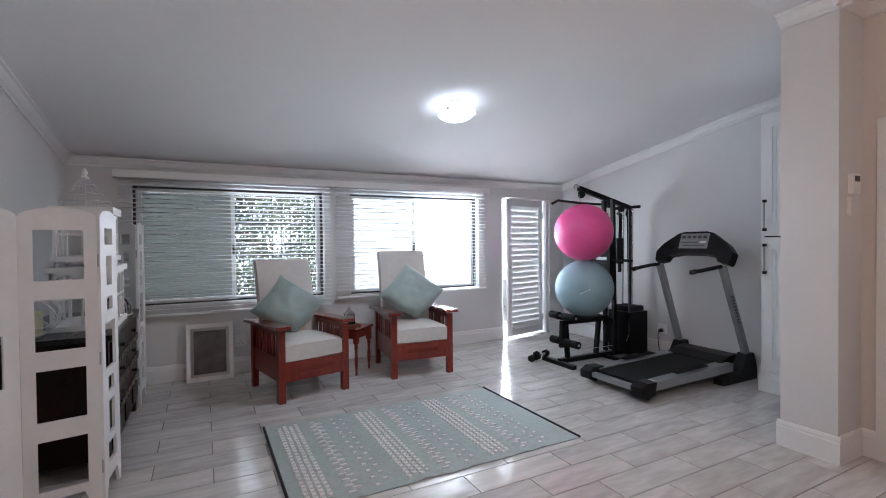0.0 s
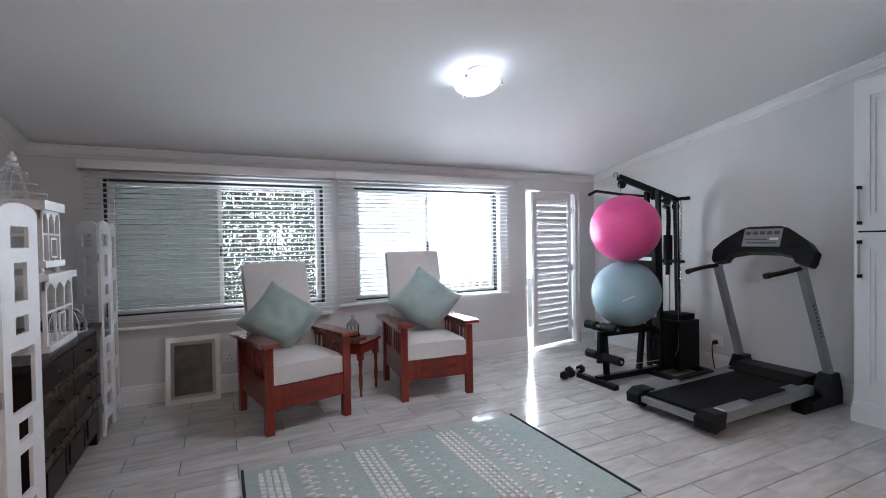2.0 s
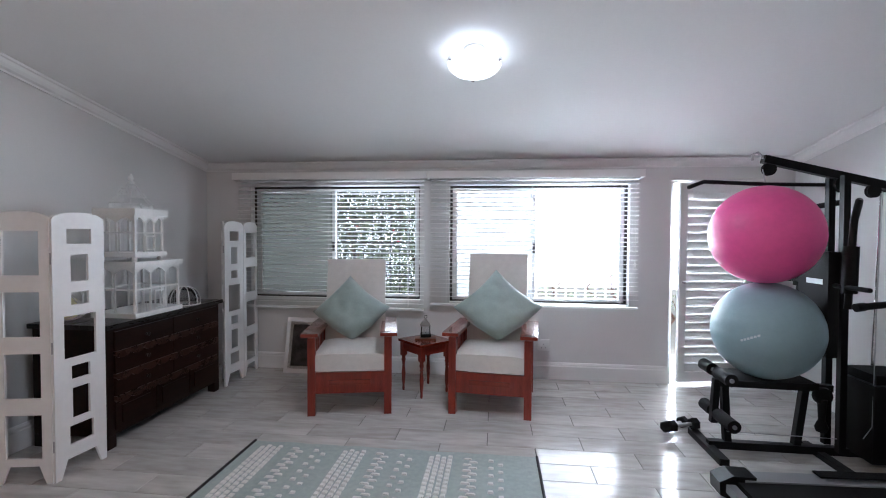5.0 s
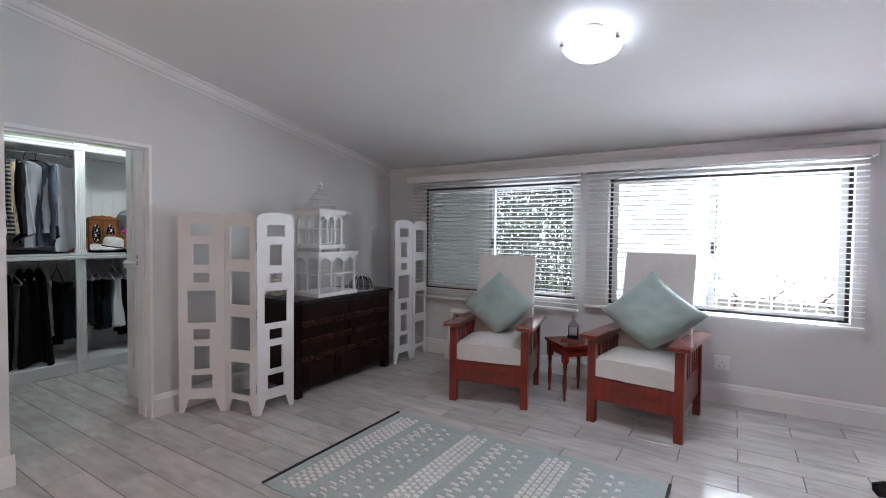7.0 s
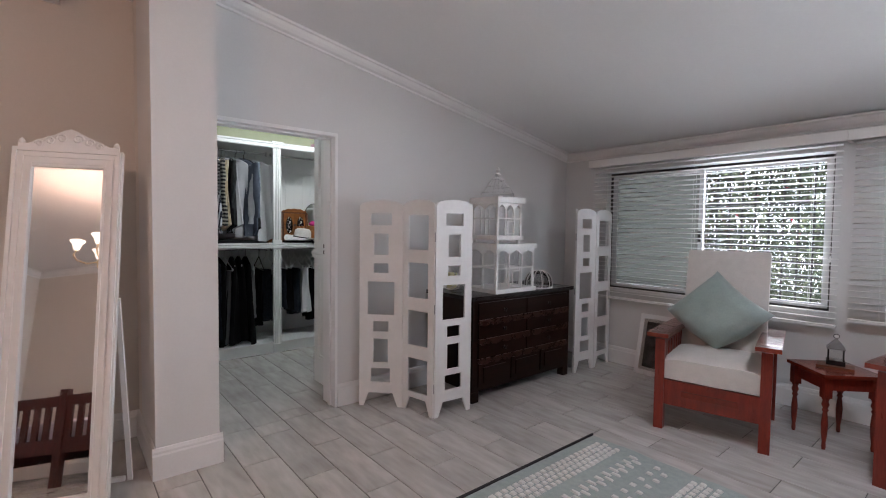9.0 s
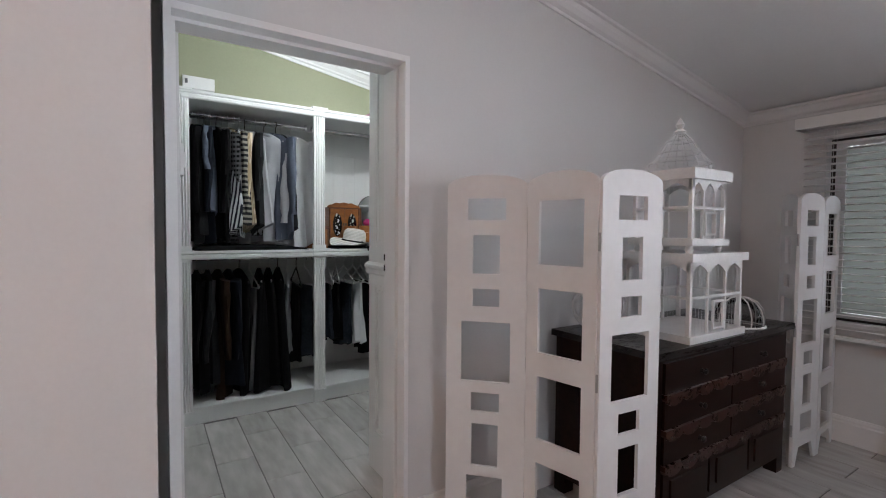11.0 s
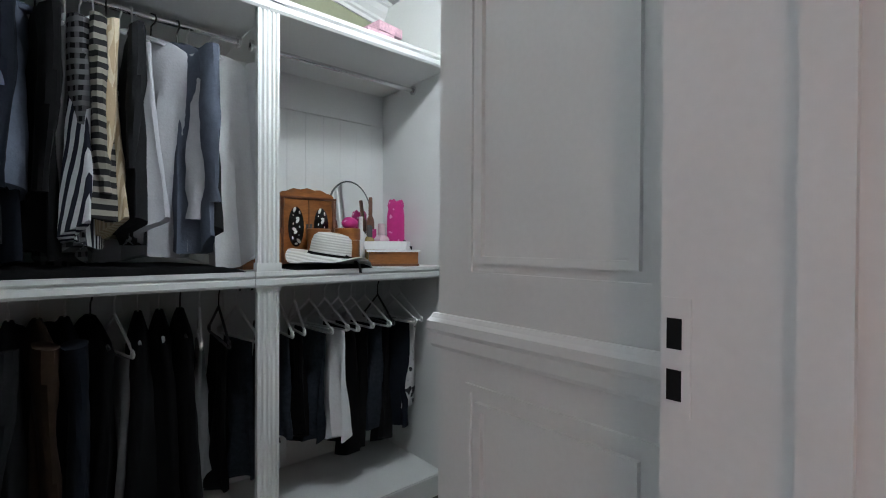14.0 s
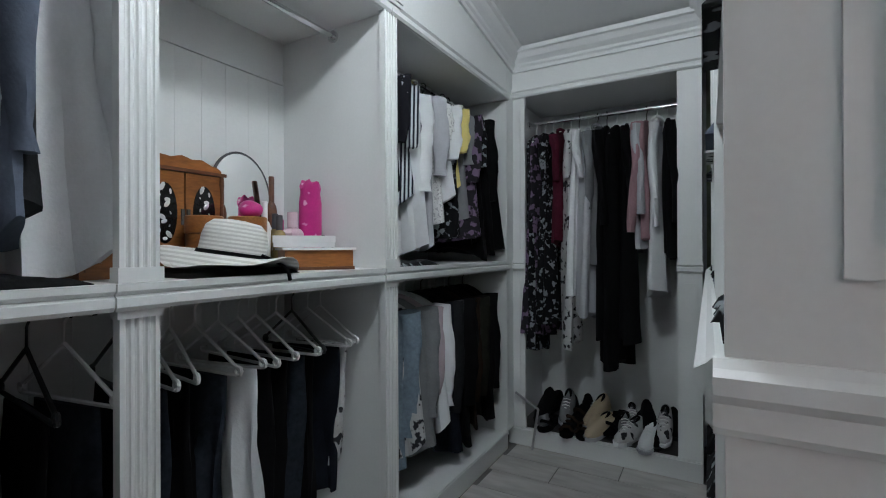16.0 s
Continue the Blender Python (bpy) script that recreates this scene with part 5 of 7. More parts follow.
# ---- exercise balls ----
def ball(x, y, z, r, mat, label):
    b = thing("exercise_ball", label, "exercise ball", pose(x, y, z), group="exercise balls")
    bm = bm_new()
    bmesh.ops.create_uvsphere(bm, u_segments=64, v_segments=40, radius=r)
    for v in bm.verts:
        v.co.z *= 0.985
        lat = v.co.z / r
        k = 1 + 0.0016 * math.sin(lat * 60) * (1 if abs(lat) < 0.85 else 0)
        v.co.x *= k
        v.co.y *= k
    part("ball", bm, mat, b, smooth=True)
    return b


BR = 0.333
b1 = ball(4.035, 4.00, 0.878, BR, BLUEBALL, "blue-grey exercise ball resting on the gym seat")
ball(3.985, 3.955, 0.878 + 0.654, BR, PINKBALL, "bright pink exercise ball stacked on a blue one")
bm = bm_new()
dirn = Vector((1.9 - 4.035, 0.9 - 4.0, 0)).normalized()
side = Vector((-dirn.y, dirn.x, 0))
for k in range(6):
    c = dirn + side * (-0.20 + 0.058 * k - 0.09) + Vector((0, 0, -0.06 - 0.028 * (5 - k) + 0.10))
    c.normalize()
    t = (Vector((0, 0, 1)).cross(c)).normalized()
    w = c.cross(t).normalized()
    vs = [bm.verts.new((BR + 0.0015) * (c + t * a + w * (b + 0.28 * a)).normalized()) for a, b in ((-0.022, -0.022), (0.022, -0.022), (0.022, 0.022), (-0.022, 0.022))]
    bm.faces.new(vs)
tagged(part("printed_mark", bm, PALEINK, b1, "pale printed mark"), kind="stuff")


def dumbbell(m):
    d = thing("dumbbell", "small dark blue-grey hexagonal dumbbell on the tiles", "dumbbell", m, group="dumbbells")
    for s in (-1, 1):
        bm = bm_new()
        lathe(bm, [(0.036, 0.0), (0.045, 0.008), (0.045, 0.05), (0.036, 0.058)], 6, pose(s * 0.10 - 0.029, 0, 0.039, 0, 90, 0) @ pose(0, 0, 0, 0, 0, 0))
        part("head", bm, FOAM, d)
    bm = bm_new()
    tube(bm, [(-0.08, 0, 0.039), (0.08, 0, 0.039)], 0.014, 12)
    part("handle", bm, STEEL, d, smooth=True)
    return d


dumbbell(pose(3.615, 4.27, 0.046, 0, 0, 20))
dumbbell(pose(3.60, 4.39, 0.0, 0, 0, 35))

# ---- standing mirror by the west pier ----
mi = thing("standing_mirror", "white ornate free-standing mirror leaning on its strut", "mirror", pose(-0.50, 1.104, 0.0, 0, 0, 71))
lean = pose(0, 0, 0, -11, 0, 0)
ML, MR, MT = -0.474, 0.0, 1.845
bm = boxes((ML, ML + 0.085, -0.012, 0.022, 0.02, MT), (MR - 0.085, MR, -0.012, 0.022, 0.02, MT), (ML + 0.085, MR - 0.085, -0.012, 0.022, 0.02, 0.12), (ML + 0.085, MR - 0.085, -0.012, 0.022, MT - 0.10, MT))
fm = part("frame", bm, SCREENWHITE, mi, "white moulded frame", m=lean, bevel=0.004)
bm = bm_new()
for o, w, d in ((0.008, 0.014, 0.024), (0.04, 0.010, 0.020), (0.072, 0.012, 0.018)):
    for r in ((ML + o, ML + o + w, 0.03 + o, MT - o), (MR - o - w, MR - o, 0.03 + o, MT - o), (ML + o + w, MR - o - w, MT - o - w, MT - o), (ML + o + w, MR - o - w, 0.03 + o, 0.03 + o + w)):
        box(bm, r[0], r[1], -d, -0.0115, r[2], r[3])
part("bead_moulding", bm, SCREENWHITE, fm)
part("mirror_glass", boxes((ML + 0.086, MR - 0.086, 0.0, 0.006, 0.121, MT - 0.101)), MIRROR, mi, "silvered mirror glass", m=lean)
bm = bm_new()
cxm = 0.5 * (ML + MR)
crest = [(ML + 0.02, MT), (MR - 0.02, MT), (MR - 0.02, MT + 0.028), (MR - 0.06, MT + 0.022), (MR - 0.10, MT + 0.045), (cxm + 0.07, MT + 0.075), (cxm + 0.03, MT + 0.10), (cxm, MT + 0.112),
         (cxm - 0.03, MT + 0.10), (cxm - 0.07, MT + 0.075), (ML + 0.10, MT + 0.045), (ML + 0.06, MT + 0.022), (ML + 0.02, MT + 0.028)]
prism(bm, crest, 0.018, pose(0, -0.004, 0))
cr = part("crest", bm, SCREENWHITE, mi, "carved white crest", m=lean, bevel=0.003)
bm = bm_new()
for s in (-1, 1):
    for k, (x, z, r) in enumerate(((0.035, 0.055, 0.026), (0.085, 0.04, 0.022), (0.13, 0.024, 0.018))):
        tube(bm, [(cxm + s * (x + r * (1 - 0.06 * i) * math.cos(i * 0.6)), -0.008, MT + z + r * (1 - 0.06 * i) * math.sin(i * 0.6)) for i in range(12)], 0.006, 6)
    lathe(bm, [(0, 0), (0.013, 0.004), (0.014, 0.016), (0.006, 0.03), (0, 0.034)], 10, pose(cxm + s * 0.205, 0.005, MT + 0.02))
tagged(part("carving", bm, SCREENWHITE, cr, smooth=True), kind="stuff")
bm = bm_new()
bk = 0.30
for x in (ML + 0.05, MR - 0.005):
    top = lean @ Vector((x, 0.025, 1.06))
    tube(bm, [top, (x + (0.02 if x > -0.2 else -0.02), bk + 0.02, 0.016)], 0.016, 4)
tube(bm, [(ML + 0.05, bk, 0.035), (MR - 0.005, bk, 0.035)], 0.016, 4)
part("strut", bm, SCREENWHITE, mi, "hinged rear strut")

# ---- bedroom things ----
ac = thing("air_conditioner", "white wall-mounted split air conditioner", "air conditioner")
part("body", boxes((-1.449, -1.24, 0.10, 0.965, 2.74, 2.94)), TRIM, ac, bevel=0.02)
part("air_slot", boxes((-1.245, -1.2385, 0.16, 0.90, 2.775, 2.80)), INK, ac)

ch = thing("chandelier", "brass scroll-arm chandelier with lit glass bell shades", "chandelier", pose(1.38, -0.38, 0))
bm = bm_new()
lathe(bm, [(0.0, 2.02), (0.02, 2.03), (0.035, 2.06), (0.02, 2.10), (0.03, 2.16), (0.016, 2.24), (0.012, 2.42), (0.008, 2.92), (0.05, 2.93), (0.055, 2.959), (0, 2.959)], 16)
BRASS = material("pale_brass", (0.60, 0.48, 0.32), 0.3, 0.8, grain=0.08)
part("stem", bm, BRASS, ch, smooth=True)
for k in range(5):
    a = 2 * math.pi * k / 5 + 0.35
    c, s = math.cos(a), math.sin(a)
    bm = bm_new()
    arm = [(0.02, 2.10), (0.08, 2.04), (0.16, 2.02), (0.24, 2.05), (0.27, 2.10), (0.25, 2.15)]
    tube(bm, [(r * c, r * s, z) for r, z in arm], 0.008, 8)
    part("arm", bm, BRASS, ch, smooth=True)
    bm = bm_new()
    lathe(bm, [(0.02, 2.15), (0.03, 2.18), (0.042, 2.215), (0.065, 2.245), (0.06, 2.247), (0.036, 2.215), (0.0, 2.17)], 18, pose(0.25 * c, 0.25 * s, 0))
    sh = part("shade", bm, SHADEGLASS, ch, "lit white glass bell", smooth=True)
    sh.visible_shadow = False

REDDARK = material("dark_red_wood", (0.075, 0.012, 0.011), 0.3, grain=0.3, scale=5, stretch=(5, 5, 1), coat=0.3)
bed = thing("bed", "dark red wooden slatted bed, its bedding tinted for window light", "bed")
BX = 1.80
part("foot_rail", boxes((BX, BX + 0.05, -1.95, -0.25, 0.74, 0.84)), REDDARK, bed, bevel=0.008)
part("lower_rail", boxes((BX, BX + 0.05, -1.95, -0.25, 0.30, 0.44)), REDDARK, bed, bevel=0.006)
slat = mesh_of("slat", boxes((0.01, 0.035, -0.028, 0.028, 0.44, 0.74)), REDDARK)
for k in range(15):
    piece("slat", slat, bed, pose(BX, -1.85 + 0.107 * k, 0))
for y in (-1.98, -0.22, -0.95):
    part("post", boxes((BX - 0.012, BX + 0.062, y - 0.035, y + 0.035, 0, 0.90)), REDDARK, bed, bevel=0.01)
part("side_board", boxes((BX + 0.05, 3.85, -0.28, -0.24, 0.20, 0.42)), REDDARK, bed)
part("side_board", boxes((BX + 0.05, 3.85, -1.96, -1.92, 0.20, 0.42)), REDDARK, bed)
part("headboard", boxes((3.85, 3.91, -1.98, -0.22, 0.0, 1.15)), REDDARK, bed, bevel=0.01)
# Added bedding; its pale lavender stands in for bright windows beyond the slats.
bm = cushion_mesh(1.9, 1.58, 0.30, 0.02)
part("mattress", bm, material("window_light_bedding", (0.62, 0.60, 0.70), 0.9, grain=0.08, scale=8, bump=0.2), bed, "added bedding, tinted lavender for window light between the slats", smooth=True, m=pose(2.89, -1.10, 0.47))


# ---- closet fittings ----
FX, BX0 = -2.985, -3.60           # front and back of the west units
SH, TOPZ = 1.24, 2.30             # middle shelf and top board


def fluted(length, width, depth):
    """A fluted flat pilaster, standing on z = 0, face towards -y."""
    out = [(-0.5 * width, depth), (-0.5 * width, 0)]
    n = 4
    for k in range(n):
        c = -0.5 * width + width * (k + 0.9) / (n + 0.8)
        g = 0.30 * width / n
        out += [(c - g, 0), (c - 0.6 * g, 0.005), (c, 0.0075), (c + 0.6 * g, 0.005), (c + g, 0)]
    out += [(0.5 * width, 0), (0.5 * width, depth)]
    bm = bm_new()
    prism(bm, [(x, y) for x, y in out], length, pose(0, 0, 0, 90, 0, 0) @ pose(0, -0.0, 0))
    for v in bm.verts:
        v.co.y = -v.co.y
    return bm


def pilaster(parent, m, z0, z1, width=0.095):
    h0, h1 = z0 + (0.10 if z0 < 0.1 else 0.035), z1 - (0.05 if z1 > 2 else 0.02)
    base = part("pilaster", fluted(h1 - h0, width, 0.03), CARCASS, parent, "white fluted pilaster", m=m @ pose(0, 0, h0))
    w = 0.5 * width + 0.006
    part("pilaster_base", boxes((-w, w, -0.008, 0.03, 0, h0 - z0)), CARCASS, base, bevel=0.003, m=pose(0, 0, z0 - h0))
    if z1 < 2:
        part("head_block", boxes((-w, w, -0.004, 0.03, 0, z1 - h1)), CARCASS, base, m=pose(0, 0, h1 - h0))
        return
    bm = boxes((-w, w, -0.008, 0.03, 0, 0.015), (-w - 0.006, w + 0.006, -0.016, 0.03, 0.017, 0.032), (-w - 0.012, w + 0.012, -0.022, 0.03, 0.034, z1 - h1))
    part("capital", bm, CARCASS, base, bevel=0.003, m=pose(0, 0, h1 - h0))


def rail(parent, a, b, r=0.0125):
    bm = bm_new()
    tube(bm, [a, b], r, 12)
    o = part("hanging_rail", bm, CHROME, parent, "chrome hanging rail", smooth=True)
    for p, q in ((a, b), (b, a)):
        bm = bm_new()
        d = (Vector(q) - Vector(p)).normalized()
        tube(bm, [Vector(p), Vector(p) + 0.012 * d], 0.026, 14)
        part("flange", bm, CHROME, o)


MOULD = [(0, 0.0), (0.012, 0.0), (0.020, 0.010), (0.020, 0.030), (0.012, 0.036), (0.022, 0.046), (0.022, 0.062), (0, 0.062)]


def west_unit(y0, y1, label, fascia, sides):
    u = thing("wardrobe_unit", label, "wardrobe unit", group="white closet units")
    a, b = y0 + 0.001, y1 - 0.001
    part("back_panel", boxes((BX0 - 0.015, BX0, a, b, 0.10, TOPZ + 0.04)), CARCASS, u)
    bm = bm_new()
    n = int((b - a) / 0.105)
    for k in range(n):
        box(bm, BX0 - 0.001, BX0 + 0.006, a + (b - a) * k / n + 0.0005, a + (b - a) * (k + 1) / n - 0.0005, 0.14, 2.10)
    box(bm, BX0 - 0.001, BX0 + 0.010, a, b, 2.103, 2.12)
    tagged(part("tongue_board", bm, CARCASS, u, "grooved white boards"), kind="stuff")
    for y in sides:
        part("side_panel", boxes((BX0, FX + 0.002, y, y + 0.02, 0.10, TOPZ)), CARCASS, u)
    part("floor_board", boxes((BX0, FX, a, b, 0.09, 0.115)), CARCASS, u)
    part("shelf", boxes((BX0, FX - 0.002, a + 0.021, b - 0.021, SH - 0.035, SH)), CARCASS, u, "white middle shelf")
    bm = bm_new()
    run_of(bm, MOULD, (FX, a, SH - 0.060), (FX, b, SH - 0.060), (1, 0, 0))
    part("shelf_moulding", bm, CARCASS, u)
    part("top_board", boxes((BX0, FX - 0.002, a, b, TOPZ + 0.001, TOPZ + 0.04)), CARCASS, u)
    bm = bm_new()
    run_of(bm, MOULD, (FX, a, TOPZ), (FX, b, TOPZ), (1, 0, 0))
    part("top_moulding", bm, CARCASS, u)
    bm = bm_new()
    box(bm, FX - 0.03, FX, a, b, 0, 0.118)
    box(bm, FX, FX + 0.006, a, b, 0.095, 0.113)
    part("plinth", bm, CARCASS, u, bevel=0.002)
    rail(u, (-3.27, a + 0.021, 2.262), (-3.27, b - 0.021, 2.262))
    rail(u, (-3.27, a + 0.021, 1.165), (-3.27, b - 0.021, 1.165))
    if fascia:
        bm = bm_new()
        prism(bm, [(a, TOPZ + 0.065), (b, TOPZ + 0.065), (b, closet_z(b) - 0.001), (a, closet_z(a) - 0.001)], 0.02, pose(FX - 0.001, 0, 0, 0, 0, 90))
        part("fascia", bm, CARCASS, u, "white fascia up to the ceiling")
    return u


P = (1.856, 2.817, 3.797, 5.10)
u1 = west_unit(P[0], P[1], "white open wardrobe unit packed with hanging clothes", False, (P[0] + 0.001,))
u2 = west_unit(P[1], P[2], "white wardrobe unit with vanity things on its shelf", False, (P[2] - 0.021,))
u3 = west_unit(P[2], P[3], "white wardrobe unit with shirts above and jackets below", True, (P[2] + 0.001, P[3] - 0.021))
for u, y in ((u1, P[0] + 0.002), (u2, P[1]), (u3, P[2])):
    m = pose(FX + 0.012, y, 0, 0, 0, 90)
    pilaster(u, m, SH + 0.003, TOPZ + 0.072, 0.088)
    pilaster(u, m, 0.0, SH - 0.058, 0.088)
    bm = bm_new()
    run_of(bm, MOULD, (FX + 0.008, y - 0.056, SH - 0.060), (FX + 0.008, y + 0.056, SH - 0.060), (1, 0, 0))
    part("shelf_band", bm, CARCASS, u)
part("corner_post", boxes((FX - 0.03, FX + 0.004, 5.085, 5.198, 0.119, 2.33), (FX - 0.03, FX - 0.001, 5.101, 5.198, 2.33, 2.64)), CARCASS, u3, "white corner post")
# divider above unit two, where the fascia begins
part("return_panel", boxes((BX0, FX - 0.022, P[2] - 0.018, P[2], TOPZ + 0.041, 2.85)), CARCASS, u3)

# end unit across the north end
EY, EX0, EX1 = 5.20, -2.985, -1.86
eu = thing("wardrobe_unit", "white full-height wardrobe unit with long dresses over shoes", "wardrobe unit", group="white closet units")
part("back_panel", boxes((EX0 - 0.06, EX1 + 0.02, 5.765, 5.78, 0.0, 2.5)), CARCASS, eu)
part("side_panel", boxes((EX0 + 0.001, EX0 + 0.02, EY + 0.03, 5.765, 0.0, 2.34)), CARCASS, eu)
part("side_panel", boxes((EX1 - 0.02, EX1, EY + 0.03, 5.765, 0.0, 2.34)), CARCASS, eu)
# The shade around the shoes is put into this board's near-black colour.
part("floor_board", boxes((EX0 + 0.02, EX1 - 0.02, EY + 0.03, 5.765, 0.09, 0.115)), material("shaded_board", (0.03, 0.028, 0.027), 0.6, grain=0.2), eu, "floor board coloured dark for the shade under the dresses")
part("top_board", boxes((EX0, EX1, EY + 0.03, 5.765, 2.345, 2.375)), CARCASS, eu)
for x0, x1 in ((EX0 - 0.03, EX0 + 0.085), (EX1 - 0.125, EX1)):
    o = part("stile", boxes((x0, x1, EY, EY + 0.03, 0.118, 2.34)), CARCASS, eu, bevel=0.003)
    bm = bm_new()
    run_of(bm, MOULD, (x0 - 0.003, EY, SH - 0.06), (x1 + 0.003, EY, SH - 0.06), (0, -1, 0))
    part("band", bm, CARCASS, o)
    part("bead", boxes((x0 + 0.03, x1 - 0.03, EY - 0.006, EY, 0.25, SH - 0.12)), CARCASS, o, bevel=0.003)
    part("bead", boxes((x0 + 0.03, x1 - 0.03, EY - 0.006, EY, SH + 0.08, 2.25)), CARCASS, o, bevel=0.003)
bm = boxes((EX0 - 0.03, EX1, EY - 0.004, EY + 0.03, 0, 0.115), (EX0 - 0.03, EX1, EY - 0.012, EY - 0.004, 0.092, 0.11))
part("plinth", bm, CARCASS, eu, bevel=0.002)
bm = boxes((EX0 - 0.03, EX1, EY, EY + 0.03, 2.341, 2.62))
run_of(bm, MOULD, (EX0 - 0.03, EY, 2.335), (EX1, EY, 2.335), (0, -1, 0))
part("fascia", bm, CARCASS, eu)
rail(eu, (EX0 + 0.021, 5.46, 2.215), (EX1 - 0.021, 5.46, 2.215))

# east run of units, seen end-on, and its panelled end by the doorway
ex = thing("wardrobe_unit", "white panelled end of a wardrobe run beside the door", "wardrobe unit", group="white closet units")
EF, PY = -1.818, 2.745
part("end_panel", boxes((EF, -1.302, PY, PY + 0.025, 0, 2.95)), CARCASS, ex, "white painted end panel")
bm = bm_new()
for z0, z1 in ((1.29, 2.55), (0.22, 1.09)):
    for o, d in ((0.0, 0.006), (0.03, 0.010)):
        x0, x1 = EF + 0.085 + o, -1.36 - o
        w = 0.014
        for r in ((x0, x1, z0 + o, z0 + o + w), (x0, x1, z1 - o - w, z1 - o), (x0, x0 + w, z0 + o + w, z1 - o - w), (x1 - w, x1, z0 + o + w, z1 - o - w)):
            box(bm, r[0], r[1], PY - d, PY, r[2], r[3])
part("panel_moulding", bm, CARCASS, ex, bevel=0.002)
bm = bm_new()
DADO = [(0, 0.0), (0.010, 0.0), (0.016, 0.008), (0.016, 0.030), (0.026, 0.040), (0.026, 0.056), (0.016, 0.062), (0.008, 0.07), (0, 0.07)]
run_of(bm, DADO, (EF - 0.010, PY, 1.145), (-1.302, PY, 1.145), (0, -1, 0))
run_of(bm, DADO, (EF, PY, 1.145), (EF, 5.19, 1.145), (-1, 0, 0))
part("dado_moulding", bm, CARCASS, ex, "white dado moulding")
for z in (0.30, 0.62, 1.16, 1.62, 2.10):
    part("shelf", boxes((EF + 0.004, -1.32, PY + 0.026, 5.19, z, z + 0.025)), CARCASS, ex)
for y in (3.55, 4.36, 5.14):
    part("upright", boxes((EF, -1.32, y, y + 0.045, 0, 2.40)), CARCASS, ex)
part("fascia", boxes((EF, EF + 0.02, PY + 0.026, 5.19, 2.40, 2.66)), CARCASS, ex)
part("plinth", boxes((EF, EF + 0.02, PY + 0.026, 5.19, 0, 0.11)), CARCASS, ex)

# south unit beside the doorway
su = thing("wardrobe_unit", "white wardrobe unit holding dark coats", "wardrobe unit", group="white closet units")
SY = 1.765
part("stile", boxes((-1.91, -1.655, SY - 0.03, SY, 0, 2.62)), CARCASS, su, bevel=0.003)
part("stile", boxes((FX - 0.02, -2.905, SY - 0.03, SY, 0, 2.62)), CARCASS, su, bevel=0.003)
part("corner_filler", boxes((FX - 0.07, FX - 0.005, SY - 0.028, 1.826, 0, 2.62)), CARCASS, su)
part("side_panel", boxes((FX - 0.06, FX - 0.022, 1.356, SY - 0.032, 0, 2.62)), CARCASS, su)
part("shelf", boxes((-2.905, -1.66, 1.36, SY - 0.031, SH - 0.04, SH)), CARCASS, su)
part("top_board", boxes((-2.905, -1.66, 1.36, SY - 0.031, 2.20, 2.24)), CARCASS, su)
part("fascia", boxes((-2.905, -1.91, SY - 0.03, SY, 2.04, 2.62)), CARCASS, su)
part("plinth", boxes((-2.905, -1.91, SY - 0.03, SY, 0, 0.115)), CARCASS, su)
part("back_panel", boxes((-3.0, -1.64, 1.34, 1.355, 0, 2.62)), CARCASS, su)
rail(su, (-2.90, 1.555, 2.12), (-1.67, 1.555, 2.12))
rail(su, (-2.90, 1.555, 1.14), (-1.67, 1.555, 1.14))

# closet cornices
BIG = [(0, 0.002), (0, -0.13), (0.014, -0.13), (0.018, -0.11), (0.03, -0.10), (0.034, -0.085), (0.06, -0.06), (0.078, -0.03), (0.095, -0.024), (0.098, 0.002)]
bm = bm_new()
run_of(bm, BIG, (FX, P[2], closet_z(P[2])), (FX, EY, closet_z(EY)), (1, 0, 0))
run_of(bm, BIG, (FX, EY, closet_z(EY)), (EX1, EY, closet_z(EY)), (0, -1, 0))
run_of(bm, BIG, (EF, PY, closet_z(PY)), (EF, EY, closet_z(EY)), (-1, 0, 0))
run_of(bm, BIG, (-3.62, 1.335, closet_z(1.335)), (-3.62, P[2], closet_z(P[2])), (1, 0, 0))
structure("trim_closet_cornice", bm, TRIM, "white stepped closet cornice", "cornice")
bm = bm_new()
box(bm, EF + 0.001, -1.302, PY + 0.026, EY, 2.66, 3.0)
structure("trim_closet_bulkhead", bm, CARCASS, "white bulkhead over the closet units", "bulkhead")
lampc = thing("downlight", "small white closet ceiling downlight, lit", "downlight", pose(-2.18, 2.98, closet_z(2.98), -tilt, 0, 0))
bm = bm_new()
lathe(bm, [(0.03, -0.004), (0.055, -0.012), (0.06, -0.001)], 20)
part("bezel", bm, TRIM, lampc, smooth=True)

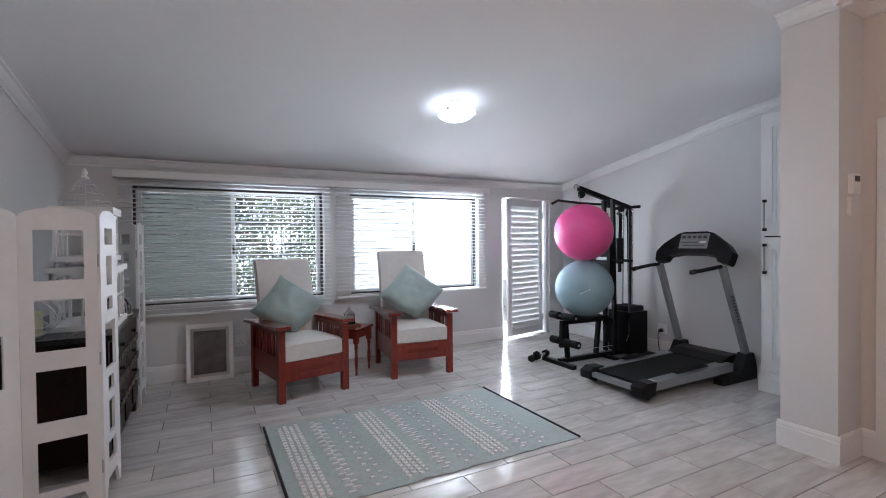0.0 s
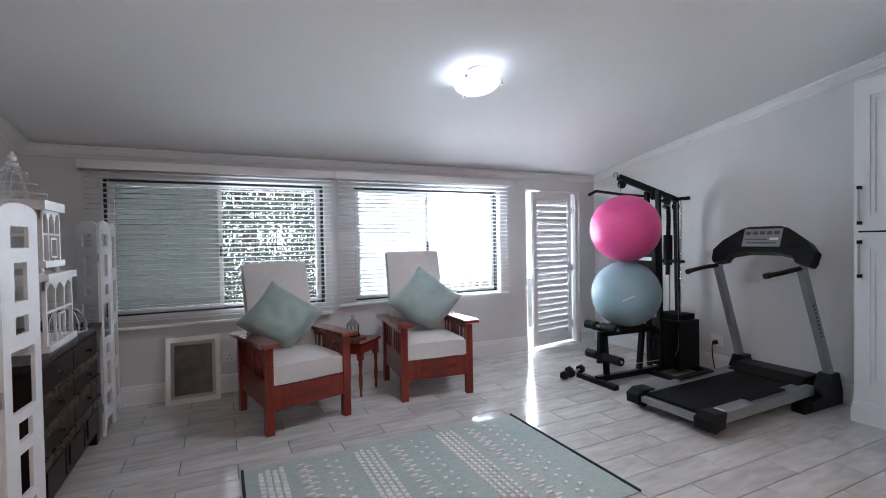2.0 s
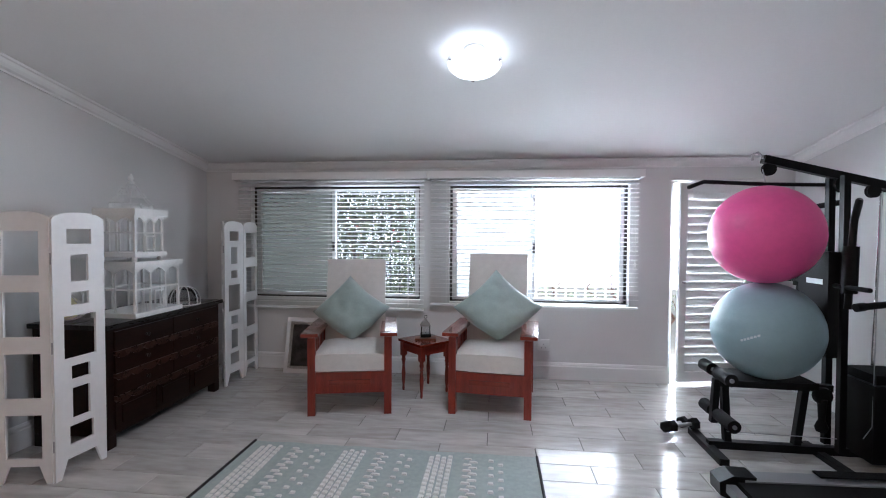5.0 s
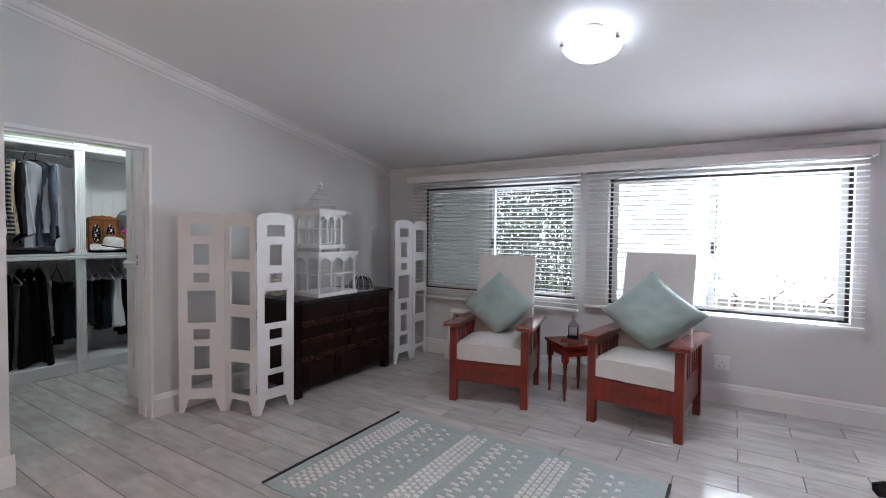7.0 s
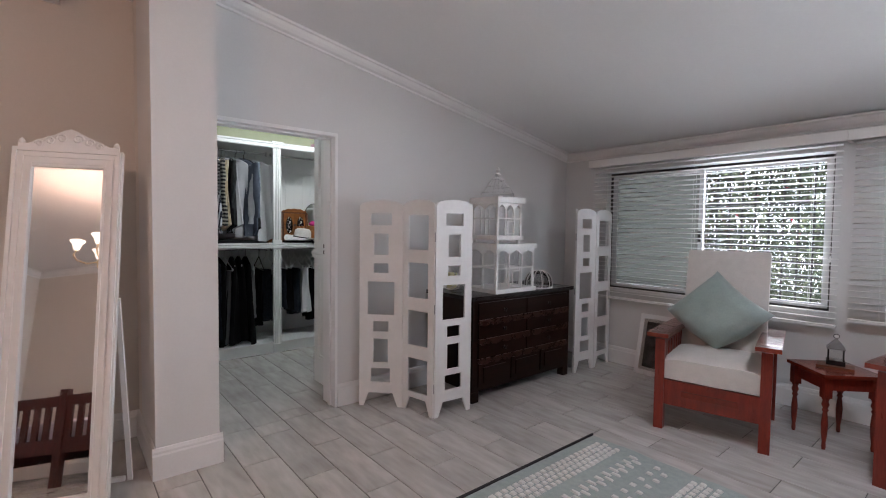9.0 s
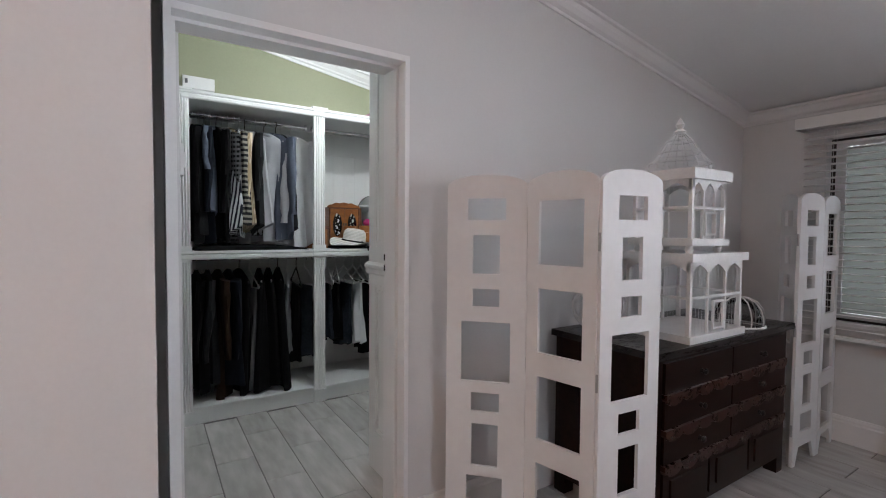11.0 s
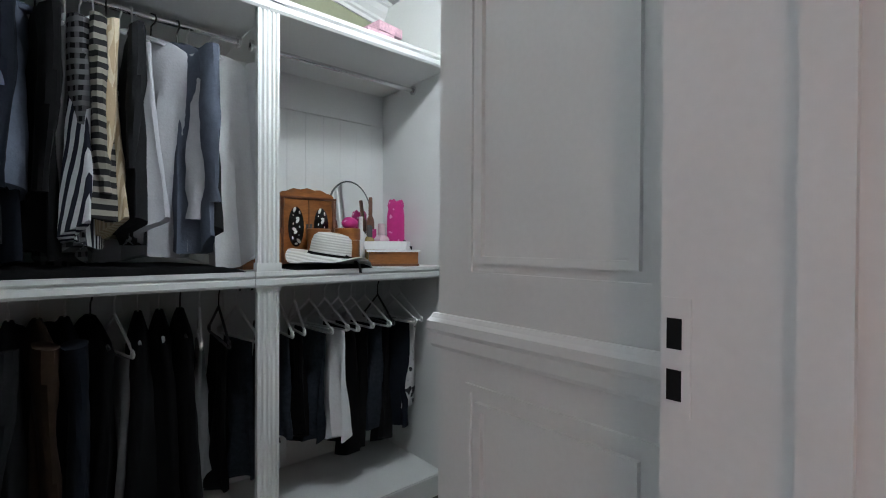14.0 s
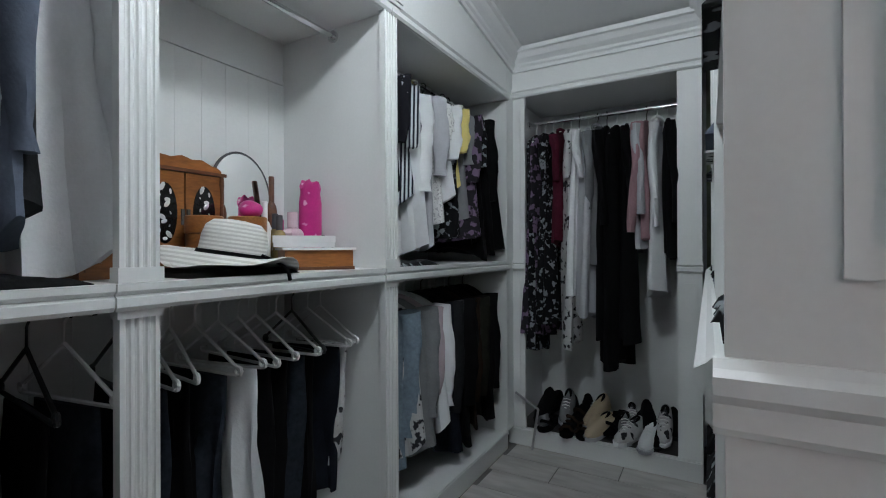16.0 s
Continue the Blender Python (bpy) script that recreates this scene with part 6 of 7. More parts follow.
# ---- hanging clothes ----
CLOTH = {
    "black": material("black_cloth", (0.0035, 0.0035, 0.004), 0.95, grain=0.3, scale=20, bump=0.2),
    "charcoal": material("charcoal_cloth", (0.014, 0.0145, 0.016), 0.9, grain=0.25, scale=20, bump=0.2),
    "navy": material("navy_cloth", (0.007, 0.009, 0.014), 0.9, grain=0.25, scale=20, bump=0.2),
    "slate": material("slate_blue_cloth", (0.095, 0.110, 0.145), 0.9, grain=0.12, scale=20, bump=0.2),
    "denim": material("denim", (0.020, 0.025, 0.034), 0.9, grain=0.45, scale=9, bump=0.25),
    "pale_denim": material("pale_denim", (0.19, 0.24, 0.29), 0.9, grain=0.25, scale=9, bump=0.25),
    "grey": material("grey_cloth", (0.19, 0.195, 0.20), 0.9, grain=0.10, scale=20, bump=0.2),
    "pale_grey": material("pale_grey_cloth", (0.46, 0.465, 0.49), 0.88, grain=0.06, scale=20, bump=0.2),
    "white": material("white_cloth", (0.74, 0.75, 0.76), 0.88, grain=0.04, scale=20, bump=0.2),
    "lace": spots("white_lace", (0.72, 0.72, 0.71), (0.45, 0.45, 0.45), 90, 0.55),
    "cream": stripes("cream_striped_cloth", (0.55, 0.47, 0.34), (0.40, 0.31, 0.20), 28, "x"),
    "plaid": stripes("black_white_plaid", (0.012, 0.012, 0.014), (0.10, 0.10, 0.105), 11, "x", third=(0.16, 0.16, 0.165), scale_2=9.0),
    "stripe": stripes("navy_white_stripe", (0.62, 0.63, 0.65), (0.02, 0.022, 0.035), 16, "x"),
    "hoop": stripes("black_cream_hoops", (0.02, 0.02, 0.021), (0.24, 0.225, 0.19), 8.0, "z"),
    "brown": material("brown_cloth", (0.022, 0.013, 0.008), 0.9, grain=0.2, scale=20, bump=0.2),
    "olive": material("olive_cloth", (0.016, 0.016, 0.012), 0.9, grain=0.2, scale=20, bump=0.2),
    "wine": material("wine_cloth", (0.07, 0.010, 0.022), 0.85, grain=0.2, scale=20, bump=0.2),
    "pink": material("dusky_pink_quilt", (0.36, 0.22, 0.24), 0.6, grain=0.1, scale=14, bump=0.2),
    "pale_pink": material("pale_pink_cloth", (0.44, 0.36, 0.38), 0.88, grain=0.08, scale=20, bump=0.2),
    "yellow": material("yellow_cloth", (0.68, 0.58, 0.20), 0.85, grain=0.06, scale=20, bump=0.15),
    "print": spots("dark_print_cloth", (0.008, 0.008, 0.009), (0.24, 0.26, 0.27), 26, 0.56),
    "florals": spots("pale_floral_cloth", (0.50, 0.50, 0.50), (0.03, 0.03, 0.035), 22, 0.56),
    "purple_print": spots("purple_print_cloth", (0.02, 0.018, 0.022), (0.17, 0.12, 0.19), 20, 0.52),
    "polka": spots("polka_cloth", (0.012, 0.012, 0.016), (0.42, 0.42, 0.44), 30, 0.66),
}
NAMES = {"pale_grey": "pale grey", "pale_denim": "faded denim", "denim": "blue denim", "lace": "white lace", "plaid": "black and white plaid", "stripe": "navy striped",
         "hoop": "black and cream hooped", "print": "dark printed", "florals": "pale floral", "purple_print": "purple printed", "polka": "dark spotted", "pale_pink": "pale pink",
         "pink": "dusky pink quilted", "cream": "cream striped"}
HANGWHITE = material("white_hanger_plastic", (0.66, 0.66, 0.65), 0.4, grain=0.05)
rng = random.Random(21)
for cloth in CLOTH.values():
    for node in cloth.node_tree.nodes:
        if node.type == "BSDF_PRINCIPLED":
            node.inputs["Specular IOR Level"].default_value = 0.12


NECK = 0.085                       # from the rail down to the top of a hanger's arms


def hanger_mesh(w, drop, curl):
    bm = bm_new()
    hook = [(0.0, 0, -NECK), (0.0, 0, -0.032), (0.014, 0, -0.018), (0.021, 0, 0.0), (0.014, 0, 0.015), (0.0, 0, 0.019), (-0.014, 0, 0.013)]
    tube(bm, hook, 0.0034, 6)
    d = NECK + drop
    tri = [(0, 0, -NECK), (0.5 * w, 0, -d), (0.5 * w - 0.012, 0, -d - 0.018), (-0.5 * w + 0.012, 0, -d - 0.018), (-0.5 * w, 0, -d)]
    tube(bm, tri, 0.0058, 6, closed=True)
    if curl:
        for s in (-1, 1):
            c = Vector((s * (0.5 * w - 0.004), 0, -d - 0.004))
            tube(bm, [c + 0.013 * Vector((math.cos(q), 0, math.sin(q))) for q in (2 * math.pi * k / 8 for k in range(8))], 0.006, 6, closed=True)
    return bm


def sleeve_mesh(x, sx, length, ph, r0, cuff):
    """A limp sleeve, flattened, with cross wrinkles and a gathered cuff."""
    bm = bm_new()
    q, m = 12, 12
    lean, out = rng.uniform(-0.03, 0.03), rng.uniform(0.0, 0.03)
    rings = []
    for k in range(q):
        t = k / (q - 1)
        c = Vector((x + sx * (0.012 + out * t + 0.012 * math.sin(math.pi * t)), lean * t + 0.010 * math.sin(4 * t + ph), -NECK - 0.055 - length * t))
        r = r0 * (1 - 0.36 * t) * (0.72 if cuff and k == q - 2 else 1.0)
        ring = []
        for i in range(m):
            a = 2 * math.pi * i / m
            w = 1 + 0.16 * math.sin(2 * a + 9 * t + ph) + 0.08 * math.sin(5 * a - 17 * t)
            ring.append(bm.verts.new(c + Vector((r * w * math.cos(a), 0.55 * r * w * math.sin(a), 0.010 * math.sin(a + ph) * (1 - t)))))
        rings.append(ring)
    for a, b in zip(rings, rings[1:]):
        for i in range(m):
            j = (i + 1) % m
            bm.faces.new((a[i], a[j], b[j], b[i]))
    bm.faces.new(rings[0][::-1])
    bm.faces.new(rings[-1])
    return bm


def garment(kind, m, mat, length, w=0.42, thick=0.045, sleeves=0.0, hanger=None, place=""):
    """Clothes on a hanger under the origin; local x runs along the shoulders, y along the rail."""
    words = {"shirt": "shirt on a hanger", "dress": "long dress on a hanger", "coat": "jacket on a hanger", "trousers": "trousers folded over a hanger"}[kind]
    g = thing({"shirt": "shirt", "dress": "dress", "coat": "jacket", "trousers": "trousers"}[kind], NAMES.get(mat, mat) + " " + words + " " + place, "clothes", m, group="hanging clothes")
    hm = hanger or HANGWHITE
    low = kind == "trousers"
    part("hanger", hanger_mesh(w * 0.92 if not low else 0.40, 0.085 if not low else 0.125, low), hm, g, "thin plastic hanger", smooth=True)
    bm = bm_new()
    ph, ph2 = rng.uniform(0, 6.28), rng.uniform(0, 6.28)
    n, levels = 40, 20
    rings = []
    flare = {"shirt": 1.08, "dress": 1.25, "coat": 1.06, "trousers": 0.95}[kind]
    top = -NECK - 0.148 if low else -NECK + 0.006
    base_w = 0.5 * ((0.30 + rng.uniform(-0.03, 0.03)) if low else w)
    sway, twist = rng.uniform(-0.035, 0.035), rng.uniform(-0.22, 0.22)
    front = rng.uniform(0.02, 0.07)
    for k in range(levels):
        t = k / (levels - 1)
        z = top - length * (0.55 * t * t + 0.45 * t if not low else t)
        d = top - z
        if low:
            hw, ht = base_w * (1 - 0.20 * t + 0.05 * math.sin(7 * t + ph)), 0.34 * thick * (1 + 0.6 * t)
        else:
            shoulder = min(1.0, d / 0.095)
            hw = base_w * (0.17 + 0.83 * shoulder ** 0.75) * (1 + (flare - 1) * t) * (1 - 0.12 * math.sin(math.pi * t))
            ht = thick * (0.26 + 0.40 * shoulder + 0.24 * t)
        amp = (0.004 + 0.022 * t) * min(1, 4 * d)
        ring = []
        for i in range(n):
            a = 2 * math.pi * i / n
            c, si = math.cos(a), math.sin(a)
            u = (abs(c) ** 0.8) * (1 if c > 0 else -1)
            wave = math.sin(7.5 * u + ph + 1.3 * t) + 0.6 * math.sin(13.0 * u + ph2 - 2.0 * t)
            crease = 0.006 * noise.noise(Vector((u * 3.5 + ph * 7, z * 9, 3.0 * si))) * min(1, 5 * d)
            y = ht * (abs(si) ** 0.75) * (1 if si > 0 else -1) + amp * wave + crease + twist * u * hw * t * 0.35
            x = hw * u + sway * t + 0.35 * crease
            drop = 0.0
            if t > 0.55:
                e = (t - 0.55) / 0.45
                drop = e * e * (0.022 * math.sin(4 * u + ph2) + (0.06 * abs(u) ** 3 - 0.015 if kind == "shirt" else 0) - (front * max(0.0, u) if kind in ("coat", "dress") else 0))
            ring.append(bm.verts.new((x, y, z + drop)))
        rings.append(ring)
    for a, b in zip(rings, rings[1:]):
        for i in range(n):
            j = (i + 1) % n
            bm.faces.new((a[i], a[j], b[j], b[i]))
    bm.faces.new(rings[0][::-1])
    bm.faces.new(rings[-1])
    if kind == "coat" and mat in ("pink",):
        for v in bm.verts:
            v.co.y *= 1 + 0.16 * abs(math.sin(v.co.z * 48))
    part({"trousers": "trouser"}.get(kind, "body"), bm, CLOTH[mat], g, smooth=True)
    if kind == "shirt":
        bm = bm_new()
        pts = [(0.070 * math.cos(q), 0.028 * math.sin(q), -NECK - 0.004 - 0.020 * math.cos(q)) for q in (2 * math.pi * k / 12 for k in range(12))]
        tube(bm, pts, 0.012, 6, closed=True)
        part("collar", bm, CLOTH[mat], g, smooth=True)
    if sleeves:
        for sx in (-1, 1):
            bm = sleeve_mesh(sx * base_w * 0.90, sx, sleeves, ph + sx, 0.056 if kind != "coat" else 0.062, kind == "shirt" and sleeves > 0.45)
            if mat == "pink":
                for v in bm.verts:
                    v.co.x += 0.006 * math.sin(v.co.z * 110) * sx
            part("sleeve", bm, CLOTH[mat], g, smooth=True)
    return g


BLACKHANG = material("black_hanger_plastic", (0.012, 0.012, 0.012), 0.4, grain=0.1)


def row_west(y0, y1, z, rows, place, turn={}, apart={}):
    """Clothes side by side on a rail; apart gives the spot of those that hang clear of the row."""
    n, k = len(rows) - len(apart), 0
    for i, (kind, mat, length, sleeves) in enumerate(rows):
        y = apart.get(i, y0 + (y1 - y0) * (k + 0.5) / n)
        k += i not in apart
        m = pose(-3.27 + rng.uniform(-0.012, 0.012), y, z - 0.002, 0, rng.uniform(-2.5, 2.5), turn.get(i, rng.uniform(-12, 12)))
        dark = rng.random() < 0.22
        garment(kind, m, mat, length, w=0.44 if kind != "trousers" else 0.40, thick=0.5 * (y1 - y0) / n + 0.012, sleeves=sleeves, hanger=BLACKHANG if dark else None, place=place)


row_west(1.92, 2.41, 2.262, [("coat", "black", 0.86, 0.6), ("shirt", "charcoal", 0.84, 0.0), ("coat", "navy", 0.86, 0.6), ("shirt", "slate", 0.70, 0.3), ("coat", "black", 0.84, 0.6),
                             ("shirt", "plaid", 0.88, 0.66), ("shirt", "grey", 0.83, 0.0), ("shirt", "cream", 0.78, 0.64), ("shirt", "stripe", 0.82, 0.0), ("shirt", "hoop", 0.78, 0.6),
                             ("shirt", "pale_grey", 0.80, 0.0), ("shirt", "charcoal", 0.80, 0.5), ("shirt", "pale_grey", 0.88, 0.66), ("shirt", "slate", 0.84, 0.60), ("shirt", "charcoal", 0.82, 0.0), ("shirt", "white", 0.90, 0.70)], "in the closet", {5: 24, 7: 16, 10: 20, 12: 46, 13: 18, 14: 14, 15: 48}, {12: 2.455, 13: 2.545, 14: 2.585, 15: 2.665})
row_west(1.92, 2.82, 1.165, [("coat", "black", 0.86, 0.6), ("coat", "charcoal", 0.82, 0.6), ("coat", "brown", 0.90, 0.6), ("coat", "navy", 0.84, 0.6), ("coat", "black", 0.92, 0.0), ("trousers", "grey", 0.78, 0),
                             ("coat", "black", 0.88, 0.0), ("coat", "black", 0.90, 0.0), ("coat", "black", 0.90, 0.0), ("trousers", "grey", 0.56, 0), ("trousers", "black", 0.66, 0), ("trousers", "denim", 0.60, 0)], "under the shelf")
row_west(2.86, 3.72, 1.165, [("trousers", "charcoal", 0.50, 0), ("trousers", "denim", 0.46, 0), ("trousers", "black", 0.50, 0), ("trousers", "denim", 0.56, 0), ("trousers", "white", 0.54, 0), ("trousers", "black", 0.62, 0),
                             ("trousers", "black", 0.60, 0), ("trousers", "denim", 0.54, 0), ("trousers", "black", 0.62, 0), ("trousers", "navy", 0.56, 0), ("trousers", "florals", 0.46, 0)], "under the vanity shelf")
row_west(4.24, 5.04, 2.262, [("shirt", "polka", 0.62, 0.3), ("shirt", "stripe", 0.62, 0.30), ("shirt", "white", 0.88, 0.5), ("shirt", "white", 0.84, 0.0), ("shirt", "pale_grey", 0.86, 0.4), ("shirt", "lace", 0.74, 0.3), ("shirt", "white", 0.62, 0.3),
                             ("shirt", "yellow", 0.52, 0.25), ("shirt", "print", 0.80, 0.0), ("shirt", "grey", 0.70, 0.3), ("shirt", "purple_print", 0.80, 0.4), ("dress", "black", 0.86, 0.0), ("shirt", "print", 0.82, 0.3), ("coat", "black", 0.86, 0.5), ("dress", "black", 0.84, 0.0)], "in the closet", {0: 12, 1: 36, 2: 42, 3: 34, 4: 24, 5: 34, 6: 24, 7: 30, 8: 14, 9: 20}, {0: 3.93, 1: 3.99, 2: 4.10, 3: 4.17})
row_west(3.93, 5.04, 1.165, [("shirt", "pale_denim", 0.86, 0.6), ("shirt", "florals", 0.74, 0.0), ("shirt", "grey", 0.80, 0.55), ("shirt", "pale_pink", 0.78, 0.58), ("shirt", "white", 0.72, 0.55), ("coat", "navy", 0.82, 0.6), ("coat", "charcoal", 0.74, 0.6),
                             ("coat", "black", 0.82, 0.6), ("coat", "brown", 0.76, 0.6), ("coat", "black", 0.80, 0.6), ("coat", "olive", 0.74, 0.6), ("coat", "black", 0.82, 0.6), ("coat", "black", 0.80, 0.6)], "under the shelf", {0: 26, 1: 12, 2: 20, 3: 22, 4: 14, 5: 18})


def row_end(x0, x1, y, z, rows, place, wide=0.42):
    n = len(rows)
    for i, (kind, mat, length, sleeves) in enumerate(rows):
        x = x0 + (x1 - x0) * (i + 0.5) / n
        m = pose(x, y + rng.uniform(-0.012, 0.012), z - 0.002, 0, rng.uniform(-1.5, 1.5), 90 + rng.uniform(-10, 10))
        garment(kind, m, mat, length, w=wide, thick=0.5 * (x1 - x0) / n + 0.014, sleeves=sleeves, hanger=BLACKHANG if rng.random() < 0.3 else None, place=place)


row_end(-2.93, -2.02, 5.46, 2.215, [("dress", "print", 1.50, 0.0), ("dress", "purple_print", 1.40, 0.0), ("dress", "print", 1.30, 0.3), ("shirt", "wine", 0.80, 0.3), ("dress", "florals", 1.45, 0.3), ("dress", "white", 1.10, 0.3),
                                    ("dress", "pale_grey", 1.25, 0.0), ("shirt", "grey", 0.95, 0.5), ("coat", "black", 1.40, 0.6), ("dress", "black", 1.55, 0.0), ("dress", "black", 1.40, 0.5), ("coat", "pale_grey", 0.80, 0.55), ("coat", "pink", 0.78, 0.66), ("shirt", "white", 1.10, 0.62), ("coat", "black", 0.85, 0.6)], "in the end unit")
DARKS = ("black", "navy", "black", "charcoal", "black", "black", "brown", "black", "navy")
row_end(-2.895, -1.72, 1.55, 2.12, [("coat", c, 0.80, 0.0) for c in DARKS], "in the side unit", 0.32)
row_end(-2.895, -1.72, 1.55, 1.14, [("coat", c, 0.88, 0.0) for c in DARKS[::-1]], "in the side unit", 0.32)


def cloth_pile(x0, x1, y0, y1, z, h, mat, label):
    bm = bm_new()
    nx, ny = 16, 24
    grid = []
    for j in range(ny + 1):
        grid.append([])
        for i in range(nx + 1):
            u, v = i / nx, j / ny
            e = max(0, min(1, 7 * min(u, 1 - u, v, 1 - v)))
            k = 0.6 + 0.4 * noise.noise(Vector((u * 3 + x0, v * 4 + y0, z)))
            grid[-1].append(bm.verts.new((x0 + (x1 - x0) * u, y0 + (y1 - y0) * v, z + h * (0.12 + 0.88 * e ** 0.5 * k) - 0.06 * h)))
    for j in range(ny):
        for i in range(nx):
            bm.faces.new((grid[j][i], grid[j][i + 1], grid[j + 1][i + 1], grid[j + 1][i]))
    ext = bmesh.ops.extrude_face_region(bm, geom=bm.faces[:])
    for v in ext["geom"]:
        if isinstance(v, bmesh.types.BMVert):
            v.co.z = z + 0.001
    return solid("folded_clothes", bm, mat, label, "clothes", smooth=True)


cloth_pile(-3.48, -3.01, 1.93, 2.74, SH, 0.055, CLOTH["black"], "black folded clothes lying along the shelf")
cloth_pile(-3.30, -3.01, 3.90, 4.25, SH, 0.04, CLOTH["print"], "dark printed scarf lying on the shelf")
cloth_pile(-3.30, -3.02, 2.96, 3.34, SH, 0.035, CLOTH["black"], "black cloth under a straw hat")

# ---- vanity things on the shelf ----
jc = thing("jewellery_cabinet", "brown wooden jewellery cabinet with oval glass doors", "jewellery box", pose(-3.46, 3.205, SH + 0.001, 0, 0, 90) @ Matrix.Diagonal((0.86, 1, 1.11, 1)))
part("case", boxes((-0.17, 0.17, 0, 0.13, 0, 0.33)), HONEY, jc, bevel=0.004)
part("base", boxes((-0.18, 0.18, -0.012, 0.135, 0, 0.02)), BROWNWOOD, jc, bevel=0.003)
bm = bm_new()
crest = [(-0.18, 0.33), (0.18, 0.33), (0.18, 0.342)] + [(0.18 - 0.36 * k / 16, 0.342 + 0.030 * math.sin(math.pi * k / 16) ** 0.6 + 0.004 * math.cos(math.pi * k / 2)) for k in range(1, 16)] + [(-0.18, 0.342)]
prism(bm, crest, 0.02, pose(0, 0.005, 0))
part("crest", bm, HONEY, jc, "wavy carved crest")
part("cornice", boxes((-0.186, 0.186, -0.020, 0.135, 0.320, 0.331)), BROWNWOOD, jc, "dark moulded cornice", bevel=0.003)
for x in (-0.166, 0.166):
    bm = bm_new()
    lathe(bm, [(0.010, 0.02), (0.012, 0.05), (0.007, 0.08), (0.011, 0.17), (0.007, 0.26), (0.012, 0.29), (0.010, 0.32)], 10, pose(x, -0.012, 0))
    part("turned_column", bm, BROWNWOOD, jc, smooth=True)
for s in (-1, 1):
    d = part("door", boxes((*sorted((s * 0.004, s * 0.162)), -0.014, -0.001, 0.03, 0.318)), HONEY, jc, bevel=0.003)
    bm = bm_new()
    lathe(bm, [(0, 0), (0.05, 0.0), (0.05, 0.002), (0, 0.002)], 24, pose(s * 0.083, -0.0145, 0.185, 90, 0, 0) @ Matrix.Diagonal((1, 1.9, 1, 1)))
    part("oval_glass", bm, material("dark_glass", (0.012, 0.012, 0.012), 0.06, grain=0.1, bump=0), d, "dark oval glass")
    bm = bm_new()
    for k in range(13):
        z, x, r = 0.105 + 0.0135 * k, 0.022 * math.sin(2.4 * k), 0.007 + 0.004 * math.sin(1.7 * k)
        lathe(bm, [(0, -r), (0.7 * r, -0.7 * r), (r, 0), (0.7 * r, 0.7 * r), (0, r)], 7, pose(s * 0.083 + x, -0.018, z, 0, 40 * k, 0) @ Matrix.Diagonal((1.5, 0.25, 0.8, 1)))
    part("etched_flower", bm, WIRE, d, "silver etched motif", smooth=True)
    part("pull", boxes((s * 0.012 - 0.006, s * 0.012 + 0.006, -0.022, -0.014, 0.15, 0.20)), INK, d)

cd = thing("small_chest", "small honey wooden drawer chest with dark top", "drawer chest", pose(-3.20, 2.872, SH + 0.001, 0, 0, 90))
part("case", boxes((-0.085, 0.085, 0, 0.22, 0, 0.165)), HONEY, cd, bevel=0.003)
part("top", boxes((-0.095, 0.095, -0.012, 0.225, 0.165, 0.19)), BROWNWOOD, cd, "reddish brown top", bevel=0.005)
part("drawer", boxes((-0.075, 0.075, -0.010, 0.0, 0.02, 0.15)), HONEY, cd, bevel=0.003)
bm = bm_new()
tube(bm, [(-0.03, -0.012, 0.095), (-0.015, -0.026, 0.085), (0.015, -0.026, 0.085), (0.03, -0.012, 0.095)], 0.004, 6)
part("pull", bm, INK, cd, "dark scroll pull")
cap = thing("cap", "grey and leopard print flat cap", "cap", pose(-3.30, 2.87, SH + 0.192))
bm = bm_new()
lathe(bm, [(0.085, 0.0), (0.092, 0.02), (0.085, 0.05), (0.06, 0.072), (0, 0.08)], 20)
part("crown", bm, spots("leopard_cloth", (0.05, 0.045, 0.04), (0.20, 0.15, 0.10), 40, 0.55), cap, smooth=True)
bm = bm_new()
prism(bm, [(-0.08, 0.0), (-0.05, -0.09), (0.0, -0.11), (0.05, -0.09), (0.08, 0.0)], 0.006, pose(0, 0, 0.008, 90, 0, 60))
part("peak", bm, CLOTH["charcoal"], cap)

hat = thing("sun_hat", "white woven straw sun hat with black ribbon", "hat", pose(-3.14, 3.170, SH + 0.030, -7, 5, 0))
STRAW = stripes("white_straw", (0.66, 0.65, 0.62), (0.50, 0.49, 0.46), 26, "z")
bm = bm_new()
prof = [(0.205, 0.012), (0.19, 0.018), (0.15, 0.022), (0.105, 0.030), (0.100, 0.045), (0.098, 0.085), (0.090, 0.118), (0.070, 0.136), (0.03, 0.142), (0, 0.142)]
lathe(bm, prof, 36)
for v in bm.verts:
    r = math.hypot(v.co.x, v.co.y)
    if r > 0.12:
        a = math.atan2(v.co.y, v.co.x)
        v.co.z += (r - 0.12) * (0.35 * math.sin(2 * a + 1.0) + 0.1 * math.sin(5 * a)) + (0.0)
part("hat_body", bm, STRAW, hat, smooth=True)
bm = bm_new()
lathe(bm, [(0.108, 0.029), (0.1055, 0.041), (0.1005, 0.041), (0.10, 0.029)], 32)
tube(bm, [(0.10, 0.03, 0.042), (0.15, 0.045, 0.030), (0.20, 0.05, 0.012), (0.215, 0.052, -0.02)], 0.006, 6)
part("ribbon", bm, CLOTH["black"], hat, "black ribbon band", smooth=True)

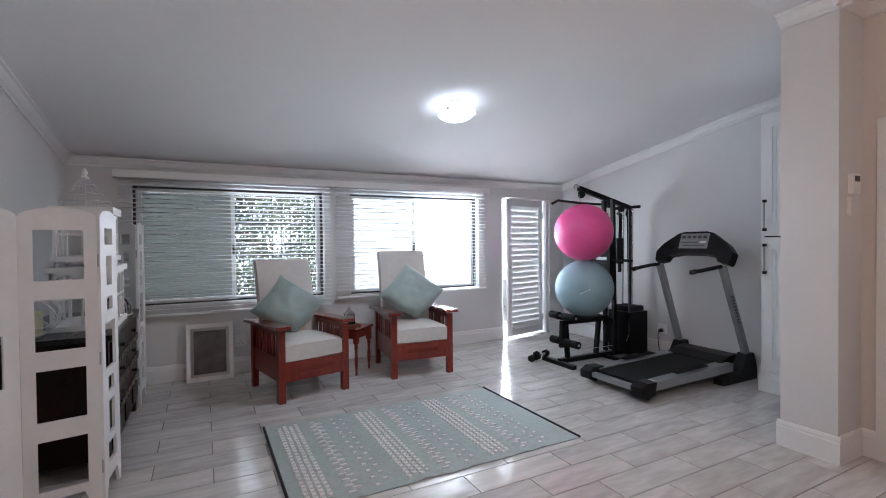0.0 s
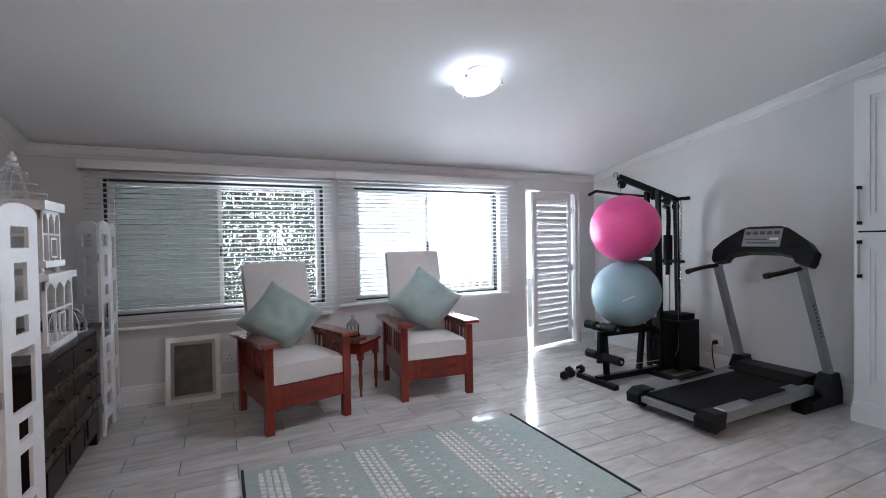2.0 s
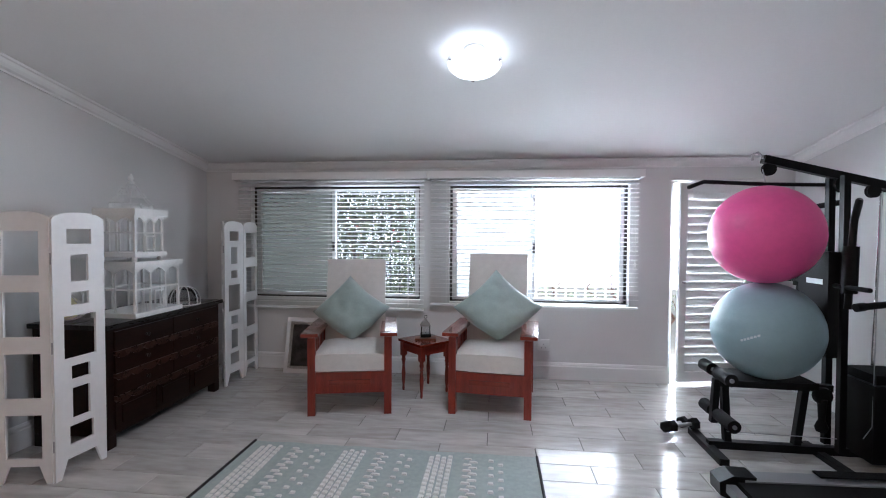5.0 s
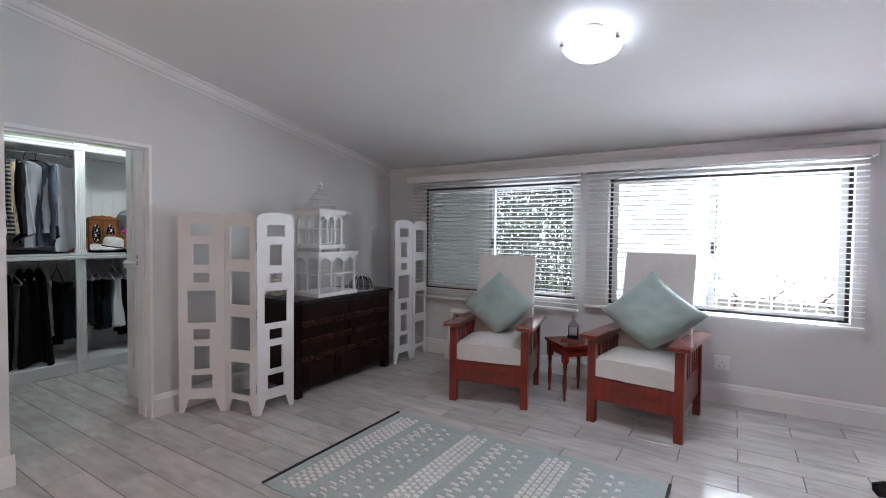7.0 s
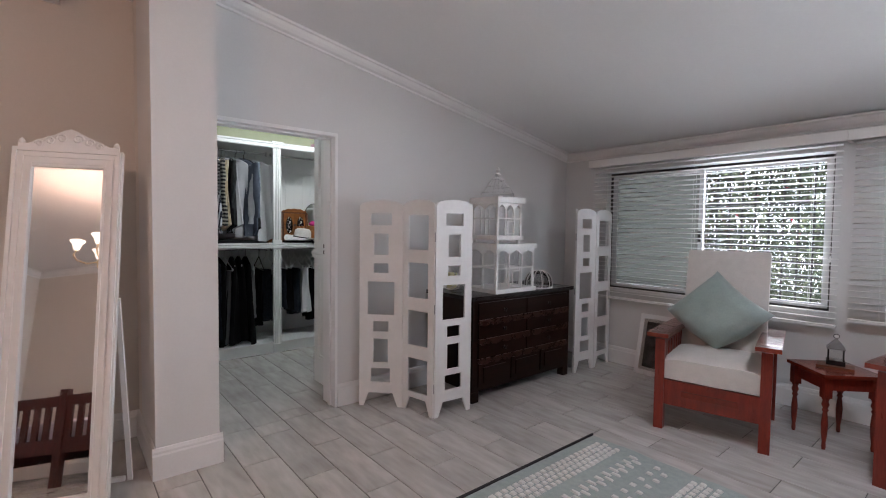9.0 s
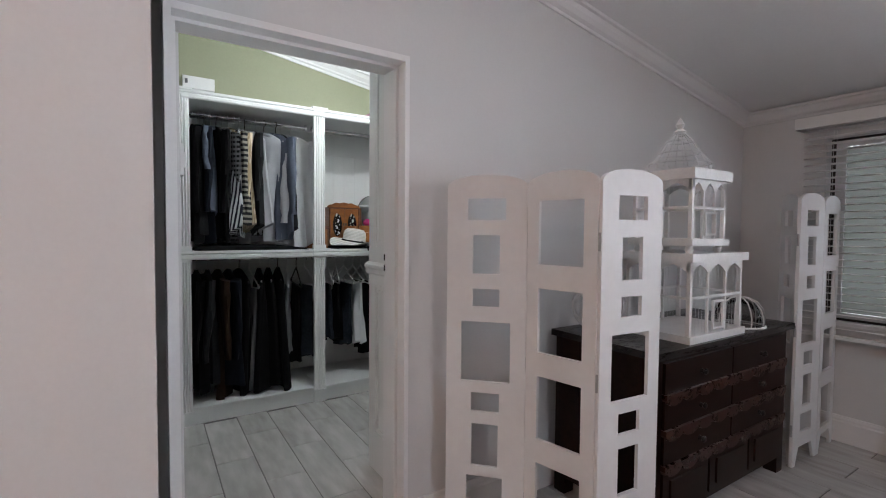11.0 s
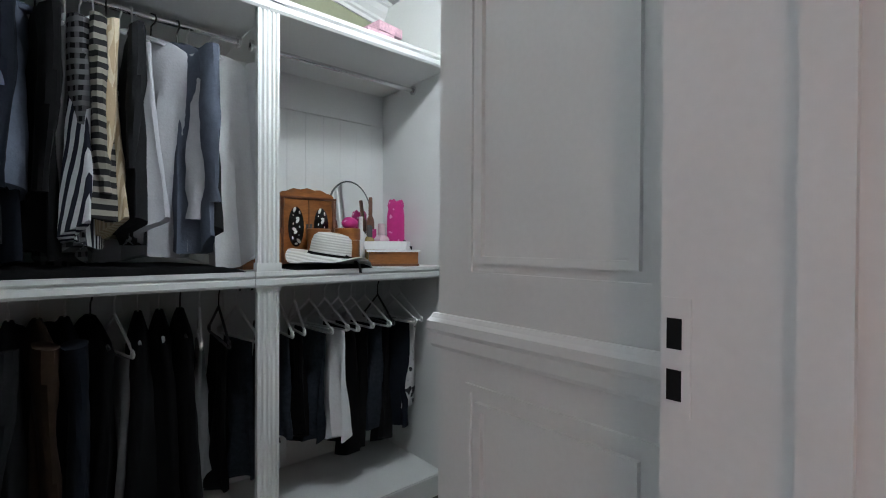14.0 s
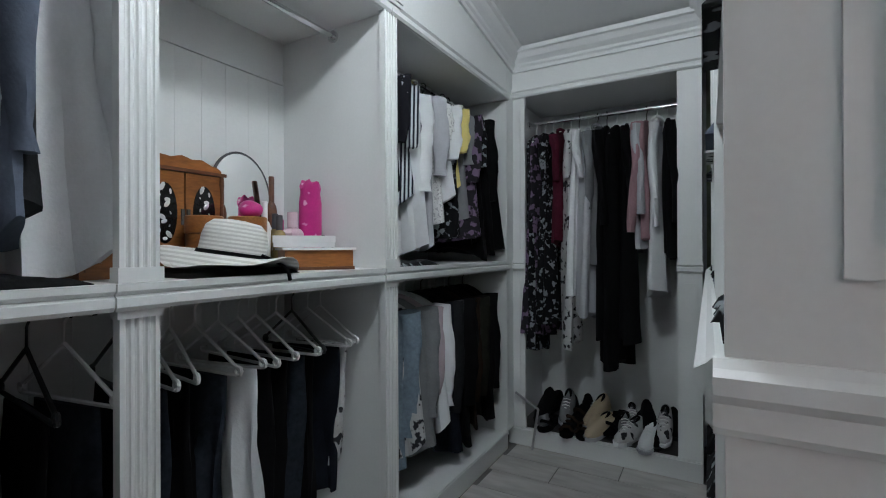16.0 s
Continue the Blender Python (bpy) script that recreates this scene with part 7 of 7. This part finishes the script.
rm = thing("round_mirror", "round dark-rimmed vanity mirror leaning on the back", "mirror", pose(-3.53, 3.515, SH + 0.11, 84, 0, 90) @ Matrix.Diagonal((1.05, 1.08, 1, 1)))
bm = bm_new()
lathe(bm, [(0, -0.008), (0.17, -0.008), (0.17, 0.004), (0.162, 0.004), (0.162, 0.0), (0, 0.0)], 48, pose(0, 0.19, 0))
part("rim", bm, INK, rm, smooth=True)
bm = bm_new()
lathe(bm, [(0, 0.001), (0.161, 0.001), (0.161, 0.003), (0, 0.003)], 48, pose(0, 0.19, 0))
part("mirror_glass", bm, MIRROR, rm)
for ob in rm.children:
    ob.matrix_local = ob.matrix_local @ Matrix.Diagonal((0.80, 1, 1, 1))
bm = boxes((-0.10, 0.10, -0.100, -0.082, -0.05, 0.03), (-0.012, 0.012, -0.083, 0.03, -0.012, -0.004))
part("stand", bm, INK, rm, "dark stand")


def round_box(x, y, z, r, h):
    b = thing("round_box", "round honey wooden trinket box with lid", "box", pose(x, y, z), group="round trinket boxes")
    bm = bm_new()
    lathe(bm, [(r, 0), (r, h * 0.68)], 28)
    part("body", bm, HONEY, b, smooth=True)
    bm = bm_new()
    lathe(bm, [(r + 0.004, h * 0.69), (r + 0.004, h - 0.004), (r, h), (0, h)], 28)
    part("lid", bm, HONEY, b, smooth=True)


round_box(-3.35, 3.215, SH + 0.001, 0.058, 0.195)
round_box(-3.33, 3.375, SH + 0.001, 0.065, 0.20)


def bottle(x, y, r, h, mat, cap_mat, label, square=False):
    b = thing("bottle", label, "bottle", pose(x, y, SH + 0.001), group="bottles on the shelf")
    bm = bm_new()
    n = 4 if square else 18
    lathe(bm, [(r * 0.95, 0), (r, 0.006), (r, h * 0.62), (r * 0.8, h * 0.68), (r * 0.45, h * 0.72)], n, pose(0, 0, 0, 0, 0, 45))
    part("glass_body", bm, mat, b, smooth=not square, bevel=0.002 if square else 0)
    bm = bm_new()
    lathe(bm, [(r * 0.5, h * 0.721), (r * 0.5, h * 0.99), (r * 0.4, h)], 14)
    part("cap", bm, cap_mat, b, smooth=True)


PINKGLASS = material("pale_pink_bottle", (0.62, 0.45, 0.50), 0.15, grain=0.05)
AMBER = material("amber_bottle", (0.32, 0.24, 0.10), 0.12, grain=0.08)
MAGENTA = spots("magenta_wrapping", (0.52, 0.02, 0.20), (0.75, 0.40, 0.55), 18, 0.63, rough=0.4)
bottle(-3.36, 3.475, 0.024, 0.27, PAPER, PAPER, "tall white lotion bottle")
bottle(-3.31, 3.505, 0.026, 0.215, AMBER, INK, "small amber perfume bottle with black cap")
bottle(-3.37, 3.535, 0.025, 0.225, AMBER, INK, "small olive perfume bottle with dark cap")
bottle(-3.40, 3.59, 0.024, 0.205, clear_glass("bottle_glass", (0.8, 0.8, 0.75), 0.03, 0.6), MAGENTA, "clear perfume bottle with red cap")
bottle(-3.345, 3.605, 0.045, 0.235, PINKGLASS, PINKGLASS, "square pale pink perfume bottle", True)
bottle(-3.50, 3.625, 0.024, 0.40, BROWNWOOD, BROWNWOOD, "tall brown turned wooden bottle")
bottle(-3.50, 3.385, 0.018, 0.36, BROWNWOOD, BROWNWOOD, "slim brown wooden bottle")
bag = thing("gift_bag", "bright magenta spotted plastic toiletry bag", "bag", pose(-3.34, 3.70, SH + 0.001))
bm = bm_new()
lathe(bm, [(0.052, 0), (0.058, 0.02), (0.058, 0.28), (0.05, 0.33), (0.055, 0.35), (0.045, 0.37), (0, 0.372)], 20)
for v in bm.verts:
    v.co.x *= 0.6
    v.co.z += 0.012 * math.sin(5 * math.atan2(v.co.y, v.co.x)) * (v.co.z > 0.3)
part("bag_body", bm, MAGENTA, bag, smooth=True)
mk = thing("cosmetic_pouch", "crumpled magenta cosmetic pouch", "pouch", pose(-3.33, 3.385, SH + 0.232))
bm = bm_new()
bmesh.ops.create_icosphere(bm, subdivisions=3, radius=0.042)
for v in bm.verts:
    v.co *= 1 + 0.3 * noise.noise(v.co * 22)
    v.co.z = max(v.co.z * 0.8, -0.03)
part("pouch_body", bm, MAGENTA, mk, smooth=True)
bx2 = solid("white_carton", boxes((-0.05, 0.05, -0.05, 0.05, 0, 0.17)), PAPER, "white carton standing at the back of the shelf", "box", pose(-3.455, 3.50, SH + 0.001), bevel=0.002)
tr = thing("wooden_tray_box", "low honey wooden drawer box under a white box", "box", pose(-3.20, 3.58, SH + 0.001, 0, 0, 60))
part("case", boxes((-0.13, 0.13, -0.10, 0.10, 0.008, 0.075)), HONEY, tr, bevel=0.004)
part("base", boxes((-0.135, 0.135, -0.105, 0.105, 0, 0.012)), BROWNWOOD, tr)
part("top_board", boxes((-0.14, 0.14, -0.11, 0.11, 0.075, 0.085)), PAPER, tr)
wbx = thing("white_box", "flat white gift box on a wooden box", "box", pose(-3.24, 3.575, SH + 0.088, 0, 0, 44))
part("box_base", boxes((-0.115, 0.115, -0.06, 0.06, 0, 0.028)), PAPER, wbx)
part("lid", boxes((-0.118, 0.118, -0.063, 0.063, 0.018, 0.045)), PAPER, wbx, bevel=0.002)
lb = thing("lantern", "small dark wire candle lantern at the shelf end", "lantern", pose(-3.30, 3.735, SH + 0.001))
bm = boxes((-0.035, 0.035, -0.03, 0.03, 0, 0.012), (-0.035, 0.035, -0.03, 0.03, 0.095, 0.105))
for sx in (-1, 1):
    for sy in (-1, 1):
        box(bm, sx * 0.032 - 0.003, sx * 0.032 + 0.003, sy * 0.027 - 0.003, sy * 0.027 + 0.003, 0.012, 0.095)
part("frame", bm, BLACK, lb)
bm = bm_new()
tube(bm, [(0.02 * math.cos(a), 0, 0.105 + 0.035 * math.sin(a)) for a in (math.pi * k / 8 for k in range(9))], 0.003, 6)
part("handle", bm, BLACK, lb)

# cartons and control box above the units
pk = material("pink_white_carton", (0.60, 0.38, 0.44), 0.6, grain=0.3, scale=16, bump=0.02)
for k, (y, z) in enumerate(((3.36, 2.341), (3.47, 2.341), (3.40, 2.388))):
    solid("shoe_carton", boxes((-0.12, 0.12, -0.075, 0.075, 0, 0.044)), pk, "flat pink and white carton on top of the unit", "box", pose(-3.10, y if k < 2 else y, z, 0, 0, 4 * k), group="cartons", bevel=0.001) if k != 1 else None
ctl = thing("control_box", "white wall-mounted electrical control box", "control box")
part("case", boxes((-3.6195, -3.56, 1.90, 2.13, 2.53, 2.625)), TRIM, ctl, bevel=0.006)
part("indicator", boxes((-3.56, -3.557, 1.915, 1.935, 2.565, 2.60)), INK, ctl)


# ---- shoes in the end unit and on the east shelves ----
def shoe(m, mat, sole_mat, kind, label):
    s = thing("shoe", label, "shoe", m, group="shoes")
    out = [(0.0, -0.035), (0.05, -0.038), (0.12, -0.034), (0.18, -0.044), (0.24, -0.040), (0.275, -0.015), (0.275, 0.015), (0.24, 0.042), (0.18, 0.046), (0.12, 0.036), (0.05, 0.036), (0.0, 0.032), (-0.012, 0)]
    bm = bm_new()
    n = len(out)
    a = [bm.verts.new((x, y, 0)) for x, y in out]
    b = [bm.verts.new((x * 1.01, y * 1.03, 0.022 + (0.012 if x < 0.08 else 0))) for x, y in out]
    bm.faces.new(a[::-1])
    bm.faces.new(b)
    for i in range(n):
        bm.faces.new((a[i], a[(i + 1) % n], b[(i + 1) % n], b[i]))
    part("sole", bm, sole_mat, s, bevel=0.003)
    bm = bm_new()
    if kind == "sandal":
        for x in (0.10, 0.20):
            tube(bm, [(x, -0.042, 0.02), (x + 0.01, -0.02, 0.055), (x + 0.01, 0.02, 0.055), (x, 0.042, 0.02)], 0.012, 6)
        tagged(part("strap", bm, mat, s, smooth=True), kind="stuff")
        return s
    rings = []
    for k in range(9):
        t = k / 8
        x = -0.008 + 0.275 * t
        w = 0.036 + 0.010 * math.sin(math.pi * min(1, t * 1.1)) - (0.022 if k == 8 else 0)
        h = 0.075 * (1 - t) + 0.03 + 0.012 * math.sin(math.pi * t) - (0.018 if k == 8 else 0)
        rings.append([bm.verts.new((x, w * math.cos(math.pi * i / 8), 0.024 + h * math.sin(math.pi * i / 8) ** 0.7)) for i in range(9)])
    for p, q in zip(rings, rings[1:]):
        for i in range(8):
            bm.faces.new((p[i], p[i + 1], q[i + 1], q[i]))
    bm.faces.new(rings[0])
    bm.faces.new(rings[-1][::-1])
    up2 = part("upper", bm, mat, s, smooth=True)
    bm = bm_new()
    lathe(bm, [(0, 0), (0.03, 0.0), (0.03, 0.002), (0, 0.002)], 16, pose(0.05, 0, 0.116, 0, 14, 0) @ Matrix.Diagonal((1.6, 0.85, 1, 1)))
    part("opening", bm, CLOTH["black"], s)
    if kind == "trainer":
        bm = bm_new()
        for k in range(4):
            x = 0.115 + 0.022 * k
            tube(bm, [(x, -0.024, 0.108 - 0.011 * k), (x + 0.004, 0.0, 0.117 - 0.010 * k), (x, 0.024, 0.108 - 0.011 * k)], 0.003, 5)
        part("laces", bm, PAPER, s)
    return s


SH_MATS = [("grey", "pale_grey", "trainer", "grey lace-up trainer"), ("florals", "white", "trainer", "pale trainer with white sole"), ("cream", "pale_grey", "shoe", "beige slip-on shoe"), ("black", "charcoal", "shoe", "black court shoe"),
           ("brown", "black", "sandal", "brown strap sandal"), ("white", "pale_grey", "trainer", "white trainer"), ("black", "black", "sandal", "black sandal")]
spots_at = [(-2.86, 5.36, 0), (-2.76, 5.32, 6), (-2.66, 5.30, 4), (-2.58, 5.31, 4), (-2.49, 5.34, 2), (-2.40, 5.30, 2), (-2.31, 5.36, 0), (-2.22, 5.31, 1), (-2.13, 5.29, 5), (-2.06, 5.35, 3), (-2.70, 5.55, 3), (-2.50, 5.58, 0), (-2.30, 5.57, 1), (-2.12, 5.58, 6), (-2.82, 5.60, 3), (-2.61, 5.62, 3), (-2.40, 5.61, 6), (-2.20, 5.46, 3), (-2.04, 5.60, 3)]
for k, (x, y, i) in enumerate(spots_at):
    up3, so3, kind, words = SH_MATS[i]
    shoe(pose(x, y + 0.13, 0.116, 0, 0, -90 + rng.uniform(-22, 22)), CLOTH[up3], CLOTH[so3], kind, words + " on the closet floor")
for k in range(7):
    i = (3, 0, 4, 2, 6, 3, 1)[k]
    up3, so3, kind, words = SH_MATS[i]
    shoe(pose(-2.82 + 0.125 * k, 5.40 + 0.04 * (k % 2) + 0.13, 0.20, 0, 14, -90 + rng.uniform(-20, 20)), CLOTH[up3], CLOTH[so3], kind, words + " piled on other shoes")
for z in (0.326, 0.646, 1.186, 1.646):
    for k in range(4):
        y = 3.0 + 0.55 * k + 0.1 * (z > 1)
        if any(abs(y - q) < 0.16 for q in (3.57, 4.38, 5.16)):
            y += 0.25
        bm = bm_new()
        mat = rng.choice(["grey", "black", "white", "florals", "slate", "print"])
        cloth_pile(EF - 0.02, EF + 0.33, y - 0.13, y + 0.13, z, 0.09 + 0.05 * rng.random(), CLOTH[mat], "folded " + NAMES.get(mat, mat) + " clothes on a shelf")
wk = thing("walking_cane", "silver folded walking cane leaning in the end unit", "cane")
bm = bm_new()
tube(bm, [(-2.955, 5.16, 0.36), (-2.80, 5.165, 0.27)], 0.008, 8)
tube(bm, [(-2.80, 5.165, 0.27), (-2.835, 5.14, 0.008)], 0.008, 8)
part("shaft", bm, STEEL, wk, smooth=True)

# ---- floor tiles, last ----
TL_, TW_, G_ = 0.68, 0.2165, 0.0045
me_cache = {}


def tile_mesh(w, d):
    key = (round(w, 3), round(d, 3))
    if key not in me_cache:
        bm = bm_new()
        h, b = 0.004, 0.0022
        lo = [bm.verts.new((x, y, -h)) for x, y in ((0, 0), (w, 0), (w, d), (0, d))]
        md = [bm.verts.new((x, y, -b)) for x, y in ((0, 0), (w, 0), (w, d), (0, d))]
        hi = [bm.verts.new((x, y, 0)) for x, y in ((b, b), (w - b, b), (w - b, d - b), (b, d - b))]
        for p, q in ((lo, md), (md, hi)):
            for i in range(4):
                bm.faces.new((p[i], p[(i + 1) % 4], q[(i + 1) % 4], q[i]))
        bm.faces.new(hi)
        me_cache[key] = mesh_of("tile", bm, TILE)
    return me_cache[key]


def clip_tile(x0, x1, y0, y1, owner, area):
    ax0, ax1, ay0, ay1 = area
    a, b, c, d = max(x0, ax0), min(x1, ax1), max(y0, ay0), min(y1, ay1)
    if b - a > 0.03 and d - c > 0.03:
        piece("tile", tile_mesh(b - a - G_, d - c - G_), owner, pose(a + 0.5 * G_, c + 0.5 * G_, random.uniform(-0.0004, 0.0004)))


for r in range(-22, 19):
    y0 = 2.403 + TW_ * r
    off = -0.24 + (0.0 if r % 2 == 0 else 0.34)
    for k in range(-6, 9):
        x0 = off + TL_ * k
        for owner, area in ((floor, (-1.10, 5.13, 1.3205, 5.57)), (floor_closet, (-2.985, -1.10, 1.72, 5.20)), (floor_bedroom, (-1.45, 3.93, -3.2, 1.3205))):
            clip_tile(x0, x0 + TL_, y0, y0 + TW_, owner, area)
